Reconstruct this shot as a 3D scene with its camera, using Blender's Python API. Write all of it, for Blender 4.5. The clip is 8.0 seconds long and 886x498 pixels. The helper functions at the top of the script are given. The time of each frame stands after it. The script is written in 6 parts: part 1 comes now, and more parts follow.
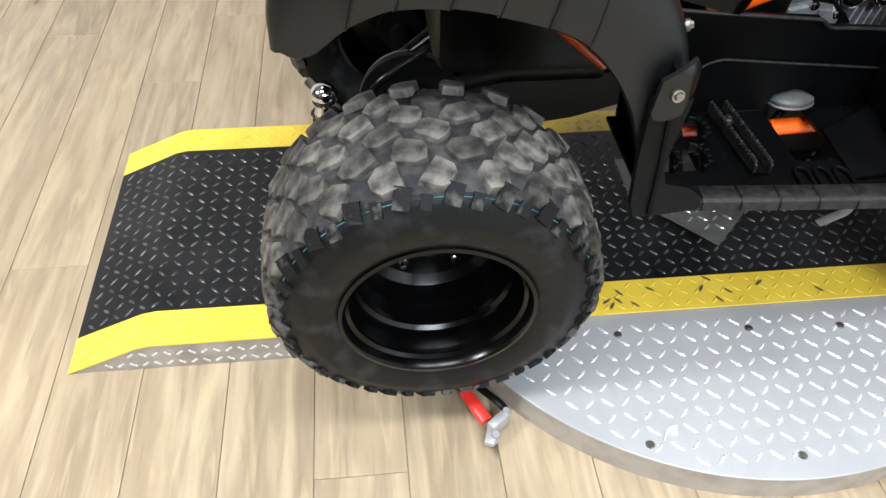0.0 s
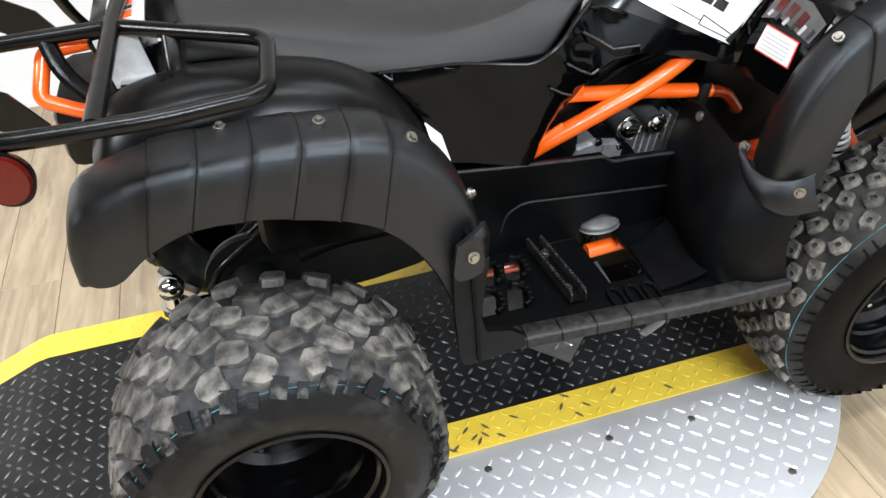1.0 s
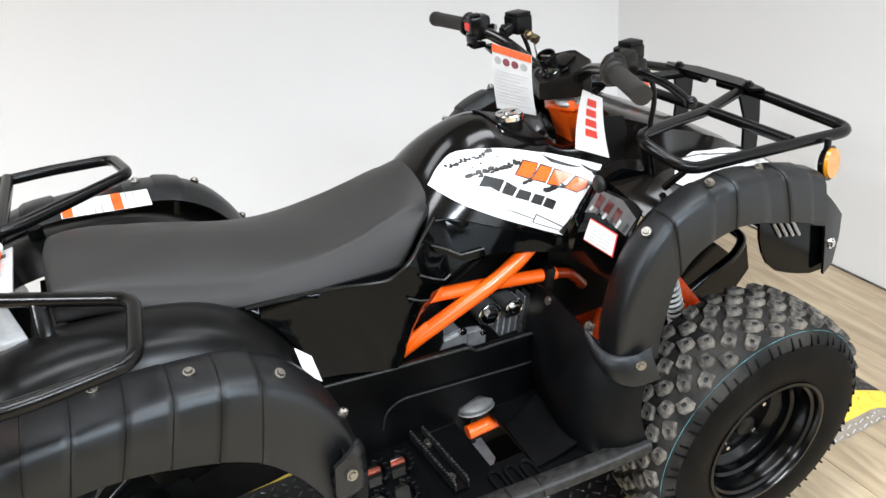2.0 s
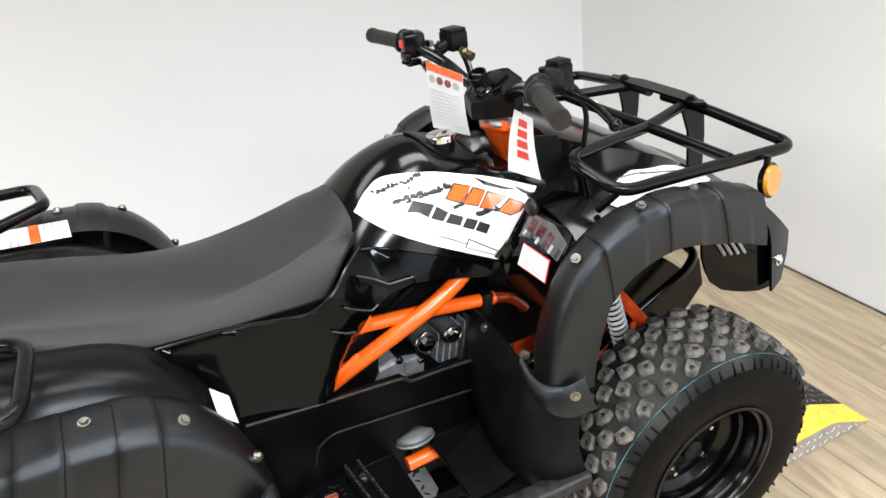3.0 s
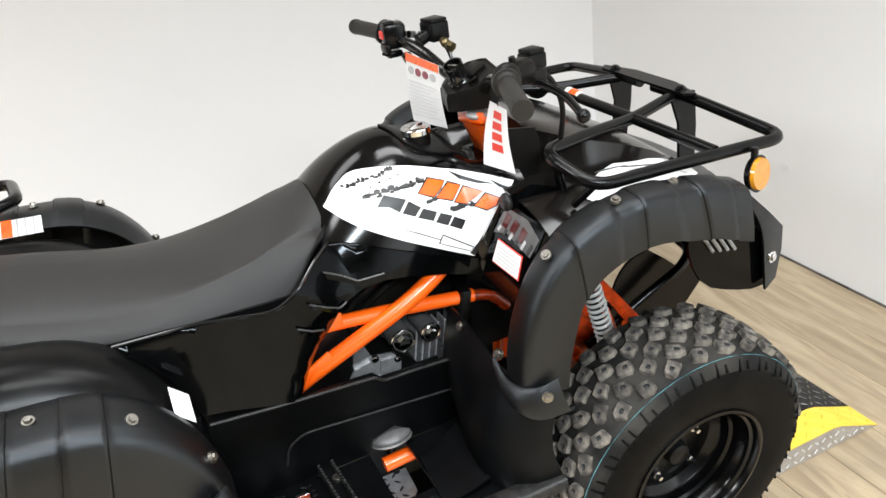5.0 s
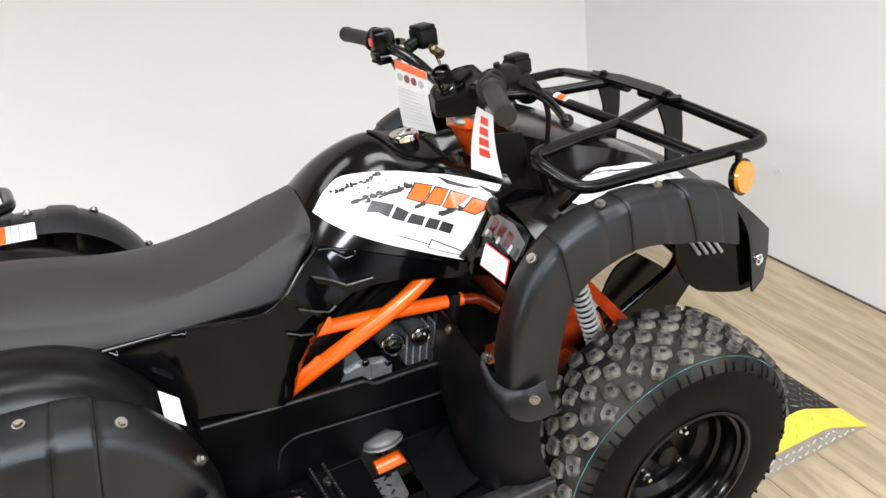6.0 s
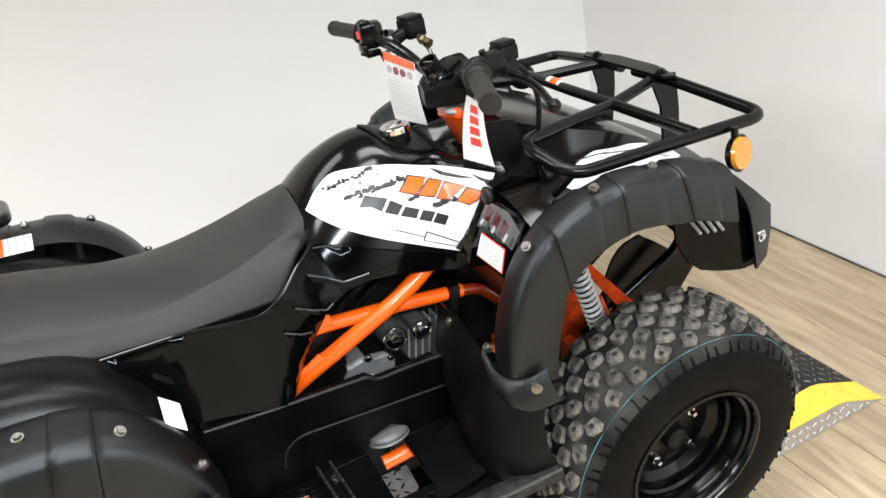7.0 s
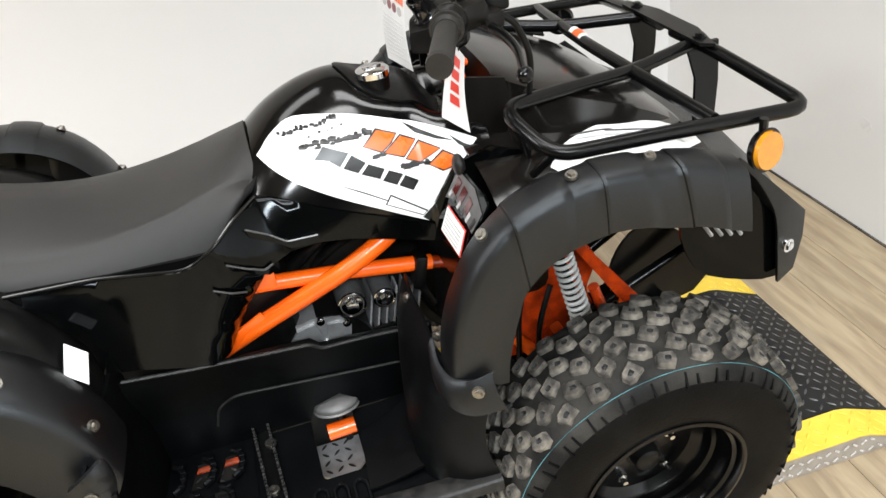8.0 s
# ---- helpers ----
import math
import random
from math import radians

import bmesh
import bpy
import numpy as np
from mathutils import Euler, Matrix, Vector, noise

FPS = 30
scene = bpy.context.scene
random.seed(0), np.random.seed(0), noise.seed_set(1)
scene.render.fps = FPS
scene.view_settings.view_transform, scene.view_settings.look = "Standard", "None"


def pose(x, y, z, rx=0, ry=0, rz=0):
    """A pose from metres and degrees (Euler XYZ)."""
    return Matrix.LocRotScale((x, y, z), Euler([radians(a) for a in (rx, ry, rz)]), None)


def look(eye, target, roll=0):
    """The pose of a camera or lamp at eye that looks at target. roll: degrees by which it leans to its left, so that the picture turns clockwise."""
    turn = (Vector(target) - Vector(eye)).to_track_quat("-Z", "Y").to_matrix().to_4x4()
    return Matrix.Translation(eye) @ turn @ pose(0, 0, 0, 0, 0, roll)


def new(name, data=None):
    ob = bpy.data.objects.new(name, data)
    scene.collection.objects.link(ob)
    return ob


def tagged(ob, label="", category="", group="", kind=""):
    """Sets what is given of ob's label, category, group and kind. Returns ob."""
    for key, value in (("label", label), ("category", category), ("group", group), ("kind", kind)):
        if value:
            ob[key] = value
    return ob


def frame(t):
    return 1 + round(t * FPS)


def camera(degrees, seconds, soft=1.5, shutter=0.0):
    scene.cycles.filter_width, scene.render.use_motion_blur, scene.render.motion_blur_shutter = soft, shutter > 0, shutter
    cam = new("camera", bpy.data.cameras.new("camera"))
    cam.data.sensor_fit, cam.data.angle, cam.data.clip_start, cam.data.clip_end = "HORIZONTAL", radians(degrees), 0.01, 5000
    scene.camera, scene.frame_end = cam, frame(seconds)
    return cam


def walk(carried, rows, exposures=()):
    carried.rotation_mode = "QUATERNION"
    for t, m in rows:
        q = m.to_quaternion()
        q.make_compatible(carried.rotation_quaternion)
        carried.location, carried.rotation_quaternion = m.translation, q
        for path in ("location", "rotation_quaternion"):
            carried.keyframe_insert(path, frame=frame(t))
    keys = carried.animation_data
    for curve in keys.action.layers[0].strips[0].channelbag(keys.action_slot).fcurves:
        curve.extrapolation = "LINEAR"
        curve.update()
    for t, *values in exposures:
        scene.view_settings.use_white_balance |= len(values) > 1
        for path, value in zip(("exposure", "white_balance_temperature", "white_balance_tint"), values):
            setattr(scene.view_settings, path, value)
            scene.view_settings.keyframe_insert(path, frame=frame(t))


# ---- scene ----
cam = camera(58.5, 8.0)
PATH = [
    (0, (-0.103, -1.169, 1.104), (0.077, 0.247, -0.298), 1.6),
    (0.5, (-0.061, -1.172, 1.096), (0.158, 0.22, -0.322), 0.3),
    (0.6, (-0.039, -1.166, 1.133), (0.189, 0.236, -0.275), -0.0),
    (0.8, (-0.004, -1.177, 1.178), (0.306, 0.295, -0.14), -0.7),
    (1, (0.027, -1.187, 1.209), (0.435, 0.363, 0.013), -3.5),
    (1.2, (0.049, -1.194, 1.247), (0.544, 0.368, 0.101), -4.8),
    (1.3, (0.052, -1.193, 1.261), (0.588, 0.356, 0.114), -5.5),
    (1.5, (0.076, -1.199, 1.289), (0.704, 0.349, 0.189), -6.1),
    (1.8, (0.091, -1.22, 1.334), (0.725, 0.41, 0.364), -5.9),
    (2, (0.086, -1.226, 1.351), (0.796, 0.398, 0.423), -5.9),
    (2.2, (0.089, -1.231, 1.355), (0.857, 0.342, 0.389), -6.0),
    (3.3, (0.279, -1.202, 1.362), (0.934, 0.45, 0.443), -7.7),
    (3.5, (0.316, -1.192, 1.366), (0.891, 0.481, 0.434), -8.4),
    (4, (0.333, -1.194, 1.358), (0.925, 0.483, 0.444), -8.0),
    (4.5, (0.312, -1.219, 1.339), (0.967, 0.426, 0.41), -8.0),
    (5, (0.31, -1.23, 1.33), (0.963, 0.417, 0.402), -7.9),
    (6.5, (0.329, -1.257, 1.331), (0.985, 0.398, 0.419), -8.8),
    (7, (0.356, -1.253, 1.326), (0.969, 0.406, 0.392), -11.6),
    (7.5, (0.484, -1.232, 1.292), (0.985, 0.443, 0.32), -6.6),
    (8, (0.591, -1.157, 1.294), (0.946, 0.488, 0.214), -8.3),
]
walk(cam, [(t, look(eye, target, roll)) for t, eye, target, roll in PATH], [(0, -0.20, 6280, 10), (0.6, -0.14, 6280, 10), (1.0, 0.02, 6300, 10), (1.5, 0.02, 6300, 10), (1.9, 0.11, 6300, 10), (3.5, 0.09, 6480, 10), (5.0, 0.06, 6520, 10), (7.0, 0.06, 6600, 10), (8.0, 0.01, 6650, 10)])

# ---------------------------------------------------------------- light
world = bpy.data.worlds.new("world")
scene.world = world
world.use_nodes = True
world.node_tree.nodes["Background"].inputs[0].default_value = (1, 1, 1, 1)
world.node_tree.nodes["Background"].inputs[1].default_value = 0.005


def panel_lamp(x, y, z, sx, sy, watts, colour=(0.97, 0.985, 1.0), spread=180):
    """A recessed ceiling panel; spread: the angle to which its louvre lets light out."""
    data = bpy.data.lights.new("ceiling_lamp", "AREA")
    data.shape, data.size, data.size_y, data.energy, data.color = "RECTANGLE", sx, sy, watts, colour
    data.spread = radians(spread)
    ob = new("ceiling_lamp", data)
    ob.matrix_world = pose(x, y, z)
    return ob


CEIL = 3.0
for lx, ly, watts, spread in ((-0.55, -0.95, 19, 110), (0.75, -0.95, 14, 110), (0.10, -3.5, 200, 146), (1.0, -3.6, 150, 146), (-3.1, -0.9, 240, 146), (1.45, -0.10, 21, 180), (-0.2, 0.65, 12, 180)):
    panel_lamp(lx, ly, CEIL - 0.03, 1.2, 0.5, watts, (0.86, 0.94, 1.0) if ly < -2 else (0.97, 0.985, 1.0), spread)


# ---------------------------------------------------------------- materials
def mat(name, colour, rough=0.5, metal=0.0, second=None, scale=40.0, amount=0.5, bump=0.0, bump_scale=300.0,
        rough_var=0.1, coat=0.0, stretch=(1, 1, 1), spread=(0.4, 0.65), per_piece=0.0, spec=0.5, tint=None):
    """Principled surface with a second tone in patches, uneven gloss and fine relief, in metres."""
    m = bpy.data.materials.new(name)
    m.use_nodes = True
    nt = m.node_tree
    b = nt.nodes["Principled BSDF"]
    co = nt.nodes.new("ShaderNodeTexCoord")
    mp = nt.nodes.new("ShaderNodeMapping")
    mp.inputs["Scale"].default_value = stretch
    nt.links.new(co.outputs["Object"], mp.inputs[0])
    n = nt.nodes.new("ShaderNodeTexNoise")
    n.inputs["Scale"].default_value, n.inputs["Detail"].default_value = scale, 6
    nt.links.new(mp.outputs[0], n.inputs["Vector"])
    ramp = nt.nodes.new("ShaderNodeMapRange")
    ramp.inputs[1].default_value, ramp.inputs[2].default_value = spread
    ramp.inputs[4].default_value = amount
    nt.links.new(n.outputs["Fac"], ramp.inputs[0])
    mix = nt.nodes.new("ShaderNodeMix")
    mix.data_type = "RGBA"
    second = second or tuple(c * 0.7 for c in colour)
    mix.inputs[6].default_value, mix.inputs[7].default_value = (*colour, 1), (*second, 1)
    nt.links.new(ramp.outputs[0], mix.inputs[0])
    out = mix.outputs[2]
    if per_piece:
        info = nt.nodes.new("ShaderNodeObjectInfo")
        r2 = nt.nodes.new("ShaderNodeMapRange")
        r2.inputs[3].default_value, r2.inputs[4].default_value = 1 - per_piece, 1 + per_piece
        nt.links.new(info.outputs["Random"], r2.inputs[0])
        hsv = nt.nodes.new("ShaderNodeHueSaturation")
        nt.links.new(r2.outputs[0], hsv.inputs["Value"])
        nt.links.new(out, hsv.inputs["Color"])
        out = hsv.outputs[0]
    nt.links.new(out, b.inputs["Base Color"])
    rr = nt.nodes.new("ShaderNodeMapRange")
    rr.inputs[3].default_value, rr.inputs[4].default_value = max(0.02, rough - rough_var), min(1, rough + rough_var)
    nt.links.new(n.outputs["Fac"], rr.inputs[0])
    nt.links.new(rr.outputs[0], b.inputs["Roughness"])
    b.inputs["Metallic"].default_value = metal
    b.inputs["Coat Weight"].default_value = coat
    b.inputs["Coat Roughness"].default_value = 0.04
    b.inputs["Specular IOR Level"].default_value = spec
    if tint:
        b.inputs["Specular Tint"].default_value = (*tint, 1)
    if bump:
        n2 = nt.nodes.new("ShaderNodeTexNoise")
        n2.inputs["Scale"].default_value, n2.inputs["Detail"].default_value = bump_scale, 3
        nt.links.new(mp.outputs[0], n2.inputs["Vector"])
        bp = nt.nodes.new("ShaderNodeBump")
        bp.inputs["Strength"].default_value, bp.inputs["Distance"].default_value = bump, 0.002
        nt.links.new(n2.outputs["Fac"], bp.inputs["Height"])
        nt.links.new(bp.outputs[0], b.inputs["Normal"])
    return m


M_FLARE = mat("grained_black_plastic", (0.0036, 0.0036, 0.0039), 0.33, second=(0.0064, 0.0064, 0.0068), scale=9, bump=0.25, bump_scale=900, spec=0.46, rough_var=0.06, tint=(0.88, 0.945, 1.0))
M_WELL = mat("moulded_black_plastic", (0.0010, 0.0011, 0.0013), 0.45, second=(0.0026, 0.0028, 0.0031), scale=14, bump=0.3, bump_scale=700, spec=0.10, tint=(0.88, 0.945, 1.0))
M_GLOSS = mat("glossy_black_paint", (0.0010, 0.0011, 0.0012), 0.09, second=(0.0016, 0.0017, 0.0019), scale=25, rough_var=0.04, spec=0.17, tint=(0.88, 0.945, 1.0))
M_TANK = mat("lacquered_black_paint", (0.0012, 0.0012, 0.0013), 0.13, second=(0.0018, 0.0018, 0.0019), scale=25, rough_var=0.04, spec=0.40)
# greyer than the gloss paint, to put an edge highlight into the colour
M_EDGE_GLINT = mat("highlit_black_edge", (0.035, 0.035, 0.036), 0.30, second=(0.05, 0.05, 0.05), scale=60, rough_var=0.15, spec=1.0)
M_ROLLED = mat("glossy_rolled_edge", (0.003, 0.003, 0.0032), 0.12, second=(0.006, 0.006, 0.006), scale=60, rough_var=0.05, spec=1.0)
M_SATIN = mat("satin_black_plastic", (0.003, 0.003, 0.003), 0.30, second=(0.006, 0.006, 0.006), scale=25, rough_var=0.06, spec=0.16)
M_SEAT = mat("black_vinyl", (0.0180, 0.0172, 0.0166), 0.44, second=(0.0230, 0.0220, 0.0212), scale=7, bump=0.35, bump_scale=1100, rough_var=0.05, spec=0.34)
M_STEEL_BLACK = mat("black_powder_coat", (0.0025, 0.0025, 0.0026), 0.20, second=(0.005, 0.005, 0.005), scale=60, bump=0.1, bump_scale=800, rough_var=0.06, spec=0.24)
M_SHIELD = mat("scuffed_black_plastic", (0.0012, 0.0013, 0.0015), 0.42, second=(0.0038, 0.0039, 0.0042), scale=16, bump=0.25, bump_scale=600, spec=0.16, tint=(0.88, 0.945, 1.0))
M_GRIP_RUBBER = mat("greyed_grip_rubber", (0.011, 0.0100, 0.009), 0.50, second=(0.026, 0.023, 0.020), scale=26, bump=0.3, bump_scale=700, spec=0.35)
M_BAR = mat("glossy_black_tube", (0.0025, 0.0025, 0.0026), 0.14, second=(0.004, 0.004, 0.004), scale=60, rough_var=0.04, spec=0.7)
M_GRIP = mat("scuffed_black_steel", (0.010, 0.010, 0.010), 0.40, second=(0.05, 0.048, 0.045), scale=90, amount=0.7, spec=0.4)
M_ORANGE = mat("orange_powder_coat", (0.95, 0.125, 0.006), 0.30, second=(0.85, 0.085, 0.004), scale=30, amount=0.35, rough_var=0.06, coat=0.3)
# the orange coat again, with deep shade put into its colour
M_ORANGE_SHADED = mat("shaded_orange_coat", (0.50, 0.046, 0.005), 0.28, second=(0.12, 0.012, 0.003), scale=34, amount=0.8, rough_var=0.1, coat=0.4)
M_PEDAL = mat("worn_grey_pedal", (0.10, 0.10, 0.10), 0.45, 0.4, second=(0.19, 0.185, 0.18), scale=40, bump=0.2, bump_scale=300)
M_SKID = mat("dull_steel_treadplate", (0.14, 0.134, 0.125), 0.38, 0.4, second=(0.22, 0.21, 0.19), scale=26, bump=0.15, bump_scale=300)
M_SKID_LUG = mat("worn_treadplate_lug", (0.42, 0.41, 0.39), 0.30, 0.6, second=(0.22, 0.21, 0.20), scale=80)
M_CAST = mat("weathered_casting", (0.40, 0.40, 0.405), 0.34, 0.6, second=(0.20, 0.20, 0.20), scale=45, bump=0.3, bump_scale=350)
M_RUBBER = mat("tyre_rubber", (0.0014, 0.0014, 0.0015), 0.56, second=(0.0060, 0.0059, 0.0057), scale=18, amount=0.7, bump=0.35, bump_scale=350, spec=0.08)
M_RUBBER_DIRTY = mat("dirty_tyre_rubber", (0.0028, 0.0029, 0.0032), 0.48, second=(0.034, 0.034, 0.034), scale=20, amount=0.8, bump=0.3, bump_scale=350, spec=0.25, spread=(0.54, 0.76), tint=(0.88, 0.945, 1.0))
M_CARCASS = mat("dusty_tyre_rubber", (0.015, 0.0155, 0.0165), 0.72, second=(0.060, 0.058, 0.055), scale=42, amount=0.8, bump=0.4, bump_scale=250, spec=0.3)
M_GROOVE = mat("dark_tread_groove", (0.004, 0.004, 0.004), 0.7, second=(0.034, 0.032, 0.028), scale=14, amount=0.8, bump=0.4, bump_scale=250, spec=0.2)
M_LUG = mat("scuffed_tread_rubber", (0.036, 0.033, 0.030), 0.75, second=(0.185, 0.166, 0.138), scale=48, amount=0.85, bump=0.6, bump_scale=240, per_piece=0.4, spread=(0.40, 0.66), spec=0.3)
M_LUG_WORN = mat("pale_worn_tread_rubber", (0.018, 0.017, 0.0158), 0.70, second=(0.150, 0.138, 0.122), scale=44, amount=0.9, bump=0.6, bump_scale=240, per_piece=0.5, spread=(0.35, 0.70), spec=0.3)
M_LUG_SIDE = mat("dirt_streaked_shoulder_rubber", (0.0045, 0.0045, 0.0048), 0.62, second=(0.105, 0.100, 0.092), scale=34, amount=0.8, bump=0.5, bump_scale=240, spread=(0.52, 0.66), spec=0.2)
M_RIM = mat("black_wheel_enamel", (0.0012, 0.0012, 0.0013), 0.20, second=(0.0026, 0.0026, 0.0028), scale=30, rough_var=0.06, spec=0.28)
M_SPRING = mat("grey_spring_paint", (0.40, 0.40, 0.385), 0.40, second=(0.27, 0.265, 0.25), scale=60)
# scuffed plastic; its paler tone also paints highlights on the footwell wall
M_SCUFF_GLINT = mat("scuffed_highlit_edge_plastic", (0.008, 0.008, 0.008), 0.42, second=(0.030, 0.028, 0.026), scale=90, amount=0.6, bump=0.3, bump_scale=500, spec=0.30)
M_DASH = mat("brown_black_plastic", (0.0040, 0.0033, 0.0028), 0.34, second=(0.0075, 0.0062, 0.0053), scale=20, bump=0.15, bump_scale=700, spec=0.18)
M_COWL = mat("glossy_dark_cowl", (0.006, 0.005, 0.0044), 0.14, second=(0.009, 0.0075, 0.0065), scale=14, rough_var=0.06, spec=0.38)
M_CHROME = mat("chrome", (0.75, 0.75, 0.75), 0.10, 1.0, second=(0.6, 0.6, 0.6), scale=60, rough_var=0.05)
M_BOLT = mat("zinc_bolt", (0.30, 0.285, 0.255), 0.36, 1.0, second=(0.12, 0.112, 0.098), scale=200)
M_BRASS = mat("aged_brass", (0.24, 0.19, 0.10), 0.30, 1.0, second=(0.12, 0.09, 0.05), scale=120)
M_ALLOY = mat("cast_aluminium", (0.44, 0.44, 0.445), 0.42, 0.5, second=(0.26, 0.26, 0.26), scale=60, bump=0.3, bump_scale=400)
M_FIN = mat("bare_aluminium", (0.62, 0.62, 0.63), 0.30, 0.6, second=(0.30, 0.30, 0.30), scale=60, bump=0.15, bump_scale=400)
M_ENGINE = mat("black_engine_paint", (0.0016, 0.0016, 0.0016), 0.42, second=(0.005, 0.005, 0.005), scale=40, bump=0.2, bump_scale=300, spec=0.22)
M_WHITE = mat("white_vinyl_print", (0.84, 0.84, 0.84), 0.25, second=(0.78, 0.78, 0.78), scale=12, coat=0.3)
M_PAPER = mat("white_paper", (0.80, 0.80, 0.80), 0.6, second=(0.72, 0.72, 0.72), scale=20)
M_PRINT_ORANGE = mat("orange_print", (0.88, 0.13, 0.010), 0.3, second=(0.80, 0.075, 0.008), scale=30)
M_PRINT_RED = mat("red_print", (0.70, 0.06, 0.04), 0.4, second=(0.62, 0.05, 0.04), scale=30)
M_PRINT_DARK_RED = mat("dark_red_print", (0.24, 0.035, 0.05), 0.4, second=(0.12, 0.02, 0.03), scale=120)
M_PRINT_BLACK = mat("black_print", (0.010, 0.010, 0.010), 0.3, second=(0.02, 0.02, 0.02), scale=60)
M_PRINT_PALE = mat("pale_grey_print", (0.62, 0.62, 0.62), 0.5, second=(0.70, 0.70, 0.70), scale=80)
M_PRINT_GREY = mat("grey_print", (0.42, 0.42, 0.42), 0.5, second=(0.55, 0.55, 0.55), scale=80)
M_AMBER = mat("amber_reflector", (0.58, 0.235, 0.006), 0.15, second=(0.46, 0.17, 0.005), scale=90, coat=0.8)
M_RED_LENS = mat("red_reflector", (0.07, 0.003, 0.002), 0.15, second=(0.05, 0.002, 0.002), scale=90, coat=0.1)
M_RED_PLASTIC = mat("red_plastic", (0.78, 0.035, 0.025), 0.35, second=(0.66, 0.03, 0.02), scale=40)
M_CHALK = mat("teal_chalk", (0.13, 0.36, 0.40), 0.8, second=(0.02, 0.05, 0.06), scale=30, amount=0.95)
M_DECK = mat("black_deck_paint", (0.007, 0.007, 0.0075), 0.42, second=(0.024, 0.0235, 0.023), scale=7, amount=0.6, bump=0.15, bump_scale=250, rough_var=0.1, spec=0.22)
M_DECK_LUG = mat("worn_deck_lug", (0.028, 0.028, 0.028), 0.35, second=(0.16, 0.157, 0.153), scale=60, amount=0.8, metal=0.3)
M_YELLOW = mat("yellow_safety_paint", (0.80, 0.57, 0.060), 0.45, second=(0.70, 0.47, 0.035), scale=16, amount=0.6, bump=0.2, bump_scale=200)
M_YELLOW_WORN = mat("scraped_yellow_paint", (0.12, 0.10, 0.05), 0.45, second=(0.05, 0.05, 0.05), scale=60)
M_PLATE = mat("aluminium_plate", (0.47, 0.47, 0.48), 0.42, 0.4, second=(0.38, 0.38, 0.39), scale=7, amount=0.6, bump=0.1, bump_scale=300, rough_var=0.12)
M_PLATE_LUG = mat("polished_plate_lug", (0.80, 0.80, 0.81), 0.28, 0.5, second=(0.66, 0.66, 0.66), scale=90, rough_var=0.1)
M_SKIRT = mat("dull_aluminium_edge", (0.38, 0.345, 0.305), 0.5, 0.3, second=(0.26, 0.225, 0.185), scale=22, amount=0.7)
M_WALL = mat("white_wall_paint", (0.84, 0.843, 0.85), 0.7, second=(0.81, 0.81, 0.815), scale=1.6, bump=0.12, bump_scale=90)
# for walls out of view; dark so that black plastic reflects little
M_FAR_WALL = mat("unseen_wall_grey", (0.11, 0.11, 0.11), 0.7, second=(0.09, 0.09, 0.09), scale=1.6, bump=0.1, bump_scale=90)
M_CEIL = mat("grey_ceiling_paint", (0.30, 0.30, 0.30), 0.8, second=(0.26, 0.26, 0.26), scale=3)
M_GAP = mat("floor_joint", (0.36, 0.28, 0.19), 0.8, second=(0.10, 0.078, 0.055), scale=5, amount=0.9)


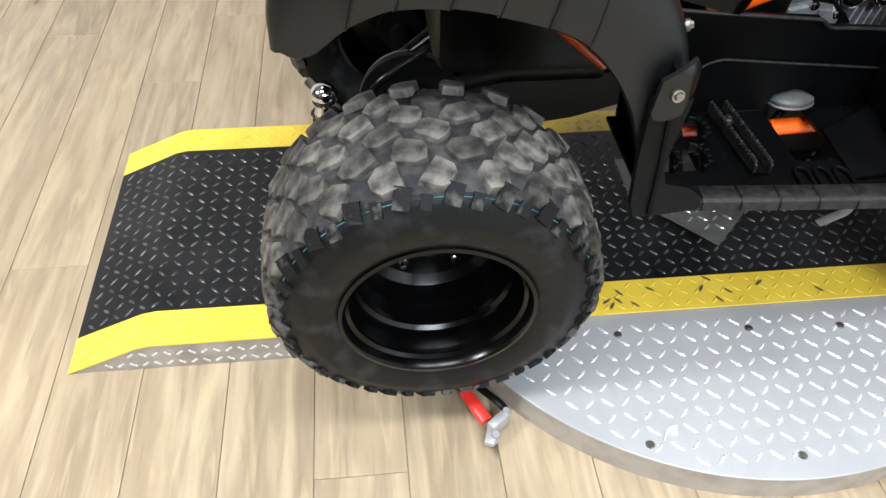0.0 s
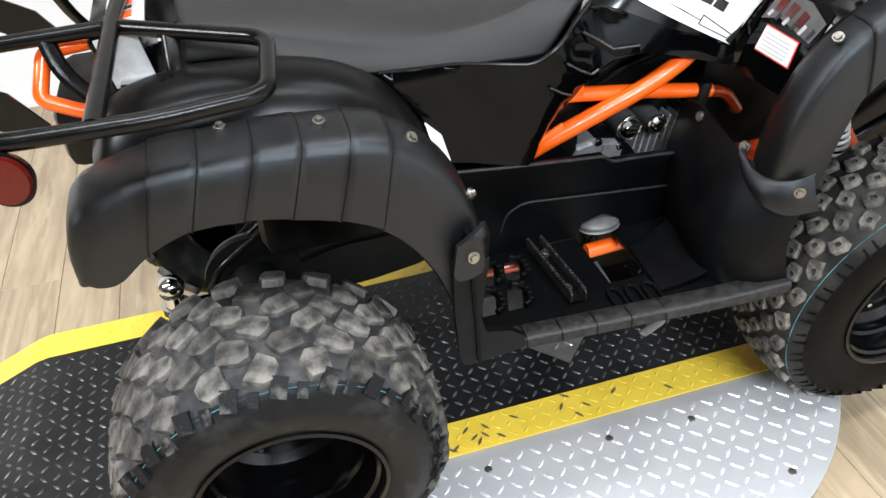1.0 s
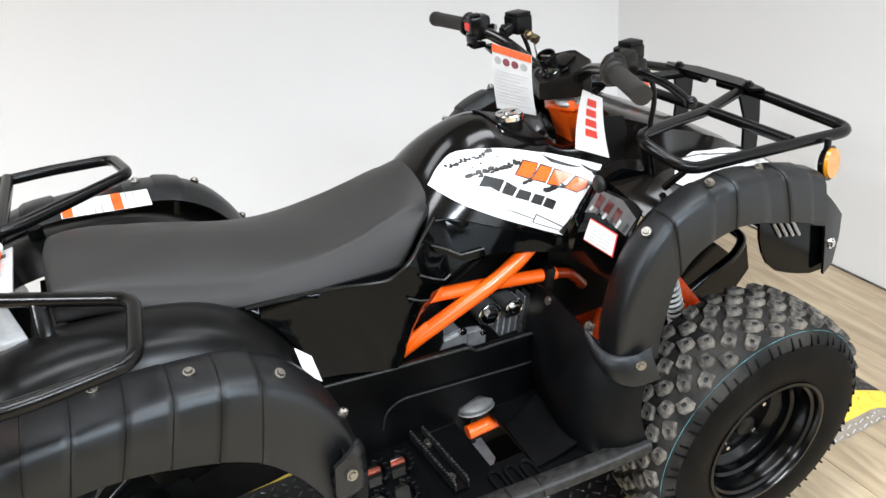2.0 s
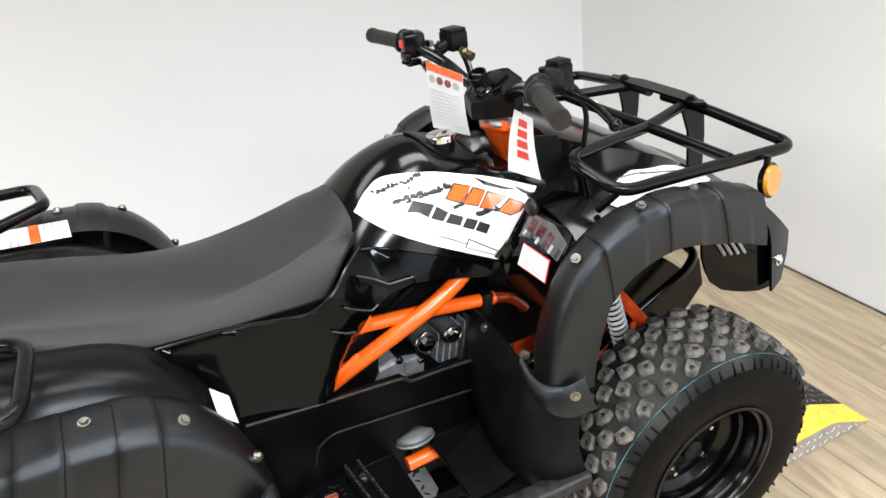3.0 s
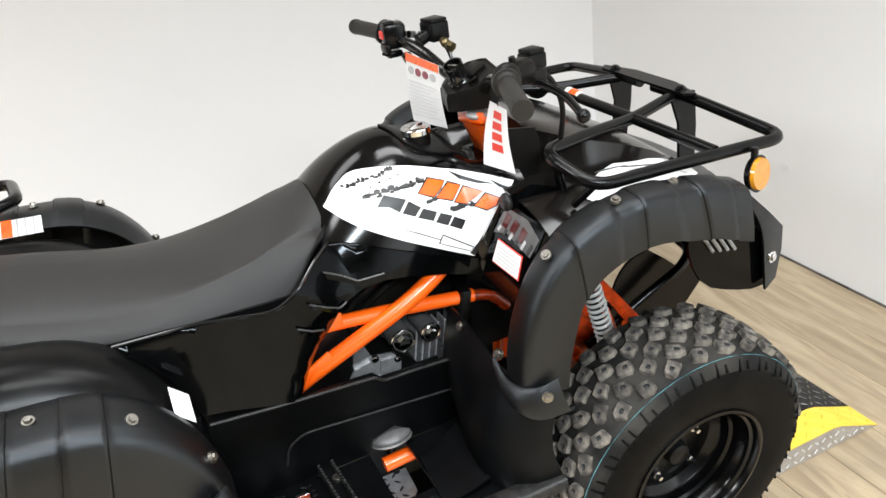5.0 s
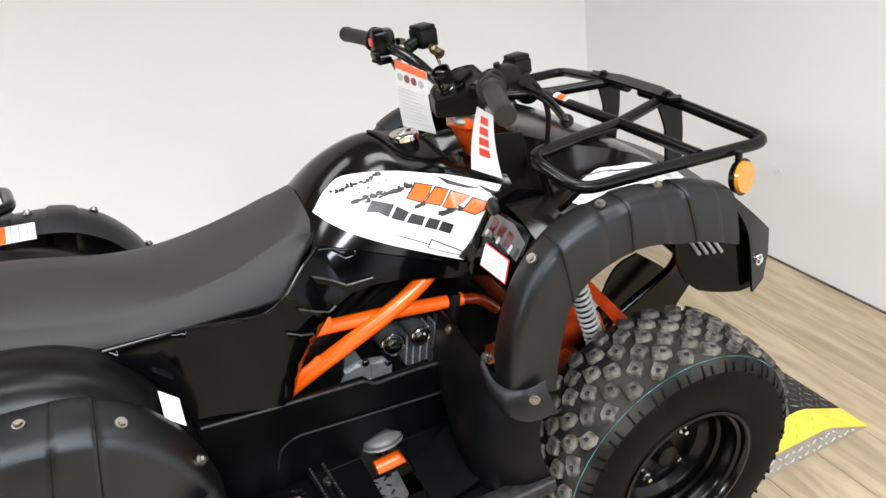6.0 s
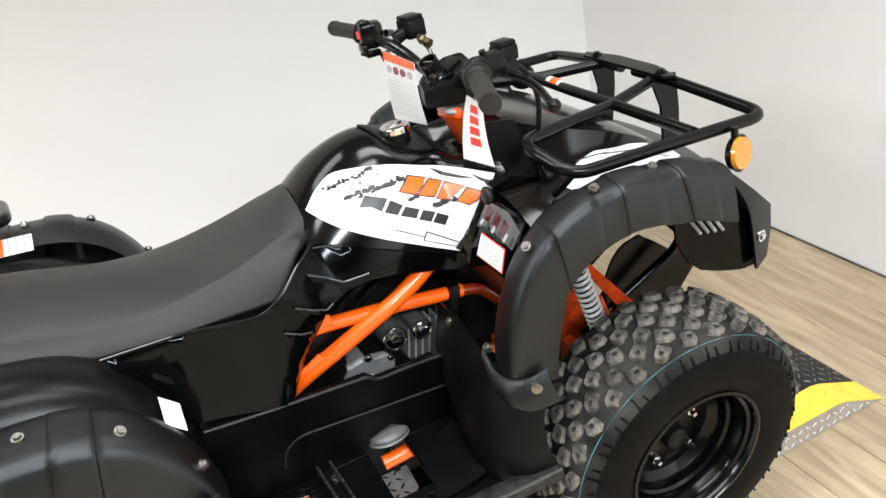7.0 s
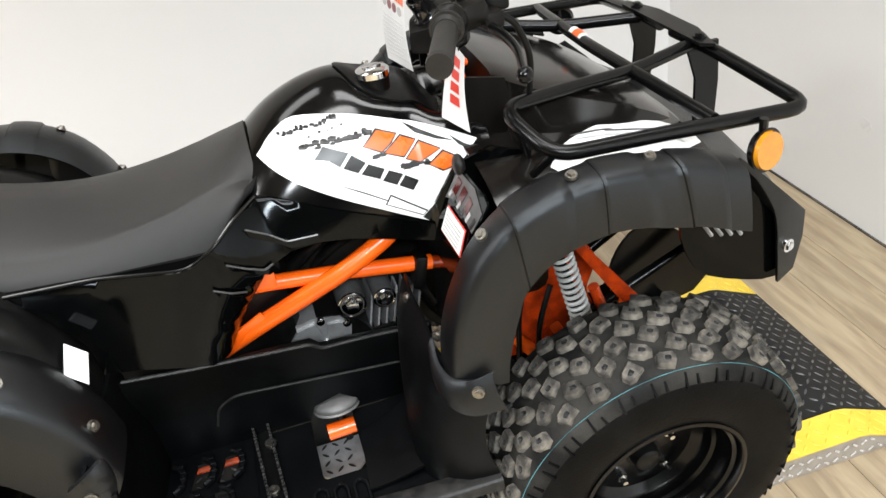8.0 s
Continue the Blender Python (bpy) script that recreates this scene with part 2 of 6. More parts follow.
def plank_material():
    m = mat("pale_oak_plank", (0.345, 0.266, 0.172), 0.42, second=(0.255, 0.190, 0.120), scale=5.0, amount=0.8, stretch=(7.0, 0.75, 1.0),
            bump=0.12, bump_scale=60, per_piece=0.16, spread=(0.40, 0.66))
    nt = m.node_tree
    b = nt.nodes["Principled BSDF"]
    src = b.inputs["Base Color"].links[0].from_socket
    info = nt.nodes.new("ShaderNodeObjectInfo")
    co = nt.nodes.new("ShaderNodeTexCoord")
    shift = nt.nodes.new("ShaderNodeVectorMath")
    shift.operation = "MULTIPLY_ADD"
    shift.inputs[1].default_value = (1, 1, 1)
    mul = nt.nodes.new("ShaderNodeMath")
    mul.operation, mul.inputs[1].default_value = "MULTIPLY", 37.0
    nt.links.new(info.outputs["Random"], mul.inputs[0])
    nt.links.new(co.outputs["Object"], shift.inputs[0])
    nt.links.new(mul.outputs[0], shift.inputs[2])
    for node in nt.nodes:
        if node.type == "MAPPING":
            nt.links.new(shift.outputs[0], node.inputs[0])
    # broad pale and grey figure, long along the board and wandering
    mp = nt.nodes.new("ShaderNodeMapping")
    mp.inputs["Scale"].default_value = (1.25, 0.13, 1.0)
    nt.links.new(shift.outputs[0], mp.inputs[0])
    prev = src
    for scale, dist, tone, lo, hi, amount in ((10.0, 2.2, (0.47, 0.378, 0.252, 1), 0.47, 0.66, 0.6), (8.0, 3.0, (0.235, 0.182, 0.128, 1), 0.52, 0.72, 0.5), (30.0, 1.2, (0.46, 0.355, 0.225, 1), 0.54, 0.66, 0.5), (46.0, 0.6, (0.215, 0.158, 0.10, 1), 0.56, 0.70, 0.45)):
        nz = nt.nodes.new("ShaderNodeTexNoise")
        nz.inputs["Scale"].default_value, nz.inputs["Detail"].default_value, nz.inputs["Distortion"].default_value = scale, 4.0, dist
        nt.links.new(mp.outputs[0], nz.inputs["Vector"])
        rg = nt.nodes.new("ShaderNodeMapRange")
        rg.inputs[1].default_value, rg.inputs[2].default_value, rg.inputs[4].default_value = lo, hi, amount
        nt.links.new(nz.outputs["Fac"], rg.inputs[0])
        mix = nt.nodes.new("ShaderNodeMix")
        mix.data_type = "RGBA"
        mix.inputs[7].default_value = tone
        nt.links.new(rg.outputs[0], mix.inputs[0])
        nt.links.new(prev, mix.inputs[6])
        prev = mix.outputs[2]
    # scattered small dark knots with a brown halo
    mk = nt.nodes.new("ShaderNodeMapping")
    mk.inputs["Scale"].default_value = (5.2, 2.3, 1.0)
    nt.links.new(shift.outputs[0], mk.inputs[0])
    vo = nt.nodes.new("ShaderNodeTexVoronoi")
    vo.inputs["Scale"].default_value = 1.0
    nt.links.new(mk.outputs[0], vo.inputs["Vector"])
    for near, far, tone, amount in ((0.05, 0.17, (0.25, 0.185, 0.115, 1), 0.6), (0.025, 0.06, (0.075, 0.055, 0.038, 1), 0.85)):
        rg = nt.nodes.new("ShaderNodeMapRange")
        rg.inputs[1].default_value, rg.inputs[2].default_value, rg.inputs[3].default_value, rg.inputs[4].default_value = near, far, amount, 0.0
        nt.links.new(vo.outputs["Distance"], rg.inputs[0])
        mix = nt.nodes.new("ShaderNodeMix")
        mix.data_type = "RGBA"
        mix.inputs[7].default_value = tone
        nt.links.new(rg.outputs[0], mix.inputs[0])
        nt.links.new(prev, mix.inputs[6])
        prev = mix.outputs[2]
    nt.links.new(prev, b.inputs["Base Color"])
    return m


M_PLANK = plank_material()


# ---------------------------------------------------------------- mesh tools
def mesh_of(bm, material, smooth=False, angle=40):
    bmesh.ops.recalc_face_normals(bm, faces=bm.faces)
    me = bpy.data.meshes.new("mesh")
    bm.to_mesh(me)
    bm.free()
    for one in material if isinstance(material, (list, tuple)) else [material]:
        me.materials.append(one)
    if smooth:
        for p in me.polygons:
            p.use_smooth = True
        me.set_sharp_from_angle(angle=radians(angle))
    return me


def thing(name, x, y, z, label, category, group="", kind=""):
    ob = new(name)
    ob.location = (x, y, z)
    ob.empty_display_size = 0.05
    return tagged(ob, label, category, group, kind)


def part(name, bm, material, parent, label="", smooth=True, angle=40):
    """One mesh in world coordinates under a thing that stands at an unturned place."""
    ob = new(name, mesh_of(bm, material, smooth, angle))
    ob.parent = parent
    root, off = parent, Vector((0, 0, 0))
    while root:
        off += root.location
        root = root.parent
    ob.matrix_parent_inverse = Matrix.Identity(4)
    ob.location = (0, 0, 0)
    if off.length:
        bpy_off = -off
        ob.data.transform(Matrix.Translation(bpy_off))
    if label:
        ob["label"] = label
    return ob


def solo(name, bm, material, label, category, group="", kind="", smooth=True, angle=40):
    return tagged(new(name, mesh_of(bm, material, smooth, angle)), label, category, group, kind)


def add_box(bm, c, s, bevel=0.0, m=None):
    got = bmesh.ops.create_cube(bm, size=1.0)["verts"]
    bmesh.ops.scale(bm, vec=s, verts=got)
    if bevel:
        edges = {e for v in got for e in v.link_edges}
        res = bmesh.ops.bevel(bm, geom=list(edges), offset=bevel, segments=2, affect="EDGES", profile=0.5)
        got = list({v for f in res["faces"] for v in f.verts} | {v for v in got if v.is_valid})
    mm = Matrix.Translation(c) @ (m or Matrix.Identity(4))
    bmesh.ops.transform(bm, matrix=mm, verts=got)
    return got


def add_cyl(bm, p0, p1, r0, r1=None, seg=16, cap=True):
    p0, p1 = Vector(p0), Vector(p1)
    axis = p1 - p0
    q = axis.to_track_quat("Z", "Y").to_matrix().to_4x4()
    got = bmesh.ops.create_cone(bm, cap_ends=cap, segments=seg, radius1=r0, radius2=r0 if r1 is None else r1, depth=axis.length)["verts"]
    bmesh.ops.transform(bm, matrix=Matrix.Translation((p0 + p1) / 2) @ q, verts=got)
    return got


def add_ball(bm, c, r, s=(1, 1, 1), seg=16):
    got = bmesh.ops.create_uvsphere(bm, u_segments=seg, v_segments=seg // 2, radius=r)["verts"]
    bmesh.ops.transform(bm, matrix=Matrix.Translation(c) @ Matrix.Diagonal((*s, 1)), verts=got)
    return got


def rounded(points, radius=0.03, n=5, closed=False):
    """A polyline with its corners rounded off."""
    pts = [Vector(p) for p in points]
    out = []
    count = len(pts)
    for i, p in enumerate(pts):
        if not closed and i in (0, count - 1):
            out.append(p)
            continue
        a, b = pts[i - 1], pts[(i + 1) % count]
        da, db = (a - p), (b - p)
        r = min(radius, da.length * 0.45, db.length * 0.45)
        s, e = p + da.normalized() * r, p + db.normalized() * r
        for k in range(n + 1):
            u = k / n
            out.append(s * (1 - u) ** 2 + p * 2 * u * (1 - u) + e * u * u)
    return out


def add_tube(bm, points, r, seg=12, radius=0.03, closed=False, flat=None, n=5):
    """A tube along a polyline; flat: (half width, half height) for a strip."""
    pts = rounded(points, radius, n, closed)
    count = len(pts)
    rings, up = [], None
    for i, p in enumerate(pts):
        if closed:
            d = (pts[(i + 1) % count] - pts[i - 1]).normalized()
        else:
            d = (pts[min(i + 1, count - 1)] - pts[max(i - 1, 0)]).normalized()
        if up is None:
            up = Vector((0, 0, 1)) if abs(d.z) < 0.9 else Vector((1, 0, 0))
        up = (up - d * up.dot(d)).normalized()
        side = d.cross(up)
        ra, rb = flat or (r, r)
        rings.append([bm.verts.new(p + side * math.cos(a) * ra + up * math.sin(a) * rb)
                      for a in (2 * math.pi * k / seg for k in range(seg))])
    for i in range(count if closed else count - 1):
        a, b = rings[i], rings[(i + 1) % count]
        for k in range(seg):
            bm.faces.new((a[k], a[(k + 1) % seg], b[(k + 1) % seg], b[k]))
    if not closed:
        bm.faces.new(rings[0][::-1])
        bm.faces.new(rings[-1])


def add_grid(bm, rows, close_rows=False, close_cols=False):
    vs = [[bm.verts.new(p) for p in row] for row in rows]
    nr, nc = len(vs), len(vs[0])
    for i in range(nr if close_rows else nr - 1):
        for k in range(nc if close_cols else nc - 1):
            a, b, c, d = vs[i][k], vs[i][(k + 1) % nc], vs[(i + 1) % nr][(k + 1) % nc], vs[(i + 1) % nr][k]
            bm.faces.new((a, b, c, d))
    return vs


def spline(pts, n):
    """n points along a Catmull-Rom curve through pts (tuples of any length)."""
    pts = [np.array(p, float) for p in pts]
    ext = [2 * pts[0] - pts[1]] + pts + [2 * pts[-1] - pts[-2]]
    out = []
    for i in range(n):
        u = i / (n - 1) * (len(pts) - 1)
        k = min(int(u), len(pts) - 2)
        f = u - k
        a, b, c, d = ext[k:k + 4]
        out.append(0.5 * (2 * b + (c - a) * f + (2 * a - 5 * b + 4 * c - d) * f * f + (3 * b - a - 3 * c + d) * f ** 3))
    return out


def skin(bm, rows, thick):
    """A shell of some thickness over a grid of points."""
    add_grid(bm, rows)
    bmesh.ops.recalc_face_normals(bm, faces=bm.faces)
    bmesh.ops.solidify(bm, geom=list(bm.faces), thickness=thick)


def add_plate(bm, outline, place, thick, step=0.04):
    """A sheet with a flat outline (u, v), bent onto place(u, v, depth); depth runs from 0 to thick."""
    tmp = bmesh.new()
    vs = [tmp.verts.new((u, v, 0)) for u, v in outline]
    es = [tmp.edges.new((vs[i - 1], vs[i])) for i in range(len(vs))]
    bmesh.ops.triangle_fill(tmp, use_beauty=True, use_dissolve=False, edges=es)
    us, ws = [u for u, v in outline], [v for u, v in outline]
    for axis, lo, hi in ((0, min(us), max(us)), (1, min(ws), max(ws))):
        k = lo + step
        while k < hi:
            no = (1, 0, 0) if axis == 0 else (0, 1, 0)
            co = (k, 0, 0) if axis == 0 else (0, k, 0)
            bmesh.ops.bisect_plane(tmp, geom=list(tmp.verts) + list(tmp.edges) + list(tmp.faces), plane_co=co, plane_no=no)
            k += step
    tmp.verts.index_update()
    front = [bm.verts.new(place(v.co.x, v.co.y, 0.0)) for v in tmp.verts]
    back = [bm.verts.new(place(v.co.x, v.co.y, thick)) for v in tmp.verts]
    for f in tmp.faces:
        ids = [v.index for v in f.verts]
        bm.faces.new([front[i] for i in ids])
        bm.faces.new([back[i] for i in ids[::-1]])
    for e in tmp.edges:
        if len(e.link_faces) == 1:
            i, k = e.verts[0].index, e.verts[1].index
            bm.faces.new((front[i], front[k], back[k], back[i]))
    tmp.free()


def lathe(profile, seg=48):
    """Rows of points for a profile of (y, r) turned round the y axis."""
    return [[(r * math.cos(a), y, r * math.sin(a)) for y, r in profile] for a in (2 * math.pi * k / seg for k in range(seg))]


def mirrored(bm):
    bmesh.ops.scale(bm, vec=(1, -1, 1), verts=bm.verts)
    bmesh.ops.reverse_faces(bm, faces=bm.faces)
    return bm


def add_bolt(bm, c, normal, r=0.008):
    c, n = Vector(c), Vector(normal).normalized()
    add_cyl(bm, c - n * 0.002, c + n * 0.0025, r * 1.25, r * 1.15, 14)
    add_cyl(bm, c + n * 0.002, c + n * 0.0065, r * 0.85, r * 0.7, 6)
    add_cyl(bm, c + n * 0.0063, c + n * 0.0068, r * 0.4, r * 0.35, 6)

# ---------------------------------------------------------------- the room
ROOM_W, ROOM_E, ROOM_S = -5.5, 2.11, -8.5


def far_y(x):
    return 1.70 - (x + 0.6) * 0.108


def wall(name, corners, label, material=M_WALL, smooth=False):
    bm = bmesh.new()
    n = len(corners) // 2
    vs = [bm.verts.new(c) for c in corners]
    bm.faces.new(vs[:n])
    bm.faces.new(vs[n:][::-1])
    for i in range(n):
        k = (i + 1) % n
        bm.faces.new((vs[i], vs[k], vs[n + k], vs[n + i]))
    return solo(name, bm, material, label, "wall" if "wall" in name else name, kind="structure", smooth=smooth)


def prism(name, flat, z0, z1, label, material):
    return wall(name, [(x, y, z0) for x, y in flat] + [(x, y, z1) for x, y in flat], label, material)


YW, YE = far_y(ROOM_W), far_y(ROOM_E)
prism("wall_north", [(ROOM_W, YW), (ROOM_E, YE), (ROOM_E, YE + 0.12), (ROOM_W, YW + 0.12)], -0.05, CEIL, "plain white painted wall behind the quad bike", M_WALL)
prism("wall_east", [(ROOM_E, ROOM_S), (ROOM_E + 0.12, ROOM_S), (ROOM_E + 0.12, YE + 0.12), (ROOM_E, YE + 0.12)], -0.05, CEIL, "plain white painted wall with faint scuffs", M_WALL)
# west and south walls are unseen, added to close the room and dim reflections
prism("wall_west", [(ROOM_W - 0.12, ROOM_S), (ROOM_W, ROOM_S), (ROOM_W, YW + 0.12), (ROOM_W - 0.12, YW + 0.12)], -0.05, CEIL, "unseen plain wall, dark to dim reflections", M_FAR_WALL)
prism("wall_south", [(ROOM_W - 0.12, ROOM_S - 0.12), (ROOM_E + 0.12, ROOM_S - 0.12), (ROOM_E + 0.12, ROOM_S), (ROOM_W - 0.12, ROOM_S)], -0.05, CEIL, "unseen plain wall, dark to dim reflections", M_FAR_WALL)
prism("ceiling", [(ROOM_W, ROOM_S), (ROOM_E, ROOM_S), (ROOM_E, YE), (ROOM_W, YW)], CEIL, CEIL + 0.1, "plain grey ceiling", M_CEIL)
floor = prism("floor", [(ROOM_W, ROOM_S), (ROOM_E, ROOM_S), (ROOM_E, YE), (ROOM_W, YW)], -0.08, -0.004, "pale oak plank floor with worn grain and knots", M_GAP)

M_SEAM = mat("dark_floor_seam", (0.035, 0.03, 0.025), 0.8, second=(0.16, 0.14, 0.12), scale=9, amount=0.9)
prism("trim_east", [(ROOM_E - 0.006, ROOM_S + 0.01), (ROOM_E - 0.0005, ROOM_S + 0.01), (ROOM_E - 0.0005, YE - 0.01), (ROOM_E - 0.006, YE - 0.01)], 0.0005, 0.005, "thin dark seam between floor and wall", M_SEAM)
M_SMUDGE = mat("faint_wall_smudge", (0.77, 0.765, 0.765), 0.7, second=(0.83, 0.83, 0.835), scale=60, amount=1.0, spread=(0.35, 0.6))
wall_scuff = thing("wall_scuff", ROOM_E, 0.40, 0.30, "faint grey rubbed mark on the white wall", "scuff mark")
bm = bmesh.new()
add_plate(bm, [(0.385, 0.30), (0.40, 0.315), (0.425, 0.318), (0.43, 0.30), (0.415, 0.285), (0.395, 0.283)], lambda u, v, d: (ROOM_E - 0.0009 + d, u, v), 0.0006, 0.01)
part("mark", bm, M_SMUDGE, wall_scuff, smooth=False)

# ---------------------------------------------------------------- the display ramp
DECK_Z = 0.062
X0, X1, B0, B1, HALF, BAND = -0.626, 1.687, -0.492, 1.556, 0.302, 0.076


def deck_z(x):
    if x < B0:
        return 0.004 + (DECK_Z - 0.004) * (x - X0) / (B0 - X0)
    if x > B1:
        return 0.004 + (DECK_Z - 0.004) * (X1 - x) / (X1 - B1)
    return DECK_Z


ramp = thing("display_ramp", 0.53, 0, 0, "low black treadplate display ramp with yellow edges and dull metal sides", "ramp")


def strip(y0, y1, lift, material, name, label=""):
    bm = bmesh.new()
    xs = [X0, B0 - 0.012, B0 + 0.012] + [B0 + 0.012 + (B1 - B0 - 0.024) * k / 20 for k in range(1, 20)] + [B1 - 0.012, B1 + 0.012, X1]
    rows = []
    for x in xs:
        z = deck_z(x) + lift
        rows.append([(x, y0, z - 0.003), (x, y0, z), (x, y1, z), (x, y1, z - 0.003)])
    add_grid(bm, rows, close_cols=True)
    return part(name, bm, material, ramp, label, angle=25)


strip(-HALF + BAND, HALF - BAND, 0.0, M_DECK, "deck", "black painted treadplate deck")
strip(-HALF, -HALF + BAND - 0.0005, 0.0004, M_YELLOW, "edge_band", "yellow painted edge band with scrapes")
strip(HALF - BAND + 0.0005, HALF, 0.0004, M_YELLOW, "edge_band", "yellow painted edge band")
for sy in (-1, 1):
    bm = bmesh.new()
    xs = [X0 + 0.004, B0, B1, X1 - 0.004]
    y = sy * (HALF - 0.002)
    rows = [[(x, y - 0.004 * sy, 0.0), (x, y, 0.0), (x, y, max(0.001, deck_z(x) - 0.0035)), (x, y - 0.004 * sy, max(0.001, deck_z(x) - 0.0035))] for x in xs]
    add_grid(bm, rows, close_cols=True)
    part("side_skirt", bm, M_SKIRT, ramp, "dull aluminium side skirt", smooth=False)


def lug_mesh(bm, places, length, width, height):
    """Lens-shaped treadplate lugs at (x, y, z, turn, pitch)."""
    verts, faces = [], []
    shape = [(-0.5, 0), (-0.2, 0.42), (0.2, 0.42), (0.5, 0), (0.2, -0.42), (-0.2, -0.42)]
    for x, y, z, turn, slope in places:
        c, s = math.cos(turn), math.sin(turn)
        base = []
        for u, v in shape:
            px, py = u * length, v * width
            dx, dy = px * c - py * s, px * s + py * c
            base.append(bm.verts.new((x + dx, y + dy, z + slope * dx)))
        top = []
        for u, v in ((-0.26, 0), (0.0, 0.16), (0.26, 0), (0.0, -0.16)):
            px, py = u * length, v * width
            dx, dy = px * c - py * s, px * s + py * c
            top.append(bm.verts.new((x + dx, y + dy, z + slope * dx + height)))
        bm.faces.new(top)
        for tri in ((base[0], base[1], top[0]), (base[1], base[2], top[1]), (base[2], base[3], top[2]), (base[3], base[4], top[2]),
                    (base[4], base[5], top[3]), (base[5], base[0], top[0])):
            bm.faces.new(tri)
        for q in ((base[1], top[1], top[0]), (base[2], top[2], top[1]), (base[4], top[3], top[2]), (base[5], top[0], top[3])):
            bm.faces.new(q)


def lug_places(x0, x1, y0, y1, pitch, zf, keep=lambda x, y: True):
    out, i = [], 0
    x = x0 + pitch / 2
    while x < x1:
        k = 0
        y = y0 + pitch / 2
        while y < y1:
            if keep(x, y):
                e = 0.004
                out.append((x, y, zf(x), radians(45 if (i + k) % 2 else -45), (zf(x + e) - zf(x - e)) / (2 * e)))
            y += pitch
            k += 1
        x += pitch
        i += 1
    return out


bm = bmesh.new()
lug_mesh(bm, lug_places(X0 + 0.01, X1 - 0.01, -HALF + BAND + 0.004, HALF - BAND - 0.004, 0.0245, lambda x: deck_z(x)), 0.0205, 0.0062, 0.0018)
tagged(part("deck_tread", bm, M_DECK_LUG, ramp, "raised diamond tread worn bright", smooth=False), kind="stuff")
for y0 in (-HALF, HALF - BAND):
    bm = bmesh.new()
    lug_mesh(bm, lug_places(X0 + 0.01, X1 - 0.01, y0 + 0.002, y0 + BAND - 0.002, 0.0245, lambda x: deck_z(x) + 0.0004), 0.0205, 0.0062, 0.0014)
    tagged(part("band_tread", bm, M_YELLOW, ramp, "yellow painted diamond tread", smooth=False), kind="stuff")
rng = random.Random(4)
bm = bmesh.new()
lug_mesh(bm, [(rng.uniform(0.2, 0.85), rng.uniform(-HALF + 0.01, -HALF + BAND - 0.01), DECK_Z + 0.0022, radians(rng.choice((45, -45)) + rng.uniform(-12, 12)), 0)
              for _ in range(16)], 0.022, 0.006, 0.0006)
tagged(part("paint_scrape", bm, M_YELLOW_WORN, ramp, "dark scrapes through the yellow paint", smooth=False), kind="stuff")

rng = random.Random(9)
bm = bmesh.new()
for k in range(110):
    x = X0 + 0.05 + (X1 - X0 - 0.1) * k / 109
    for row in (0, 1):
        z = 0.016 + 0.024 * row
        if z + 0.01 < deck_z(x):
            add_box(bm, (0, 0, 0), (0.013, 0.0016, 0.0038), 0.0)
            bmesh.ops.transform(bm, matrix=Matrix.Translation((x, -HALF - 0.0005, z)) @ Matrix.Rotation(radians(40 if (k + row) % 2 else -40), 4, "Y"), verts=bm.verts[-8:])
tagged(part("skirt_tread", bm, M_PLATE_LUG, ramp, "raised diamond tread on the ramp side", smooth=False), kind="stuff")

# the round turntable beside and under the ramp
DX, DY, DR, DZ = 0.535, -0.083, 0.556, 0.057
table = thing("turntable", DX, DY, 0, "round aluminium treadplate turntable under the ramp", "turntable")
bm = bmesh.new()
rows = []
for k in range(121):
    a = 2 * math.pi * k / 120
    c, s = math.cos(a), math.sin(a)
    rows.append([(DX + r * c, min(DY + r * s, HALF - 0.02), z) for r, z in ((0.001, DZ), (0.3, DZ), (DR - 0.001, DZ), (DR, DZ - 0.001), (DR, DZ - 0.004), (DR - 0.004, DZ - 0.004))])
add_grid(bm, rows)
bmesh.ops.remove_doubles(bm, verts=bm.verts, dist=0.0002)
part("table_top", bm, M_PLATE, table, "bright aluminium treadplate top", angle=30)
bm = bmesh.new()
add_grid(bm, [[(DX + r * math.cos(2 * math.pi * k / 120), min(DY + r * math.sin(2 * math.pi * k / 120), HALF - 0.02), z) for r, z in ((DR - 0.003, 0.0), (DR - 0.002, DZ - 0.004))] for k in range(121)])
part("table_rim", bm, M_SKIRT, table, "dull metal rim band")
bm = bmesh.new()
lug_mesh(bm, lug_places(DX - DR, DX + DR, DY - DR, -HALF - 0.004, 0.029, lambda x: DZ, lambda x, y: (x - DX) ** 2 + (y - DY) ** 2 < (DR - 0.016) ** 2), 0.0245, 0.0070, 0.002)
tagged(part("table_tread", bm, M_PLATE_LUG, table, "raised diamond tread", smooth=False), kind="stuff")
for bx, by in ((0.307, -0.345), (0.538, -0.352), (0.70, -0.36), (0.30, -0.56), (0.525, -0.60), (0.80, -0.52)):
    bm = bmesh.new()
    add_cyl(bm, (bx, by, DZ), (bx, by, DZ + 0.0025), 0.0075, 0.006, 14)
    add_cyl(bm, (bx, by, DZ + 0.0024), (bx, by, DZ + 0.003), 0.0035, 0.003, 6)
    part("plate_screw", bm, M_BOLT, table)
bm = bmesh.new()
add_plate(bm, [(0.318, -0.563), (0.333, -0.545), (0.347, -0.548), (0.352, -0.530), (0.338, -0.532), (0.330, -0.540)], lambda u, v, d: (u, v, DZ + 0.0024 - d), 0.002)
part("scuff", bm, M_PRINT_GREY, table, "dark scraped patch", smooth=False)

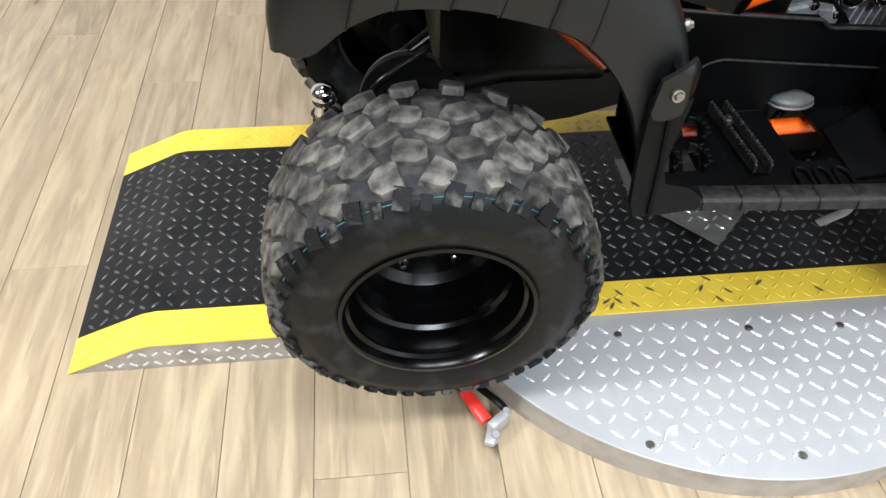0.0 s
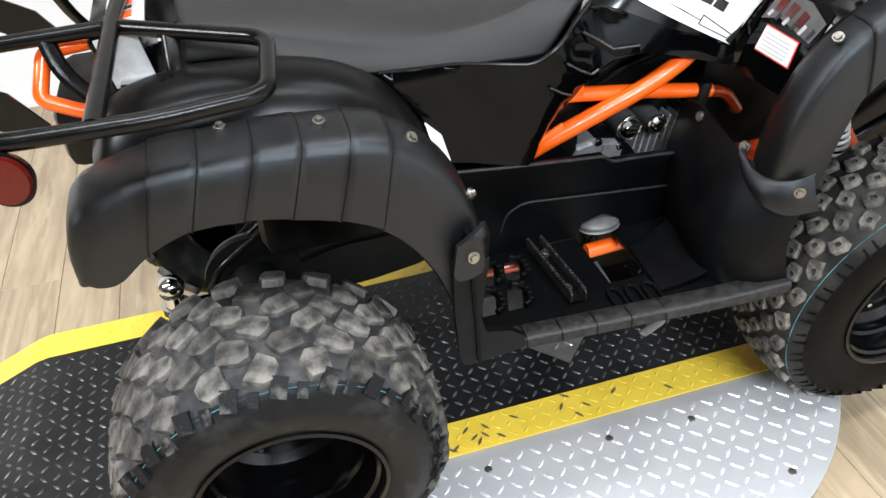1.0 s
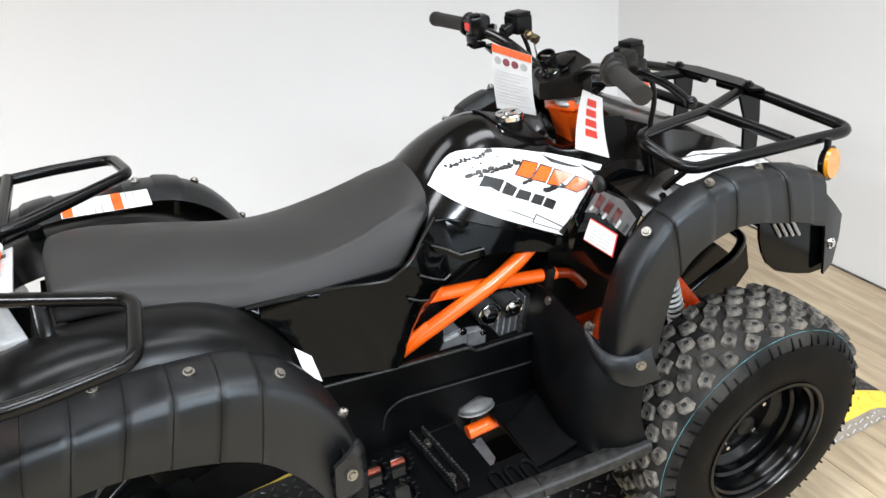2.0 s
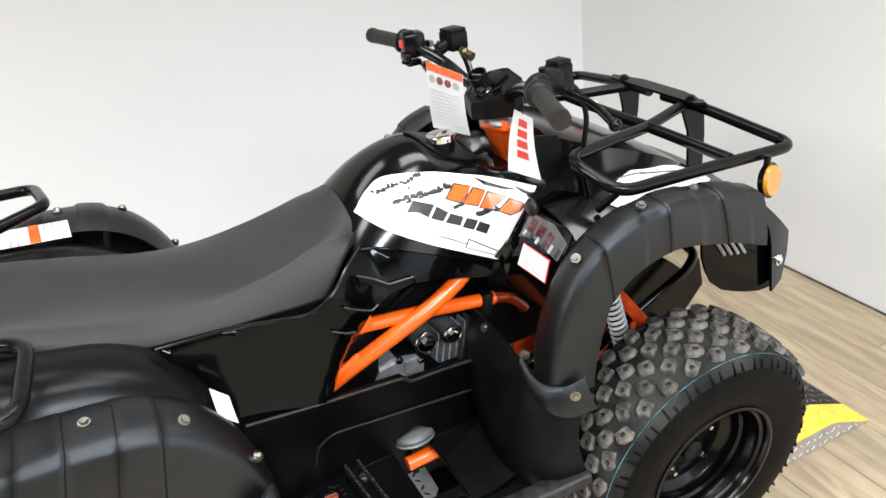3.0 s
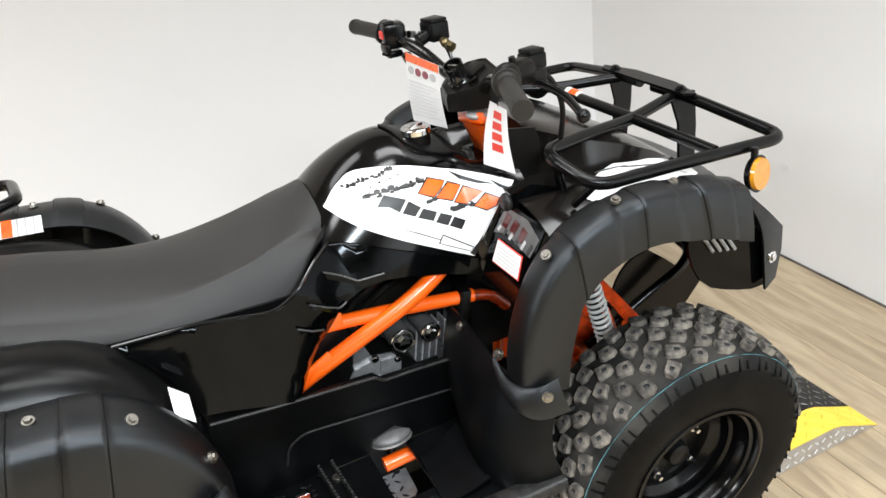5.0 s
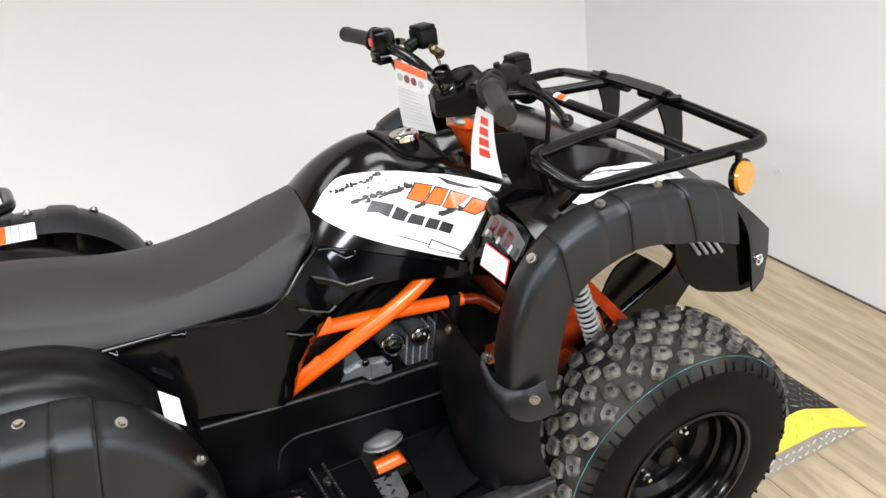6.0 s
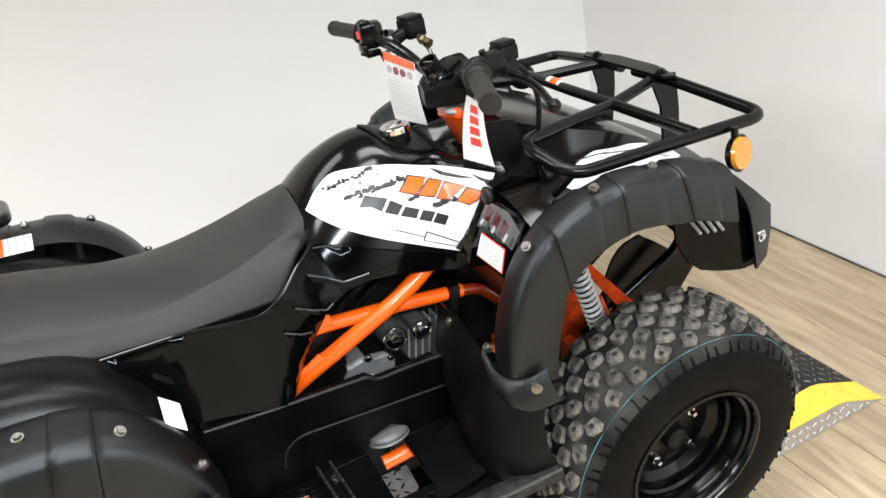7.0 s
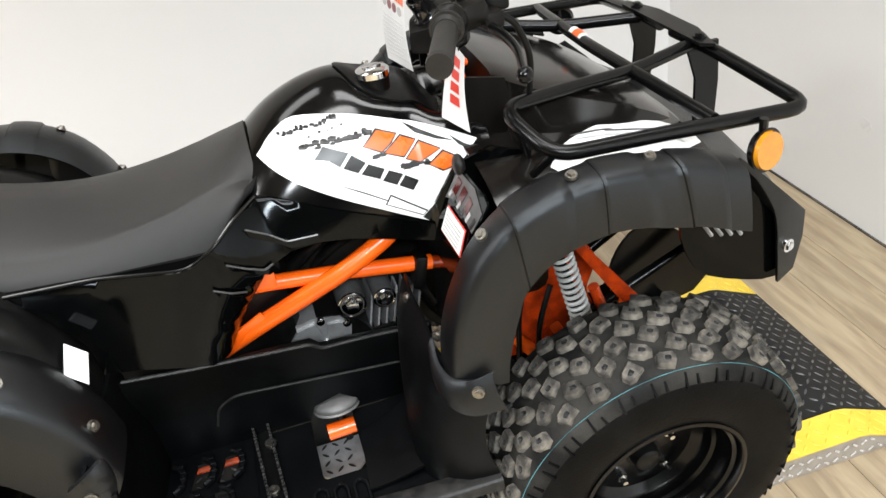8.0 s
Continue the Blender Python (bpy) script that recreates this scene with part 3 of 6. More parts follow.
# red-handled toggle clamp on the turntable's edge
clamp = thing("toggle_clamp", 0.09, -0.47, 0, "grey steel toggle clamp with a red grip on the turntable edge", "clamp")
bm = bmesh.new()
add_tube(bm, [(0.036, -0.420, 0.030), (0.050, -0.455, 0.033), (0.062, -0.478, 0.030)], 0.0095, seg=12, flat=(0.011, 0.008))
part("grip", bm, M_RED_PLASTIC, clamp, "red plastic grip")
bm = bmesh.new()
add_box(bm, (0.082, -0.478, 0.022), (0.040, 0.016, 0.03), 0.003, pose(0, 0, 0, 0, 0, 38))
add_box(bm, (0.068, -0.496, 0.014), (0.018, 0.034, 0.012), 0.003, pose(0, 0, 0, 0, 0, -20))
add_cyl(bm, (0.074, -0.500, 0.004), (0.074, -0.500, 0.026), 0.006)
add_cyl(bm, (0.095, -0.468, 0.0), (0.095, -0.468, 0.042), 0.0055)
part("clamp_body", bm, M_ALLOY, clamp, "grey steel linkage")
bm = bmesh.new()
add_tube(bm, [(0.05, -0.415, 0.045), (0.085, -0.455, 0.045), (0.098, -0.463, 0.03)], 0.005, flat=(0.007, 0.004))
part("strap", bm, M_ENGINE, clamp, "black steel strap")

# ---------------------------------------------------------------- the quad bike
quad = thing("quad_bike", 0.5, 0, DECK_Z, "black utility quad bike with orange frame and tubular racks", "quad bike")


def both(name, build, material, label="", smooth=True, angle=40, far_lift=0.0, far_shift=0.0, under=None):
    """The same part on the near and the far side."""
    for k in (0, 1):
        bm = bmesh.new()
        build(bm)
        if k:
            mirrored(bm)
            bmesh.ops.translate(bm, vec=(far_shift, 0, far_lift), verts=bm.verts)
        part(name, bm, material, under or quad, label, smooth, angle)


# ---- wheels
def tyre_profile(hw, r):
    """The outer wall bulges past the tread's edge; the shoulder is well rounded."""
    half = [(-hw * 0.94, 0.127), (-hw * 1.01, 0.143), (-hw * 1.05, 0.172), (-hw * 1.02, r - 0.045), (-hw * 0.93, r - 0.022), (-hw * 0.78, r - 0.009), (-hw * 0.4, r - 0.002), (0, r)]
    prof = half + [(-y, q) for y, q in half[-2::-1]]
    return [tuple(p) for p in spline(prof, 41)]


def lug_block(w, l, h, pit, rng, slope=0.0):
    """A worn tread block with chamfered edges and a pit in its top, on the xy plane; slope: how much lower its outer end lies."""
    bm = bmesh.new()
    shape = [(u + rng.uniform(-0.07, 0.07), v + rng.uniform(-0.07, 0.07)) for u, v in
             ((-0.50, -0.40), (-0.36, -0.50), (0.26, -0.48), (0.50, -0.20), (0.48, 0.24), (0.22, 0.50), (-0.36, 0.47), (-0.50, 0.36))]
    pu, pv = rng.uniform(-0.05, 0.09) * l, rng.uniform(-0.05, 0.05) * w

    def ring(k, z, du=0.0, dv=0.0):
        return [bm.verts.new((u * l * k + du, v * w * k + dv, z + (slope * (v * k - 0.5) if z > 0 else 0.0))) for u, v in shape]

    rings = [ring(1.08, -0.004), ring(1.0, h * 0.88), ring(0.92, h), ring(0.34, h, pu, pv), ring(0.20, h - pit, pu, pv)]
    for j in range(4):
        for i in range(8):
            k = (i + 1) % 8
            bm.faces.new((rings[j][i], rings[j][k], rings[j + 1][k], rings[j + 1][i])).material_index = int(j == 3 and pit > 0.002)
    bm.faces.new(rings[4]).material_index = int(pit > 0.002)
    return bm


def surface_at(prof, y):
    for (y0, r0), (y1, r1) in zip(prof, prof[1:]):
        if y0 <= y <= y1 and r0 > 0.2:
            f = (y - y0) / max(1e-9, y1 - y0)
            return r0 + f * (r1 - r0), math.atan2(r1 - r0, y1 - y0)
    return prof[len(prof) // 2][1], 0.0


def wheel(x, y, z, hw, r, rows, disc, near, label, joined):
    """rows: (y, count, offset, width, length). disc: how far the wheel's centre lies from its mid plane."""
    side = 1 if near else -1
    prof = tyre_profile(hw, r)
    bm = bmesh.new()
    rim = [(-hw * 0.96, 0.137), (-hw * 1.02, 0.1355), (-hw * 1.03, 0.130), (-hw * 0.99, 0.1270), (-hw * 0.88, 0.1255), (-hw * 0.84, 0.1205), (-hw * 0.74, 0.1190), (-hw * 0.66, 0.1135), (-hw * 0.50, 0.1125), (-hw * 0.45, 0.1075), (-hw * 0.30, 0.1065), (-hw * 0.26, 0.104),
           (disc - 0.012, 0.103), (disc - 0.007, 0.098), (disc, 0.090), (disc + 0.001, 0.062), (disc - 0.008, 0.052), (disc - 0.008, 0.030)]
    back = [(disc + 0.004, 0.030), (disc + 0.006, 0.090), (disc + 0.004, 0.1), (hw * 0.5, 0.112), (hw * 0.85, 0.123), (hw * 0.9, 0.135)]
    add_grid(bm, lathe(rim + back, 64), close_rows=True)
    if not near:
        mirrored(bm)
    me = mesh_of(bm, M_RIM, True, 35)
    w = new("wheel", me)
    w.parent = quad
    w.location = Vector((x, y, z)) - quad.location
    w.rotation_euler = (radians(CAMBER) * side, 0, 0)
    w["label"] = label

    def sub(name, b, material, tag="", angle=40):
        if not near:
            mirrored(b)
        ob = new(name, mesh_of(b, material, True, angle))
        ob.parent = w
        if tag:
            ob["label"] = tag
        return ob

    b = bmesh.new()
    add_grid(b, lathe(prof, 72), close_rows=True)
    for f in b.faces:
        c = f.calc_center_median()
        f.material_index = 1 if math.hypot(c.x, c.z) > r - (0.0125 if hw > 0.1 else 0.030) else 0
    sub("tyre", b, [M_RUBBER_DIRTY, M_CARCASS] if hw > 0.1 else [M_RUBBER, M_GROOVE], "black knobbly off-road tyre with dusty tread", 60)
    b = bmesh.new()
    hub = [(disc - 0.010, 0.0), (disc - 0.030, 0.0), (disc - 0.030, 0.016), (disc - 0.026, 0.021), (disc - 0.008, 0.024), (disc - 0.007, 0.050), (disc + 0.012, 0.052), (disc + 0.06, 0.045), (disc + 0.06, 0.0)]
    add_grid(b, lathe(hub[1:-1], 32), close_rows=True)
    bmesh.ops.holes_fill(b, edges=b.edges)
    sub("hub", b, M_ENGINE, "black hub with centre cap")
    for k in range(4):
        a = radians(45 + 90 * k)
        b = bmesh.new()
        cx, cz = 0.054 * math.cos(a), 0.054 * math.sin(a)
        add_cyl(b, (cx, disc - 0.004, cz), (cx, disc - 0.017, cz), 0.0095, 0.0085, 6)
        add_cyl(b, (cx, disc - 0.016, cz), (cx, disc - 0.027, cz), 0.0048, 0.0042, 10)
        sub("wheel_nut", b, M_CHROME, "chrome wheel nut")
    rng = random.Random(int(1000 * hw) + near)
    lug = {}
    places = []
    rear = hw > 0.1
    for ly, count, off, lw, ll in rows:
        rr, tilt = surface_at(prof, ly)
        shoulder = abs(ly) > hw * 0.7
        for k in range(count):
            a = 2 * math.pi * (k + off) / count
            turn = radians(rng.uniform(-12, 12)) + (0.0 if shoulder and ly < 0 else math.pi if shoulder or k % 2 else 0.0) + (radians(-16 if rear else 0) if shoulder else radians(20 if k % 2 else -24))
            m = Matrix.Rotation(-a, 4, "Y") @ Matrix.Translation((0, ly, rr)) @ Matrix.Rotation(tilt, 4, "X") @ Matrix.Rotation(turn, 4, "Z")
            places.append((m, lw, ll, shoulder, rng.randrange(5)))

    def block(lw, ll, shoulder, variant):
        return lug_block(lw, ll, 0.0075 if rear else 0.0085, (0.0 if shoulder else -0.0018) if rear else 0.0038, random.Random(variant), (-0.003 if rear else -0.003) if shoulder else 0.0)

    if joined:
        b = bmesh.new()
        for m, *what in places:
            one = block(*what)
            bmesh.ops.transform(one, matrix=m, verts=one.verts)
            tmp = bpy.data.meshes.new("t")
            one.to_mesh(tmp)
            one.free()
            b.from_mesh(tmp)
            bpy.data.meshes.remove(tmp)
        tagged(sub("tread", b, [M_LUG, M_CARCASS], "dusty rubber tread blocks", 30), kind="stuff")
    else:
        for m, *what in places:
            key = tuple(what)
            if key not in lug:
                lug[key] = mesh_of(block(*what), [M_LUG_WORN if rear else M_LUG, M_CARCASS], True, 40)
            ob = new("tread_block", lug[key])
            ob.parent = w
            ob.matrix_basis = m
    # moulded shoulder bars
    b = bmesh.new()
    n = rows[0][1]
    for k in range(n):
        a = 2 * math.pi * (k + 0.5) / n
        if rear:
            rr, tilt = surface_at(prof, -0.1005)
            base = Matrix.Rotation(-a, 4, "Y") @ Matrix.Translation((0, -0.1005, rr)) @ Matrix.Rotation(tilt, 4, "X") @ Matrix.Rotation(radians(-14), 4, "Z")
            bars = ((-0.016, 0.034, 0.021), (0.013, 0.024, 0.014))
        else:
            base = Matrix.Rotation(-a, 4, "Y") @ Matrix.Translation((0, -hw * 0.920, r - 0.026)) @ Matrix.Rotation(radians(50), 4, "X")
            bars = ((-0.008, 0.026, 0.0032), (0.010, 0.018, 0.0032))
        for dx, long, wide in bars:
            turn = Matrix.Translation((dx, rng.uniform(-0.003, 0.001), 0.0008)) @ Matrix.Rotation(radians(rng.uniform(-4, 4)), 4, "Z")
            add_box(b, (0, 0, 0), (wide, long * rng.uniform(0.75, 1.0), 0.0075), 0.0)
            bmesh.ops.transform(b, matrix=base @ turn, verts=b.verts[-8:])
    tagged(sub("shoulder_tread", b, M_LUG_SIDE if hw > 0.1 else M_RUBBER, "moulded rubber bars on the tyre shoulder"), kind="stuff")
    b = bmesh.new()
    rc, yc = r - (0.0170 if hw > 0.1 else 0.0115), -hw * (0.905 if hw > 0.1 else 0.835)
    add_grid(b, [[(q * math.cos(a), yc - dy, q * math.sin(a)) for q, dy in ((rc - 0.0005, 0.0007), (rc + 0.0005, 0.0))] for a in (2 * math.pi * k / 96 for k in range(97))])
    bmesh.ops.solidify(b, geom=list(b.faces), thickness=0.001)
    sub("chalk_line", b, M_CHALK, "thin teal line round the sidewall")
    return w


CAMBER = 4.0
FX, FZ, FR = 1.032, 0.315, 0.246
RX, RZ, RR = -0.018, 0.299, 0.231
front_rows = [(y, 29, 0.5 * (k % 2), 0.0225, 0.0285) for k, y in enumerate((-0.061, -0.0365, -0.012, 0.012, 0.0365, 0.061))]
rear_rows = [(-0.076, 22, 0.0, 0.042, 0.035), (-0.040, 22, 0.5, 0.036, 0.044), (-0.006, 22, 0.0, 0.034, 0.042), (0.026, 22, 0.5, 0.034, 0.042), (0.058, 22, 0.0, 0.032, 0.038), (0.094, 22, 0.5, 0.044, 0.034)]
wheel(FX, -0.357, FZ, 0.092, FR, front_rows, -0.012, True, "black steel front wheel", False)
wheel(RX, -0.362, RZ, 0.112, RR, rear_rows, 0.035, True, "black steel deep-dished rear wheel", False)
wheel(FX, 0.357, FZ, 0.092, FR, front_rows, -0.012, False, "black steel front wheel", True)
wheel(RX, 0.362, RZ, 0.112, RR, rear_rows, 0.035, False, "black steel deep-dished rear wheel", True)


# ---- fender flares
def spline_at(pts, u):
    """The point at u (0 to 1) of a Catmull-Rom curve."""
    n = len(pts) - 1
    k = min(int(u * n), n - 1)
    f = u * n - k
    ext = [2 * np.array(pts[0]) - np.array(pts[1])] + [np.array(q, float) for q in pts] + [2 * np.array(pts[-1]) - np.array(pts[-2])]
    a, b, c, d = ext[k:k + 4]
    return 0.5 * (2 * b + (c - a) * f + (2 * a - 5 * b + 4 * c - d) * f * f + (3 * b - a - 3 * c + d) * f ** 3)


def joint_us(crown, xs):
    us = np.linspace(0, 1, 400)
    px = [spline_at(crown, u)[0] for u in us]
    return [float(us[int(np.argmin([abs(v - x) for v in px]))]) for x in xs]


def flare_row(crown, hem, yin, ycrown, yout, u, raised=0.0):
    """Points across the flare: inner edge, crown, rounded shoulder, outer face, hem."""
    (cx, cz), (hx, hz) = spline_at(crown, u), spline_at(hem, u)
    dx, dz = hx - cx, hz - cz
    ln = math.hypot(dx, dz)
    ox, oz = -dx / ln * raised, -dz / ln * raised
    row = [(cx + dx * 0.16, yin, cz + dz * 0.16), (cx + dx * 0.03 + ox, (yin + ycrown) / 2, cz + dz * 0.03 + oz)]
    span = ycrown - yout
    for f, yy in ((0.0, ycrown + 0.012), (0.012, ycrown - span * 0.24), (0.030, ycrown - span * 0.50), (0.058, ycrown - span * 0.70), (0.105, ycrown - span * 0.83), (0.20, ycrown - span * 0.92),
                  (0.5, yout), (0.8, yout - 0.001), (0.97, yout), (1.0, yout + 0.006)):
        row.append((cx + dx * f + ox, yy - raised, cz + dz * f + oz))
    return row


REAR_CROWN = [(-0.205, 0.635), (-0.203, 0.690), (-0.178, 0.738), (-0.093, 0.763), (-0.036, 0.766), (0.030, 0.767), (0.085, 0.766), (0.144, 0.761), (0.192, 0.748), (0.240, 0.718), (0.278, 0.668), (0.300, 0.615), (0.312, 0.560)]
REAR_HEM = [(-0.192, 0.634), (-0.178, 0.625), (-0.155, 0.626), (-0.118, 0.655), (-0.063, 0.677), (-0.001, 0.676), (0.056, 0.665), (0.113, 0.648), (0.165, 0.621), (0.200, 0.585), (0.228, 0.540), (0.244, 0.500), (0.254, 0.468)]
FRONT_CROWN = [(0.744, 0.560), (0.749, 0.622), (0.767, 0.685), (0.800, 0.745), (0.846, 0.789), (0.902, 0.813), (0.98, 0.823), (1.07, 0.813), (1.13, 0.799), (1.176, 0.784)]
FRONT_HEM = [(0.826, 0.545), (0.830, 0.580), (0.838, 0.615), (0.848, 0.650), (0.862, 0.686), (0.906, 0.721), (0.985, 0.738), (1.090, 0.715), (1.145, 0.695), (1.187, 0.680)]
REAR_Y, FRONT_Y = (-0.240, -0.305, -0.365), (-0.308, -0.343, -0.382)
REAR_JOINTS = joint_us(REAR_CROWN, (-0.093, -0.036, 0.030, 0.085, 0.144, 0.192))
FRONT_JOINTS = joint_us(FRONT_CROWN, (0.850, 0.925, 0.970, 1.032, 1.078, 1.140))


def flare_part(crown, hem, ys, joints):
    def build(bm):
        us = sorted(set(np.linspace(0, 1, 36)) | {j + e for j in joints for e in (-0.004, 0.004)})
        rows = []
        for u in us:
            k = sum(u > j for j in joints)
            rows.append(flare_row(crown, hem, *ys, u, 0.0034 if k % 2 else 0.0))
        skin(bm, rows, 0.004)
    return build


def flare_line(crown, hem, ys, u):
    return lambda bm: add_tube(bm, flare_row(crown, hem, *ys, u, 0.0008)[1:], 0.0017, seg=6, radius=0.01, n=2)


both("rear_fender_flare", flare_part(REAR_CROWN, REAR_HEM, REAR_Y, REAR_JOINTS), M_FLARE, "grained black plastic rear fender flare", angle=50, far_lift=0.052, far_shift=0.022)
both("front_fender_flare", flare_part(FRONT_CROWN, FRONT_HEM, FRONT_Y, FRONT_JOINTS), M_FLARE, "grained black plastic front fender flare", angle=50)
for u in REAR_JOINTS:
    both("flare_joint", flare_line(REAR_CROWN, REAR_HEM, REAR_Y, u), M_ENGINE, "black joint line", far_lift=0.052, far_shift=0.022)
for u in FRONT_JOINTS[::2]:
    both("flare_joint", flare_line(FRONT_CROWN, FRONT_HEM, FRONT_Y, u), M_ENGINE, "black joint line")

for c, n in (((-0.005, -0.281, 0.766), (0, -0.05, 1)), ((0.111, -0.312, 0.766), (0.1, -0.25, 1)), ((0.220, -0.331, 0.731), (0.45, -0.5, 0.7)), ((0.296, -0.331, 0.631), (0.9, -0.4, 0.3)),
             ((0.815, -0.354, 0.773), (-0.6, -0.4, 0.75)), ((0.938, -0.354, 0.823), (-0.1, -0.25, 1)), ((1.050, -0.346, 0.817), (0.1, -0.25, 1))):
    def bolt(bm, c=c, n=n):
        add_bolt(bm, c, n, 0.0068)
    both("fender_bolt", bolt, M_BOLT, "zinc button-head bolt", far_lift=0.052 if c[0] < 0.5 else 0.0, far_shift=0.022 if c[0] < 0.5 else 0.0)


def arc(points, n=40):
    return [tuple(p) for p in spline(points, n)]


# ---- the tank's form
TANK_TOP = [tuple(p) for p in spline([(0.53, 0.803), (0.564, 0.838), (0.61, 0.872), (0.663, 0.894), (0.714, 0.901), (0.763, 0.893), (0.82, 0.876), (0.90, 0.862)], 60)]


def tank_top(x):
    return float(np.interp(x, [p[0] for p in TANK_TOP], [p[1] for p in TANK_TOP]))


def tank_half(x):
    return float(np.interp(x, [0.53, 0.58, 0.66, 0.72, 0.80, 0.86, 0.90], [0.155, 0.160, 0.155, 0.151, 0.152, 0.190, 0.212]))


def tank_point(x, z, off=0.0, base=0.66):
    t, w = tank_top(x) + off, tank_half(x) + off
    u = min(1.0, max(0.0, (z - base) / (t - base)))
    return (x, -w * math.sqrt(max(0.0, 1 - u * u)), z)


def sink(x, y):
    """The filler's hollow."""
    return 0.018 * math.exp(-((x - 0.80) / 0.065) ** 4 - ((y + 0.012) / 0.058) ** 4) + 0.050 * math.exp(-((x - 0.875) / 0.048) ** 4 - ((y + 0.012) / 0.072) ** 4)


def tank_z(x, y, off=0.0):
    w = tank_half(x)
    return 0.66 + (tank_top(x) - 0.66) * math.sqrt(max(0.0, 1 - (y / w) ** 2)) - sink(x, y) + off


# ---- inner glossy fenders and the body sides
def inner_rear(bm):
    prof = spline([(-0.17, 0.725), (-0.13, 0.782), (-0.05, 0.803), (0.02, 0.803), (0.10, 0.795), (0.17, 0.774), (0.232, 0.730), (0.274, 0.662), (0.288, 0.60)], 26)
    rows = []
    for x, z in prof:
        rows.append([(x, -0.09, z - 0.035), (x, -0.135, z - 0.012), (x, -0.172, z), (x, -0.203, z - 0.003), (x, -0.226, z - 0.010), (x, -0.245, z - 0.024), (x, -0.256, z - 0.045)])
    skin(bm, rows, 0.003)


both("rear_fender", inner_rear, M_SATIN, "satin black rear fender", angle=60, far_lift=0.007)


def ease(f):
    f = max(0.0, min(1.0, f))
    return f * f * (3 - 2 * f)


def side_y(x, z):
    """The body side: nearly flat under the seat, running into the tank's flank further forward."""
    tuck = 0.11 * max(0.0, min(1.0, (0.70 - z) / 0.18)) * ease((x - 0.42 - 0.30 * (z - 0.52)) / 0.07)
    flat = -0.188 + 0.5 * max(0.0, z - 0.745) + tuck
    flank = tank_point(max(0.56, x), z)[1] - 0.006 + 0.10 * max(0.0, 0.66 - z)
    f = ease((x - 0.47) / 0.12)
    return flat * (1 - f) + flank * f


SIDE = [(0.215, 0.757), (0.33, 0.750), (0.40, 0.738), (0.445, 0.730), (0.485, 0.750), (0.520, 0.772), (0.555, 0.785), (0.60, 0.772), (0.68, 0.736), (0.80, 0.685), (0.80, 0.656), (0.729, 0.679),
        (0.674, 0.697), (0.626, 0.706), (0.585, 0.704), (0.545, 0.688), (0.512, 0.640), (0.473, 0.574), (0.459, 0.556), (0.44, 0.562), (0.40, 0.572), (0.34, 0.590), (0.29, 0.60), (0.285, 0.655), (0.25, 0.715)]


def side_panel(bm):
    add_plate(bm, SIDE, lambda u, v, d: (u, side_y(u, v) + d, v), 0.006, 0.02)


both("side_panel", side_panel, M_GLOSS, "glossy black body side panel", angle=70, far_lift=-0.02)


def ledge(bm):
    pts = [(0.215, 0.757), (0.33, 0.752), (0.40, 0.740), (0.445, 0.732), (0.485, 0.752), (0.520, 0.774), (0.555, 0.786)]
    add_tube(bm, [(x, side_y(x, z) - 0.002, z) for x, z in pts], 0.0028, seg=8, radius=0.02)


both("panel_edge", ledge, M_ROLLED, "rolled glossy edge of the side panel", far_lift=-0.03)


def louvre(pts):
    return lambda bm: add_grid(bm, [[(x, side_y(x, z) - 0.005, z) for x, z in pts], [(x + 0.004, side_y(x + 0.004, z - 0.014) - 0.0005, z - 0.014) for x, z in pts]])


def louvre_edge(pts):
    return lambda bm: add_tube(bm, [(x, side_y(x, z) - 0.005, z) for x, z in pts], 0.0017, seg=8, radius=0.004)


for pts in ([(0.531, 0.757), (0.560, 0.738), (0.583, 0.722), (0.627, 0.720)], [(0.495, 0.724), (0.520, 0.706), (0.543, 0.692), (0.556, 0.697)], [(0.468, 0.692), (0.490, 0.677), (0.510, 0.665)]):
    both("louvre", louvre(pts), M_GLOSS, "glossy moulded louvre")
    # thin pale line painting the highlight on the louvre's edge
    both("louvre_edge", louvre_edge(pts), M_EDGE_GLINT, "louvre edge with a painted highlight")


# ---- tank
def tank_rows():
    rows = []
    xs = np.linspace(0.53, 0.90, 48)
    for x in xs:
        w = tank_half(x)
        row = []
        rise = 0.048 * ease((0.80 - x) / 0.06)
        a0 = math.asin(min(0.6, rise / (tank_top(x) - 0.66)))
        for k in range(49):
            a = a0 + (math.pi - 2 * a0) * k / 48
            row.append((x, -w * math.cos(a), 0.66 + (tank_top(x) - 0.66) * math.sin(a) - sink(x, -w * math.cos(a))))
        rows.append(row)
    return rows


bm = bmesh.new()
vs = add_grid(bm, tank_rows())
bm.faces.new(vs[0])
bm.faces.new(vs[-1][::-1])
TANK = part("tank_cover", bm, M_TANK, quad, "glossy black tank cover", angle=50)
bm = bmesh.new()
add_plate(bm, arc([(0.714, 0.012), (0.722, -0.022), (0.742, -0.054), (0.790, -0.072), (0.850, -0.066)], 14) + arc([(0.866, 0.0), (0.850, 0.045), (0.800, 0.060), (0.744, 0.045), (0.720, 0.028)], 12),
          lambda u, v, d: (u, v, tank_z(u, v, 0.0035) - d), 0.003, 0.012)
part("cap_recess", bm, M_ENGINE, TANK, "black filler recess", angle=60)
bm = bmesh.new()
add_cyl(bm, (0.767, -0.028, 0.8835), (0.767, -0.028, 0.886), 0.0240, 0.0258, 40)
add_cyl(bm, (0.767, -0.028, 0.886), (0.767, -0.028, 0.8945), 0.0258, 0.0254, 40)
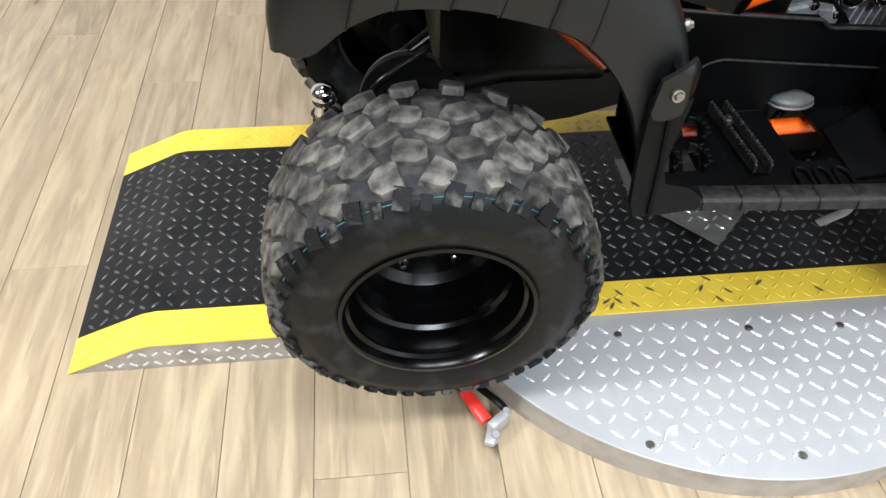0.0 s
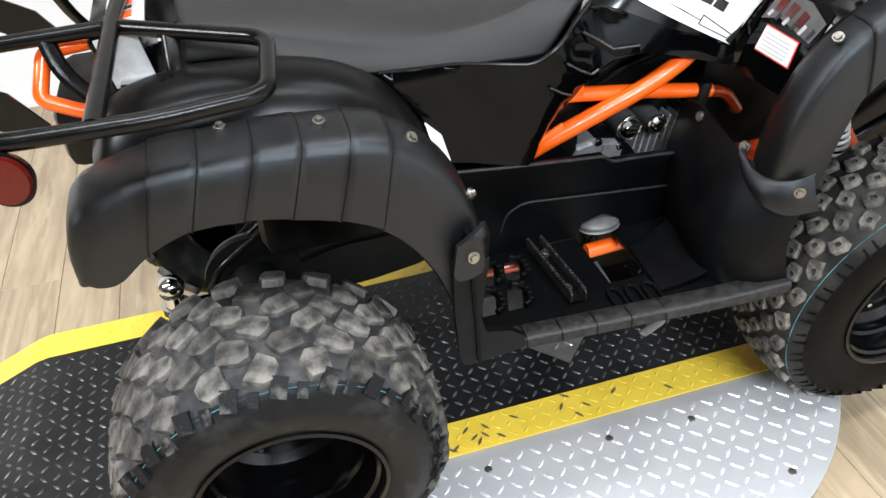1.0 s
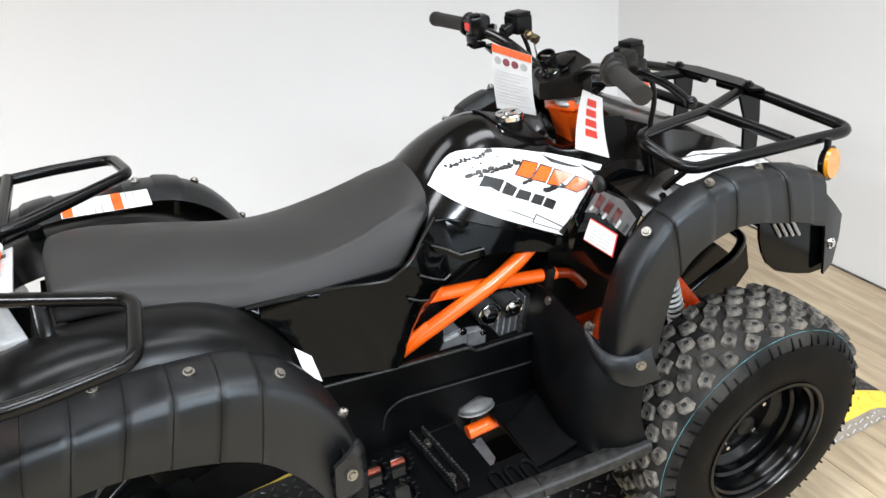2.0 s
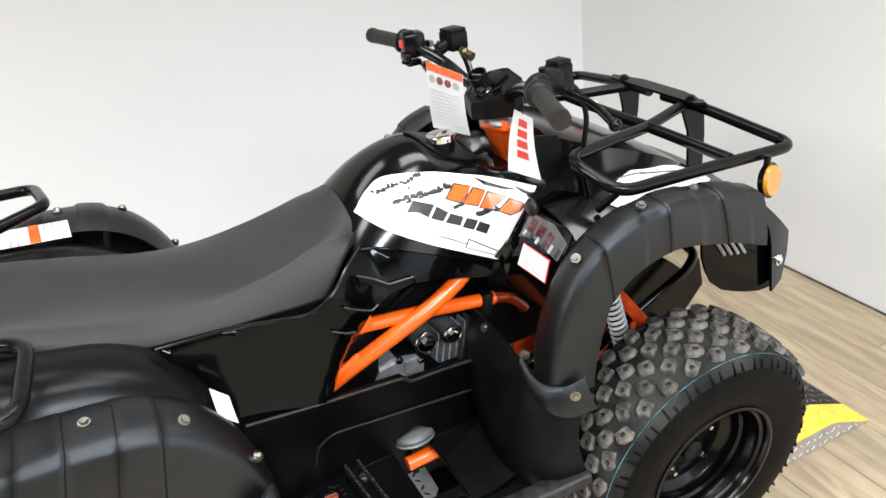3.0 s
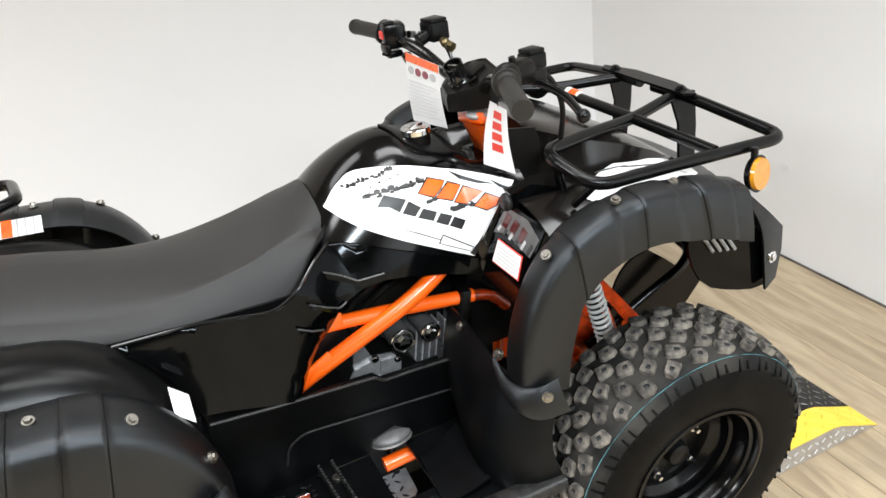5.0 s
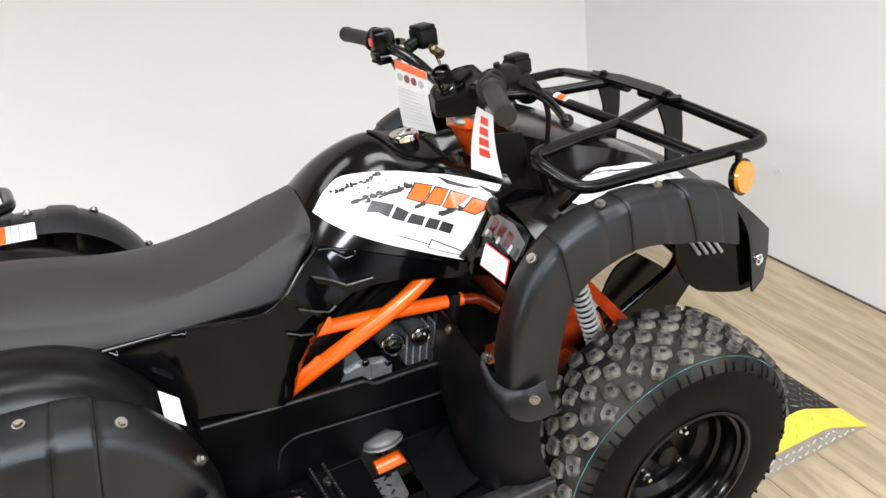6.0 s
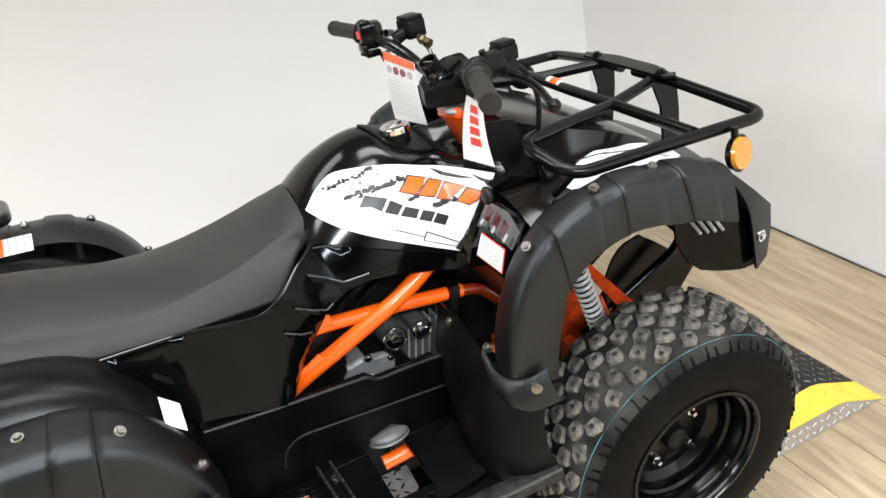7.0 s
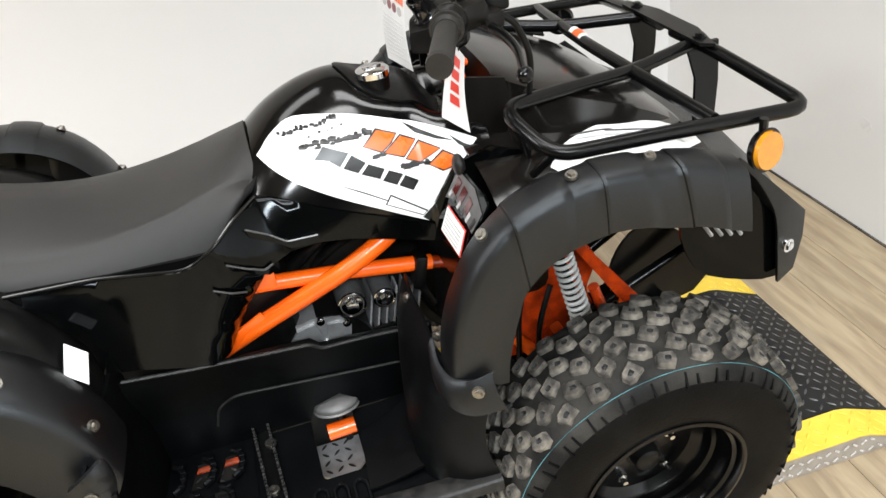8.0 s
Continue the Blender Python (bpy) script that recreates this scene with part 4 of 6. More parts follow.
add_cyl(bm, (0.767, -0.028, 0.8945), (0.767, -0.028, 0.8975), 0.0254, 0.0215, 40)
add_box(bm, (0.767, -0.028, 0.8985), (0.030, 0.010, 0.005), 0.0025, pose(0, 0, 0, 0, 0, 20))
part("fuel_cap", bm, M_CHROME, TANK, "chrome fuel cap")
bm = bmesh.new()
add_cyl(bm, (0.767, -0.028, 0.850), (0.767, -0.028, 0.886), 0.023, 0.0235, 32)
part("filler_neck", bm, M_ENGINE, TANK, "black filler neck")


def decal(name, outline, material, lift, label="", step=0.012):
    def build(bm):
        add_plate(bm, outline, lambda u, v, d: tank_point(u, v, lift - d), 0.0008, step)
    bm = bmesh.new()
    build(bm)
    part(name, bm, material, TANK, label, angle=60)


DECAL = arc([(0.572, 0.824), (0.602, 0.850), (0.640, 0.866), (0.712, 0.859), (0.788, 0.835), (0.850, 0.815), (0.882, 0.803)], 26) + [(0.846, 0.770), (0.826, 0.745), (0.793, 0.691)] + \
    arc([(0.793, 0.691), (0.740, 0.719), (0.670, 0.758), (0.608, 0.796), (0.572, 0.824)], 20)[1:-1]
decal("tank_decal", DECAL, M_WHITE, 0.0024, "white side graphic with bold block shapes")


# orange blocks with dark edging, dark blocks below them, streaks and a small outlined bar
def grown(pts, k):
    """The outline set k metres outwards from its middle."""
    cu, cv = sum(p[0] for p in pts) / len(pts), sum(p[1] for p in pts) / len(pts)
    out = []
    for u, v in pts:
        ln = math.hypot(u - cu, v - cv)
        out.append((cu + (u - cu) * (1 + k / ln), cv + (v - cv) * (1 + k / ln)))
    return out


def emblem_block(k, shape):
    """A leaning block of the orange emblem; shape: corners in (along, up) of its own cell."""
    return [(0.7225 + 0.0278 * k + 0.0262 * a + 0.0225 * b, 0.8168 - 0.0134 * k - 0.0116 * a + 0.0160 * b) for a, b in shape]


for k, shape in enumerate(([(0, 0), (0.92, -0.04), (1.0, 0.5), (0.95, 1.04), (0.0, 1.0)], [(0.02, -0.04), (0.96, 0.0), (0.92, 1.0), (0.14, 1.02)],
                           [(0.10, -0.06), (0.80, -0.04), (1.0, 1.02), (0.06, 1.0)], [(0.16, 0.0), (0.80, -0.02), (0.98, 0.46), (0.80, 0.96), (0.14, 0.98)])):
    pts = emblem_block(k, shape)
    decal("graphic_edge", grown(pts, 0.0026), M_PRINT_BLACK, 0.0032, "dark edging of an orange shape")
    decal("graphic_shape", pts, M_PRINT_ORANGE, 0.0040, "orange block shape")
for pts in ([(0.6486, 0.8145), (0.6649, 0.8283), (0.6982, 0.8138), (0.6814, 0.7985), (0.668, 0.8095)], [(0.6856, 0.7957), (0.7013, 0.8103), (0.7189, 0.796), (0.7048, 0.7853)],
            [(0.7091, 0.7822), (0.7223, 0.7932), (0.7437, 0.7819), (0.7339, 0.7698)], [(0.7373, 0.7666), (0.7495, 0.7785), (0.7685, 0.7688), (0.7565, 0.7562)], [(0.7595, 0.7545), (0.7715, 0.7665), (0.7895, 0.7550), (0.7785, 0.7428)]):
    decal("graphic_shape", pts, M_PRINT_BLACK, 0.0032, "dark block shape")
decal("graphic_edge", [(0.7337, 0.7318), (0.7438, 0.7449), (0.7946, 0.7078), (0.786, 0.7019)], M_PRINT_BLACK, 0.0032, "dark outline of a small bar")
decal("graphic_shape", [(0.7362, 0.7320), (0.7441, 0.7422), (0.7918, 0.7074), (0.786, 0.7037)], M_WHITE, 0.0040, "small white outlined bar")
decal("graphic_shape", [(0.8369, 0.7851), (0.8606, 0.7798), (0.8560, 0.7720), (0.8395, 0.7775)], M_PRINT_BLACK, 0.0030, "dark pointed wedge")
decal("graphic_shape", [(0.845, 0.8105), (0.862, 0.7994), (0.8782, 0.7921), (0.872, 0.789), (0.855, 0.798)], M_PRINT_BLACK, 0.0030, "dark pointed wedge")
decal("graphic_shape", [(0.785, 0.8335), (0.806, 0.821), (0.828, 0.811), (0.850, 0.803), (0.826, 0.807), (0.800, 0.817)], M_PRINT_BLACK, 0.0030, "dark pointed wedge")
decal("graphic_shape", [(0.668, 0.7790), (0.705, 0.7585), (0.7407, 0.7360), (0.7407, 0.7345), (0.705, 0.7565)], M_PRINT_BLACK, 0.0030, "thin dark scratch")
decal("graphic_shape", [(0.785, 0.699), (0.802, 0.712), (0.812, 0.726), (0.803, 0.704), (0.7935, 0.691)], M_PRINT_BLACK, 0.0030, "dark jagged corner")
rng = random.Random(11)
for (u0, v0), (u1, v1), count, size in (((0.6288, 0.8291), (0.7292, 0.8306), 22, 0.0072), ((0.606, 0.8455), (0.690, 0.8580), 20, 0.0050), ((0.7268, 0.7968), (0.7783, 0.8037), 11, 0.0050), ((0.7652, 0.7744), (0.8119, 0.7772), 11, 0.0075),
                                        ((0.645, 0.842), (0.705, 0.850), 5, 0.0025)):
    for k in range(count):
        f = (k + rng.uniform(0.1, 0.8)) / count
        u, v = u0 + (u1 - u0) * f, v0 + (v1 - v0) * f + rng.uniform(-0.4, 0.4) * size
        w, h = size * rng.uniform(0.6, 1.7), size * rng.uniform(0.4, 1.1)
        decal("graphic_streak", [(u, v), (u + w, v - h * 0.15), (u + w * 1.25, v + h * 0.7), (u + w * 0.6, v + h), (u + w * 0.1, v + h * 0.75)], M_PRINT_BLACK, 0.0030, "dark speckled streak")

# ---- seat
bm = bmesh.new()
rows = []
for x, zt, zc, wt, zb, wb in spline([(-0.035, 0.835, 0.815, 0.098, 0.785, 0.112), (-0.02, 0.850, 0.830, 0.108, 0.790, 0.124), (0.04, 0.848, 0.826, 0.115, 0.790, 0.140), (0.13, 0.836, 0.799, 0.117, 0.762, 0.146),
                                     (0.24, 0.805, 0.772, 0.118, 0.725, 0.149), (0.33, 0.786, 0.767, 0.116, 0.706, 0.150), (0.42, 0.784, 0.778, 0.110, 0.694, 0.147), (0.48, 0.800, 0.792, 0.102, 0.718, 0.140),
                                     (0.53, 0.825, 0.803, 0.098, 0.772, 0.126), (0.564, 0.843, 0.799, 0.092, 0.788, 0.098)], 48):
    half = [(0.0, zt), (wt * 0.35, zt - (zt - zc) * 0.10), (wt * 0.66, zt - (zt - zc) * 0.35), (wt * 0.88, zt - (zt - zc) * 0.68), (wt * 0.965, zc + 0.10 * (zt - zc) + 0.0006), (wt * 0.992, zc + 0.0004), (wt * 1.012, zc - 0.0030), (wt * 0.85 + wb * 0.15, zc * 0.88 + zb * 0.12), (wt * 0.32 + wb * 0.68, zc * 0.62 + zb * 0.38),
            (wb * 0.985, zb + 0.014), (wb, zb + 0.006), (wb * 0.985, zb), (wb * 0.9, zb - 0.004)]
    row = [(x, -y, z) for y, z in half[::-1]] + [(x, y, z) for y, z in half[1:]]
    rows.append(row)
vs = add_grid(bm, rows)
bm.faces.new(vs[0])
bm.faces.new(vs[-1][::-1])
part("seat", bm, M_SEAT, quad, "long black vinyl seat with a stitched crease", angle=70)
bm = bmesh.new()
add_plate(bm, [(-0.06, -0.118), (-0.06, 0.118), (0.20, 0.150), (0.50, 0.145), (0.56, 0.10), (0.56, -0.10), (0.50, -0.145), (0.20, -0.150)], lambda u, v, d: (u, v, 0.755 - d - 0.03 * max(0, min(1, (u - 0.1) / 0.3))), 0.05, 0.1)
part("seat_base", bm, M_STEEL_BLACK, quad, "black body deck under the seat")


# ---- footwells
def footwell_floor(bm):
    z = 0.372
    for outline in ([(0.445, -0.352), (0.543, -0.352), (0.543, -0.155), (0.445, -0.155)], [(0.543, -0.352), (0.612, -0.354), (0.612, -0.288), (0.543, -0.288)],
                    [(0.612, -0.354), (0.80, -0.372), (0.80, -0.155), (0.612, -0.155)]):
        add_plate(bm, outline, lambda u, v, d: (u, v, z - d + 0.10 * max(0, u - 0.66) ** 1.0), 0.006, 0.05)
    # the part behind the grip rails has four slanted drain slots
    us, ys = (0.285, 0.338, 0.362, 0.382, 0.408, 0.446), (-0.352, -0.297, -0.247, -0.228, -0.178, -0.150)
    for i in range(5):
        for k in range(5):
            if not (i in (1, 3) and k in (1, 3)):
                quad_uv = [(us[i], ys[k]), (us[i + 1], ys[k]), (us[i + 1], ys[k + 1]), (us[i], ys[k + 1])]
                add_plate(bm, [(u + (0.3 * (y + 0.235) if 0 < u - 0.30 < 0.13 else 0.0), y) for u, y in quad_uv], lambda u, v, d: (u, v, z - d), 0.006, 0.2)
    bmesh.ops.remove_doubles(bm, verts=bm.verts, dist=0.0006)


both("footwell_floor", footwell_floor, M_WELL, "black plastic footwell floor", smooth=False)


def foot_edge(bm):
    # a flat-topped bar with a bevelled outer face
    line = spline([(0.352, -0.3605, 0.385), (0.42, -0.3655, 0.385), (0.50, -0.3705, 0.385), (0.58, -0.3765, 0.386), (0.66, -0.384, 0.389), (0.72, -0.391, 0.394), (0.79, -0.399, 0.402)], 26)
    rows = [[(x, y + dy, z + dz) for dy, dz in ((0.018, -0.014), (0.0175, -0.002), (0.014, 0.0), (-0.012, 0.0), (-0.0155, -0.0015), (-0.0175, -0.005), (-0.019, -0.018), (-0.012, -0.022))] for x, y, z in line]
    vs = add_grid(bm, rows)
    bm.faces.new(vs[0])
    bm.faces.new(vs[-1][::-1])


both("footrest_edge", foot_edge, M_SCUFF_GLINT, "scuffed raised footrest edge")


def edge_groove(x, y):
    return lambda bm: add_tube(bm, [(x, y - 0.0190, 0.368), (x, y - 0.0180, 0.379), (x, y - 0.012, 0.3856), (x, y + 0.014, 0.3856)], 0.0016, seg=6, radius=0.004, n=2)


for x, y in ((0.362, -0.3612), (0.418, -0.3654), (0.474, -0.3688), (0.530, -0.3728), (0.586, -0.3770)):
    both("edge_groove", edge_groove(x, y), M_ENGINE)


def footwell_wall(bm):
    out = [(0.30, 0.372), (0.30, 0.578), (0.415, 0.563), (0.576, 0.543), (0.590, 0.527), (0.66, 0.520), (0.77, 0.505), (0.77, 0.372), (0.625, 0.372), (0.625, 0.392), (0.600, 0.412), (0.555, 0.400), (0.545, 0.372)]
    add_plate(bm, out, lambda u, v, d: (u, -0.152 - 0.035 * max(0.0, min(1.0, (v - 0.46) / 0.10)) * max(0.15, min(1.0, (0.75 - u) / 0.4)) + d, v), 0.006, 0.035)


both("footwell_wall", footwell_wall, M_WELL, "black plastic footwell side wall", angle=35)


# ridge and rim in a paler plastic that paints their highlights
both("wall_ridge", lambda bm: add_tube(bm, [(0.402, -0.154, 0.42), (0.412, -0.155, 0.456), (0.442, -0.157, 0.473), (0.60, -0.156, 0.456), (0.76, -0.155, 0.439)], 0.0022, seg=6, radius=0.02), M_SCUFF_GLINT, "moulded ridge on the footwell wall")
both("wall_rim", lambda bm: add_tube(bm, [(0.305, -0.188, 0.579), (0.415, -0.185, 0.564), (0.576, -0.176, 0.544), (0.590, -0.172, 0.528), (0.66, -0.166, 0.521), (0.765, -0.158, 0.506)], 0.003, seg=6, radius=0.02), M_SCUFF_GLINT, "rounded rim of the footwell wall")


def footwell_front(bm):
    # the shield behind the front wheel, bulging towards the foot
    top = spline([(0.744, -0.128, 0.596), (0.738, -0.168, 0.607), (0.737, -0.205, 0.606), (0.741, -0.250, 0.592), (0.741, -0.300, 0.580), (0.752, -0.345, 0.575), (0.778, -0.388, 0.570), (0.800, -0.402, 0.565)], 17)
    low = spline([(0.730, -0.128, 0.372), (0.722, -0.165, 0.372), (0.708, -0.205, 0.372), (0.694, -0.255, 0.372), (0.688, -0.310, 0.374), (0.700, -0.352, 0.378), (0.742, -0.392, 0.388), (0.790, -0.404, 0.400)], 17)
    rows = []
    for f in np.linspace(0, 1, 9):
        bulge = 0.020 * math.sin(math.pi * f)
        rows.append([tuple(a * (1 - f) + b * f + np.array([-bulge, 0, 0])) for a, b in zip(top, low)])
    skin(bm, rows, 0.005)


both("wheel_shield", footwell_front, M_SHIELD, "curved black plastic wheel shield", angle=60)


def footwell_ramp(bm):
    a, b, c, d = (np.array(q) for q in ((0.616, -0.215, 0.378), (0.606, -0.340, 0.380), (0.697, -0.335, 0.392), (0.703, -0.185, 0.394)))
    rows = []
    for f in np.linspace(0, 1, 8):
        sag = -0.004 * math.sin(math.pi * f)
        rows.append([tuple(a * (1 - f) + d * f + np.array([0, 0, sag])), tuple((a + b) / 2 * (1 - f) + (c + d) / 2 * f + np.array([0, 0, sag])), tuple(b * (1 - f) + c * f + np.array([0, 0, sag]))])
    skin(bm, rows, 0.004)


both("toe_board", footwell_ramp, M_SHIELD, "curved black plastic toe board", angle=60)


def front_lip(bm):
    top = spline([(0.740, -0.296, 0.587), (0.736, -0.335, 0.574), (0.744, -0.368, 0.572), (0.768, -0.390, 0.577), (0.797, -0.394, 0.585)], 18)
    low = spline([(0.736, -0.297, 0.577), (0.727, -0.340, 0.552), (0.735, -0.378, 0.534), (0.762, -0.402, 0.525), (0.809, -0.410, 0.527)], 18)
    skin(bm, [[tuple(a + np.array([0.004, 0.002, 0.0]))] + [tuple(a * (1 - f) + b * f + np.array([-0.004, -0.004, 0]) * math.sin(math.pi * f)) for f in (0, 0.15, 0.5, 0.85, 1)] + [tuple(b + np.array([0.008, 0.004, -0.001]))] for a, b in zip(top, low)], 0.004)


both("flare_bracket", front_lip, M_FLARE, "black plastic flare bracket", angle=60)


def rear_lip(bm):
    pts = arc([(0.256, 0.590), (0.278, 0.603), (0.296, 0.611), (0.305, 0.600), (0.305, 0.568), (0.296, 0.546), (0.276, 0.534), (0.256, 0.534), (0.250, 0.545)], 22)
    add_plate(bm, pts, lambda u, v, d: (u, -0.390 + d + 0.9 * max(0, u - 0.290) + 0.5 * max(0, v - 0.600), v), 0.008, 0.02)


both("rear_bracket", rear_lip, M_FLARE, "black plastic rear flare bracket", angle=50)
def post(bm):
    add_plate(bm, [(0.251, 0.560), (0.303, 0.560), (0.294, 0.500), (0.288, 0.455), (0.296, 0.425), (0.335, 0.412), (0.358, 0.392), (0.360, 0.370), (0.262, 0.368), (0.254, 0.392), (0.250, 0.470)],
              lambda u, v, d: (u, -0.385 + d + 0.10 * max(0.0, u - 0.30), v), 0.012, 0.02)


both("bracket_post", post, M_SHIELD, "flat black plastic post down to the footrest", angle=35)


def back_shield(bm):
    rows = []
    for z, x in ((0.372, 0.315), (0.44, 0.312), (0.52, 0.305), (0.60, 0.300)):
        rows.append([(x - 0.03 * f * (1 - (z - 0.37)), -0.155 - 0.235 * f, z) for f in np.linspace(0, 1, 8)])
    skin(bm, rows, 0.005)


both("rear_shield", back_shield, M_WELL, "black plastic splash shield behind the footwell", angle=60)
for c, n in (((0.277, -0.392, 0.571), (0.1, -1, 0.2)), ((0.774, -0.400, 0.562), (-0.4, -0.9, 0.1)), ((0.752, -0.29, 0.585), (-0.8, -0.5, 0.3)), ((0.733, -0.195, 0.594), (-0.8, -0.5, 0.2))):
    def bolt(bm, c=c, n=n):
        add_bolt(bm, c, n, 0.0074)
    both("bracket_bolt", bolt, M_BOLT, "zinc bolt")


# grip plates on the footrest
def peg_rail(dx):
    def build(bm):
        turn = pose(0, 0, 0, 0, 0, 4)
        add_box(bm, (0.455 + dx, -0.235, 0.384), (0.004, 0.165, 0.018), 0.001, turn)
        for k in range(20):
            off = turn @ Vector((0, -0.0765 + 0.00805 * k, 0))
            add_box(bm, (0.455 + dx + off.x, -0.235 + off.y, 0.3945), (0.004, 0.0042, 0.005), 0.0, turn)
    return build


for dx in (0.002, 0.026):
    both("grip_rail", peg_rail(dx), M_GRIP, "toothed dull steel grip rail", smooth=False)
both("rail_base", lambda bm: add_box(bm, (0.469, -0.235, 0.378), (0.026, 0.165, 0.003), 0.0, pose(0, 0, 0, 0, 0, 4)), M_STEEL_BLACK, "black steel rail base", smooth=False)
for by, bx in ((-0.185, 0.474), (-0.285, 0.468)):
    both("rail_bolt", lambda bm: add_bolt(bm, (bx, by, 0.380), (0, 0, 1), 0.008), M_BOLT, "zinc rail bolt")


def floor_rib(x, y):
    return lambda bm: add_tube(bm, [(x - 0.014, y + 0.028, 0.378), (x - 0.002, y + 0.02, 0.378), (x + 0.003, y, 0.378), (x - 0.002, y - 0.02, 0.378), (x - 0.014, y - 0.028, 0.378)], 0.005, seg=8, radius=0.02, flat=(0.005, 0.006))


for x, y in ((0.333, -0.203), (0.380, -0.203), (0.425, -0.203), (0.313, -0.272), (0.357, -0.272), (0.404, -0.272)):
    both("floor_rib", floor_rib(x, y), M_SHIELD, "raised tread rib")
    for k in range(4):
        both("rib_tooth", lambda bm: add_box(bm, (x + 0.003 - 0.0016 * (k - 1.5) ** 2, y - 0.020 + 0.0135 * k, 0.3835), (0.009, 0.006, 0.006), 0.001), M_SHIELD, "small rib tooth", smooth=False)
for x, y in ((0.535, -0.322), (0.565, -0.324), (0.595, -0.326)):
    both("floor_rib", lambda bm: add_tube(bm, [(x - 0.010, y - 0.03, 0.376), (x - 0.010, y + 0.006, 0.377), (x, y + 0.018, 0.377), (x + 0.010, y + 0.006, 0.377), (x + 0.010, y - 0.03, 0.376)], 0.003, seg=6, radius=0.01), M_SHIELD, "arched tread rib")

# brake pedal and the frame rail behind it
bm = bmesh.new()
add_ball(bm, (0.590, -0.150, 0.390), 0.037, (1, 0.62, 0.30), 24)
add_ball(bm, (0.590, -0.150, 0.384), 0.039, (1, 0.64, 0.14), 24)
part("pedal_pad", bm, M_PEDAL, quad, "grey metal brake pedal pad")
bm = bmesh.new()
add_tube(bm, [(0.590, -0.150, 0.378), (0.592, -0.12, 0.33), (0.60, -0.10, 0.25)], 0.007)
part("pedal_arm", bm, M_STEEL_BLACK, quad, "black pedal arm")
bm = bmesh.new()
add_box(bm, (0.60, -0.095, 0.36), (0.24, 0.008, 0.24), 0.002)
part("pedal_backing", bm, M_ENGINE, quad, "black plate behind the pedal")
# the tube under the floor has its shade in the colour
both("lower_frame_rail", lambda bm: add_tube(bm, [(0.34, -0.128, 0.322), (0.446, -0.140, 0.330)], 0.012), M_ORANGE_SHADED, "orange lower frame tube")
both("lower_frame_rail", lambda bm: add_tube(bm, [(0.566, -0.155, 0.337), (0.72, -0.155, 0.345), (0.82, -0.13, 0.38)], 0.014), M_ORANGE, "orange lower frame tube")
bm = bmesh.new()
add_tube(bm, [(0.612, -0.345, 0.365), (0.606, -0.362, 0.335), (0.586, -0.338, 0.288)], 0.005, flat=(0.008, 0.003))
part("cable_hook", bm, M_PEDAL, quad, "pale metal hook under the footrest")
bm = bmesh.new()
add_plate(bm, [(0.400, -0.058), (0.525, -0.200), (0.680, -0.040), (0.680, 0.06), (0.40, 0.06)], lambda u, v, d: (u, v, 0.114 - d), 0.004, 0.05)
part("guard_plate", bm, M_SKID, quad, "dark treadplate skid plate under the engine", smooth=False)
bm = bmesh.new()
lug_mesh(bm, lug_places(0.41, 0.66, -0.19, -0.05, 0.024, lambda x: 0.114, lambda x, y: y > -0.19 + (abs(x - 0.525) * (1.08 if x < 0.525 else 1.0)) + 0.012), 0.021, 0.006, 0.0022)
part("guard_tread", bm, M_SKID_LUG, quad, "diamond tread of the skid plate", smooth=False)

bm = bmesh.new()
add_plate(bm, [(0.06, 0.215), (0.10, 0.198), (0.21, 0.203), (0.30, 0.216), (0.39, 0.242), (0.78, 0.250), (0.78, 0.312), (0.06, 0.312)], lambda u, v, d: (u, 0.07 + d, v), 0.03)
add_box(bm, (0.60, -0.01, 0.20), (0.20, 0.24, 0.010), 0.003)
part("belly_pan", bm, M_ENGINE, quad, "black pan under the engine")

bm = bmesh.new()
add_plate(bm, [(0.532, -0.102), (0.531, -0.150), (0.540, -0.178), (0.560, -0.190), (0.596, -0.188), (0.614, -0.168), (0.618, -0.102)], lambda u, v, d: (u, v, 0.262 - d), 0.004, 0.05)
part("step_pad", bm, M_ALLOY, quad, "grey treadplate pad below the pedal", smooth=False)
bm = bmesh.new()
lug_mesh(bm, lug_places(0.540, 0.610, -0.180, -0.105, 0.020, lambda x: 0.262), 0.017, 0.006, 0.002)
part("pad_tread", bm, M_GRIP, quad, "diamond tread of the pad", smooth=False)

# ---- frame and engine
both("frame_brace", lambda bm: add_tube(bm, [(0.424, -0.117, 0.526), (0.508, -0.128, 0.569), (0.655, -0.142, 0.636), (0.722, -0.136, 0.668), (0.765, -0.118, 0.688)], 0.0145), M_ORANGE, "orange diagonal frame tube")
both("frame_rail", lambda bm: add_tube(bm, [(0.50, -0.122, 0.640), (0.54, -0.123, 0.637), (0.66, -0.121, 0.620), (0.792, -0.124, 0.599)], 0.0125), M_ORANGE, "orange frame rail")
# same rail past the clamp, shadow painted in by a darker orange
both("frame_rail", lambda bm: add_tube(bm, [(0.790, -0.124, 0.599), (0.826, -0.122, 0.588), (0.862, -0.112, 0.545)], 0.0105), M_ORANGE_SHADED, "orange front end of the frame rail, coloured as in shade")
both("rail_clamp", lambda bm: add_box(bm, (0.770, -0.125, 0.592), (0.020, 0.034, 0.060), 0.005, pose(0, 0, 0, 0, 12, 0)), M_ENGINE, "black bracket round the rail")
both("frame_gusset", lambda bm: add_box(bm, (0.488, -0.135, 0.570), (0.075, 0.006, 0.022), 0.002, pose(0, 0, 0, 0, -28, 0)), M_ORANGE, "orange welded gusset")
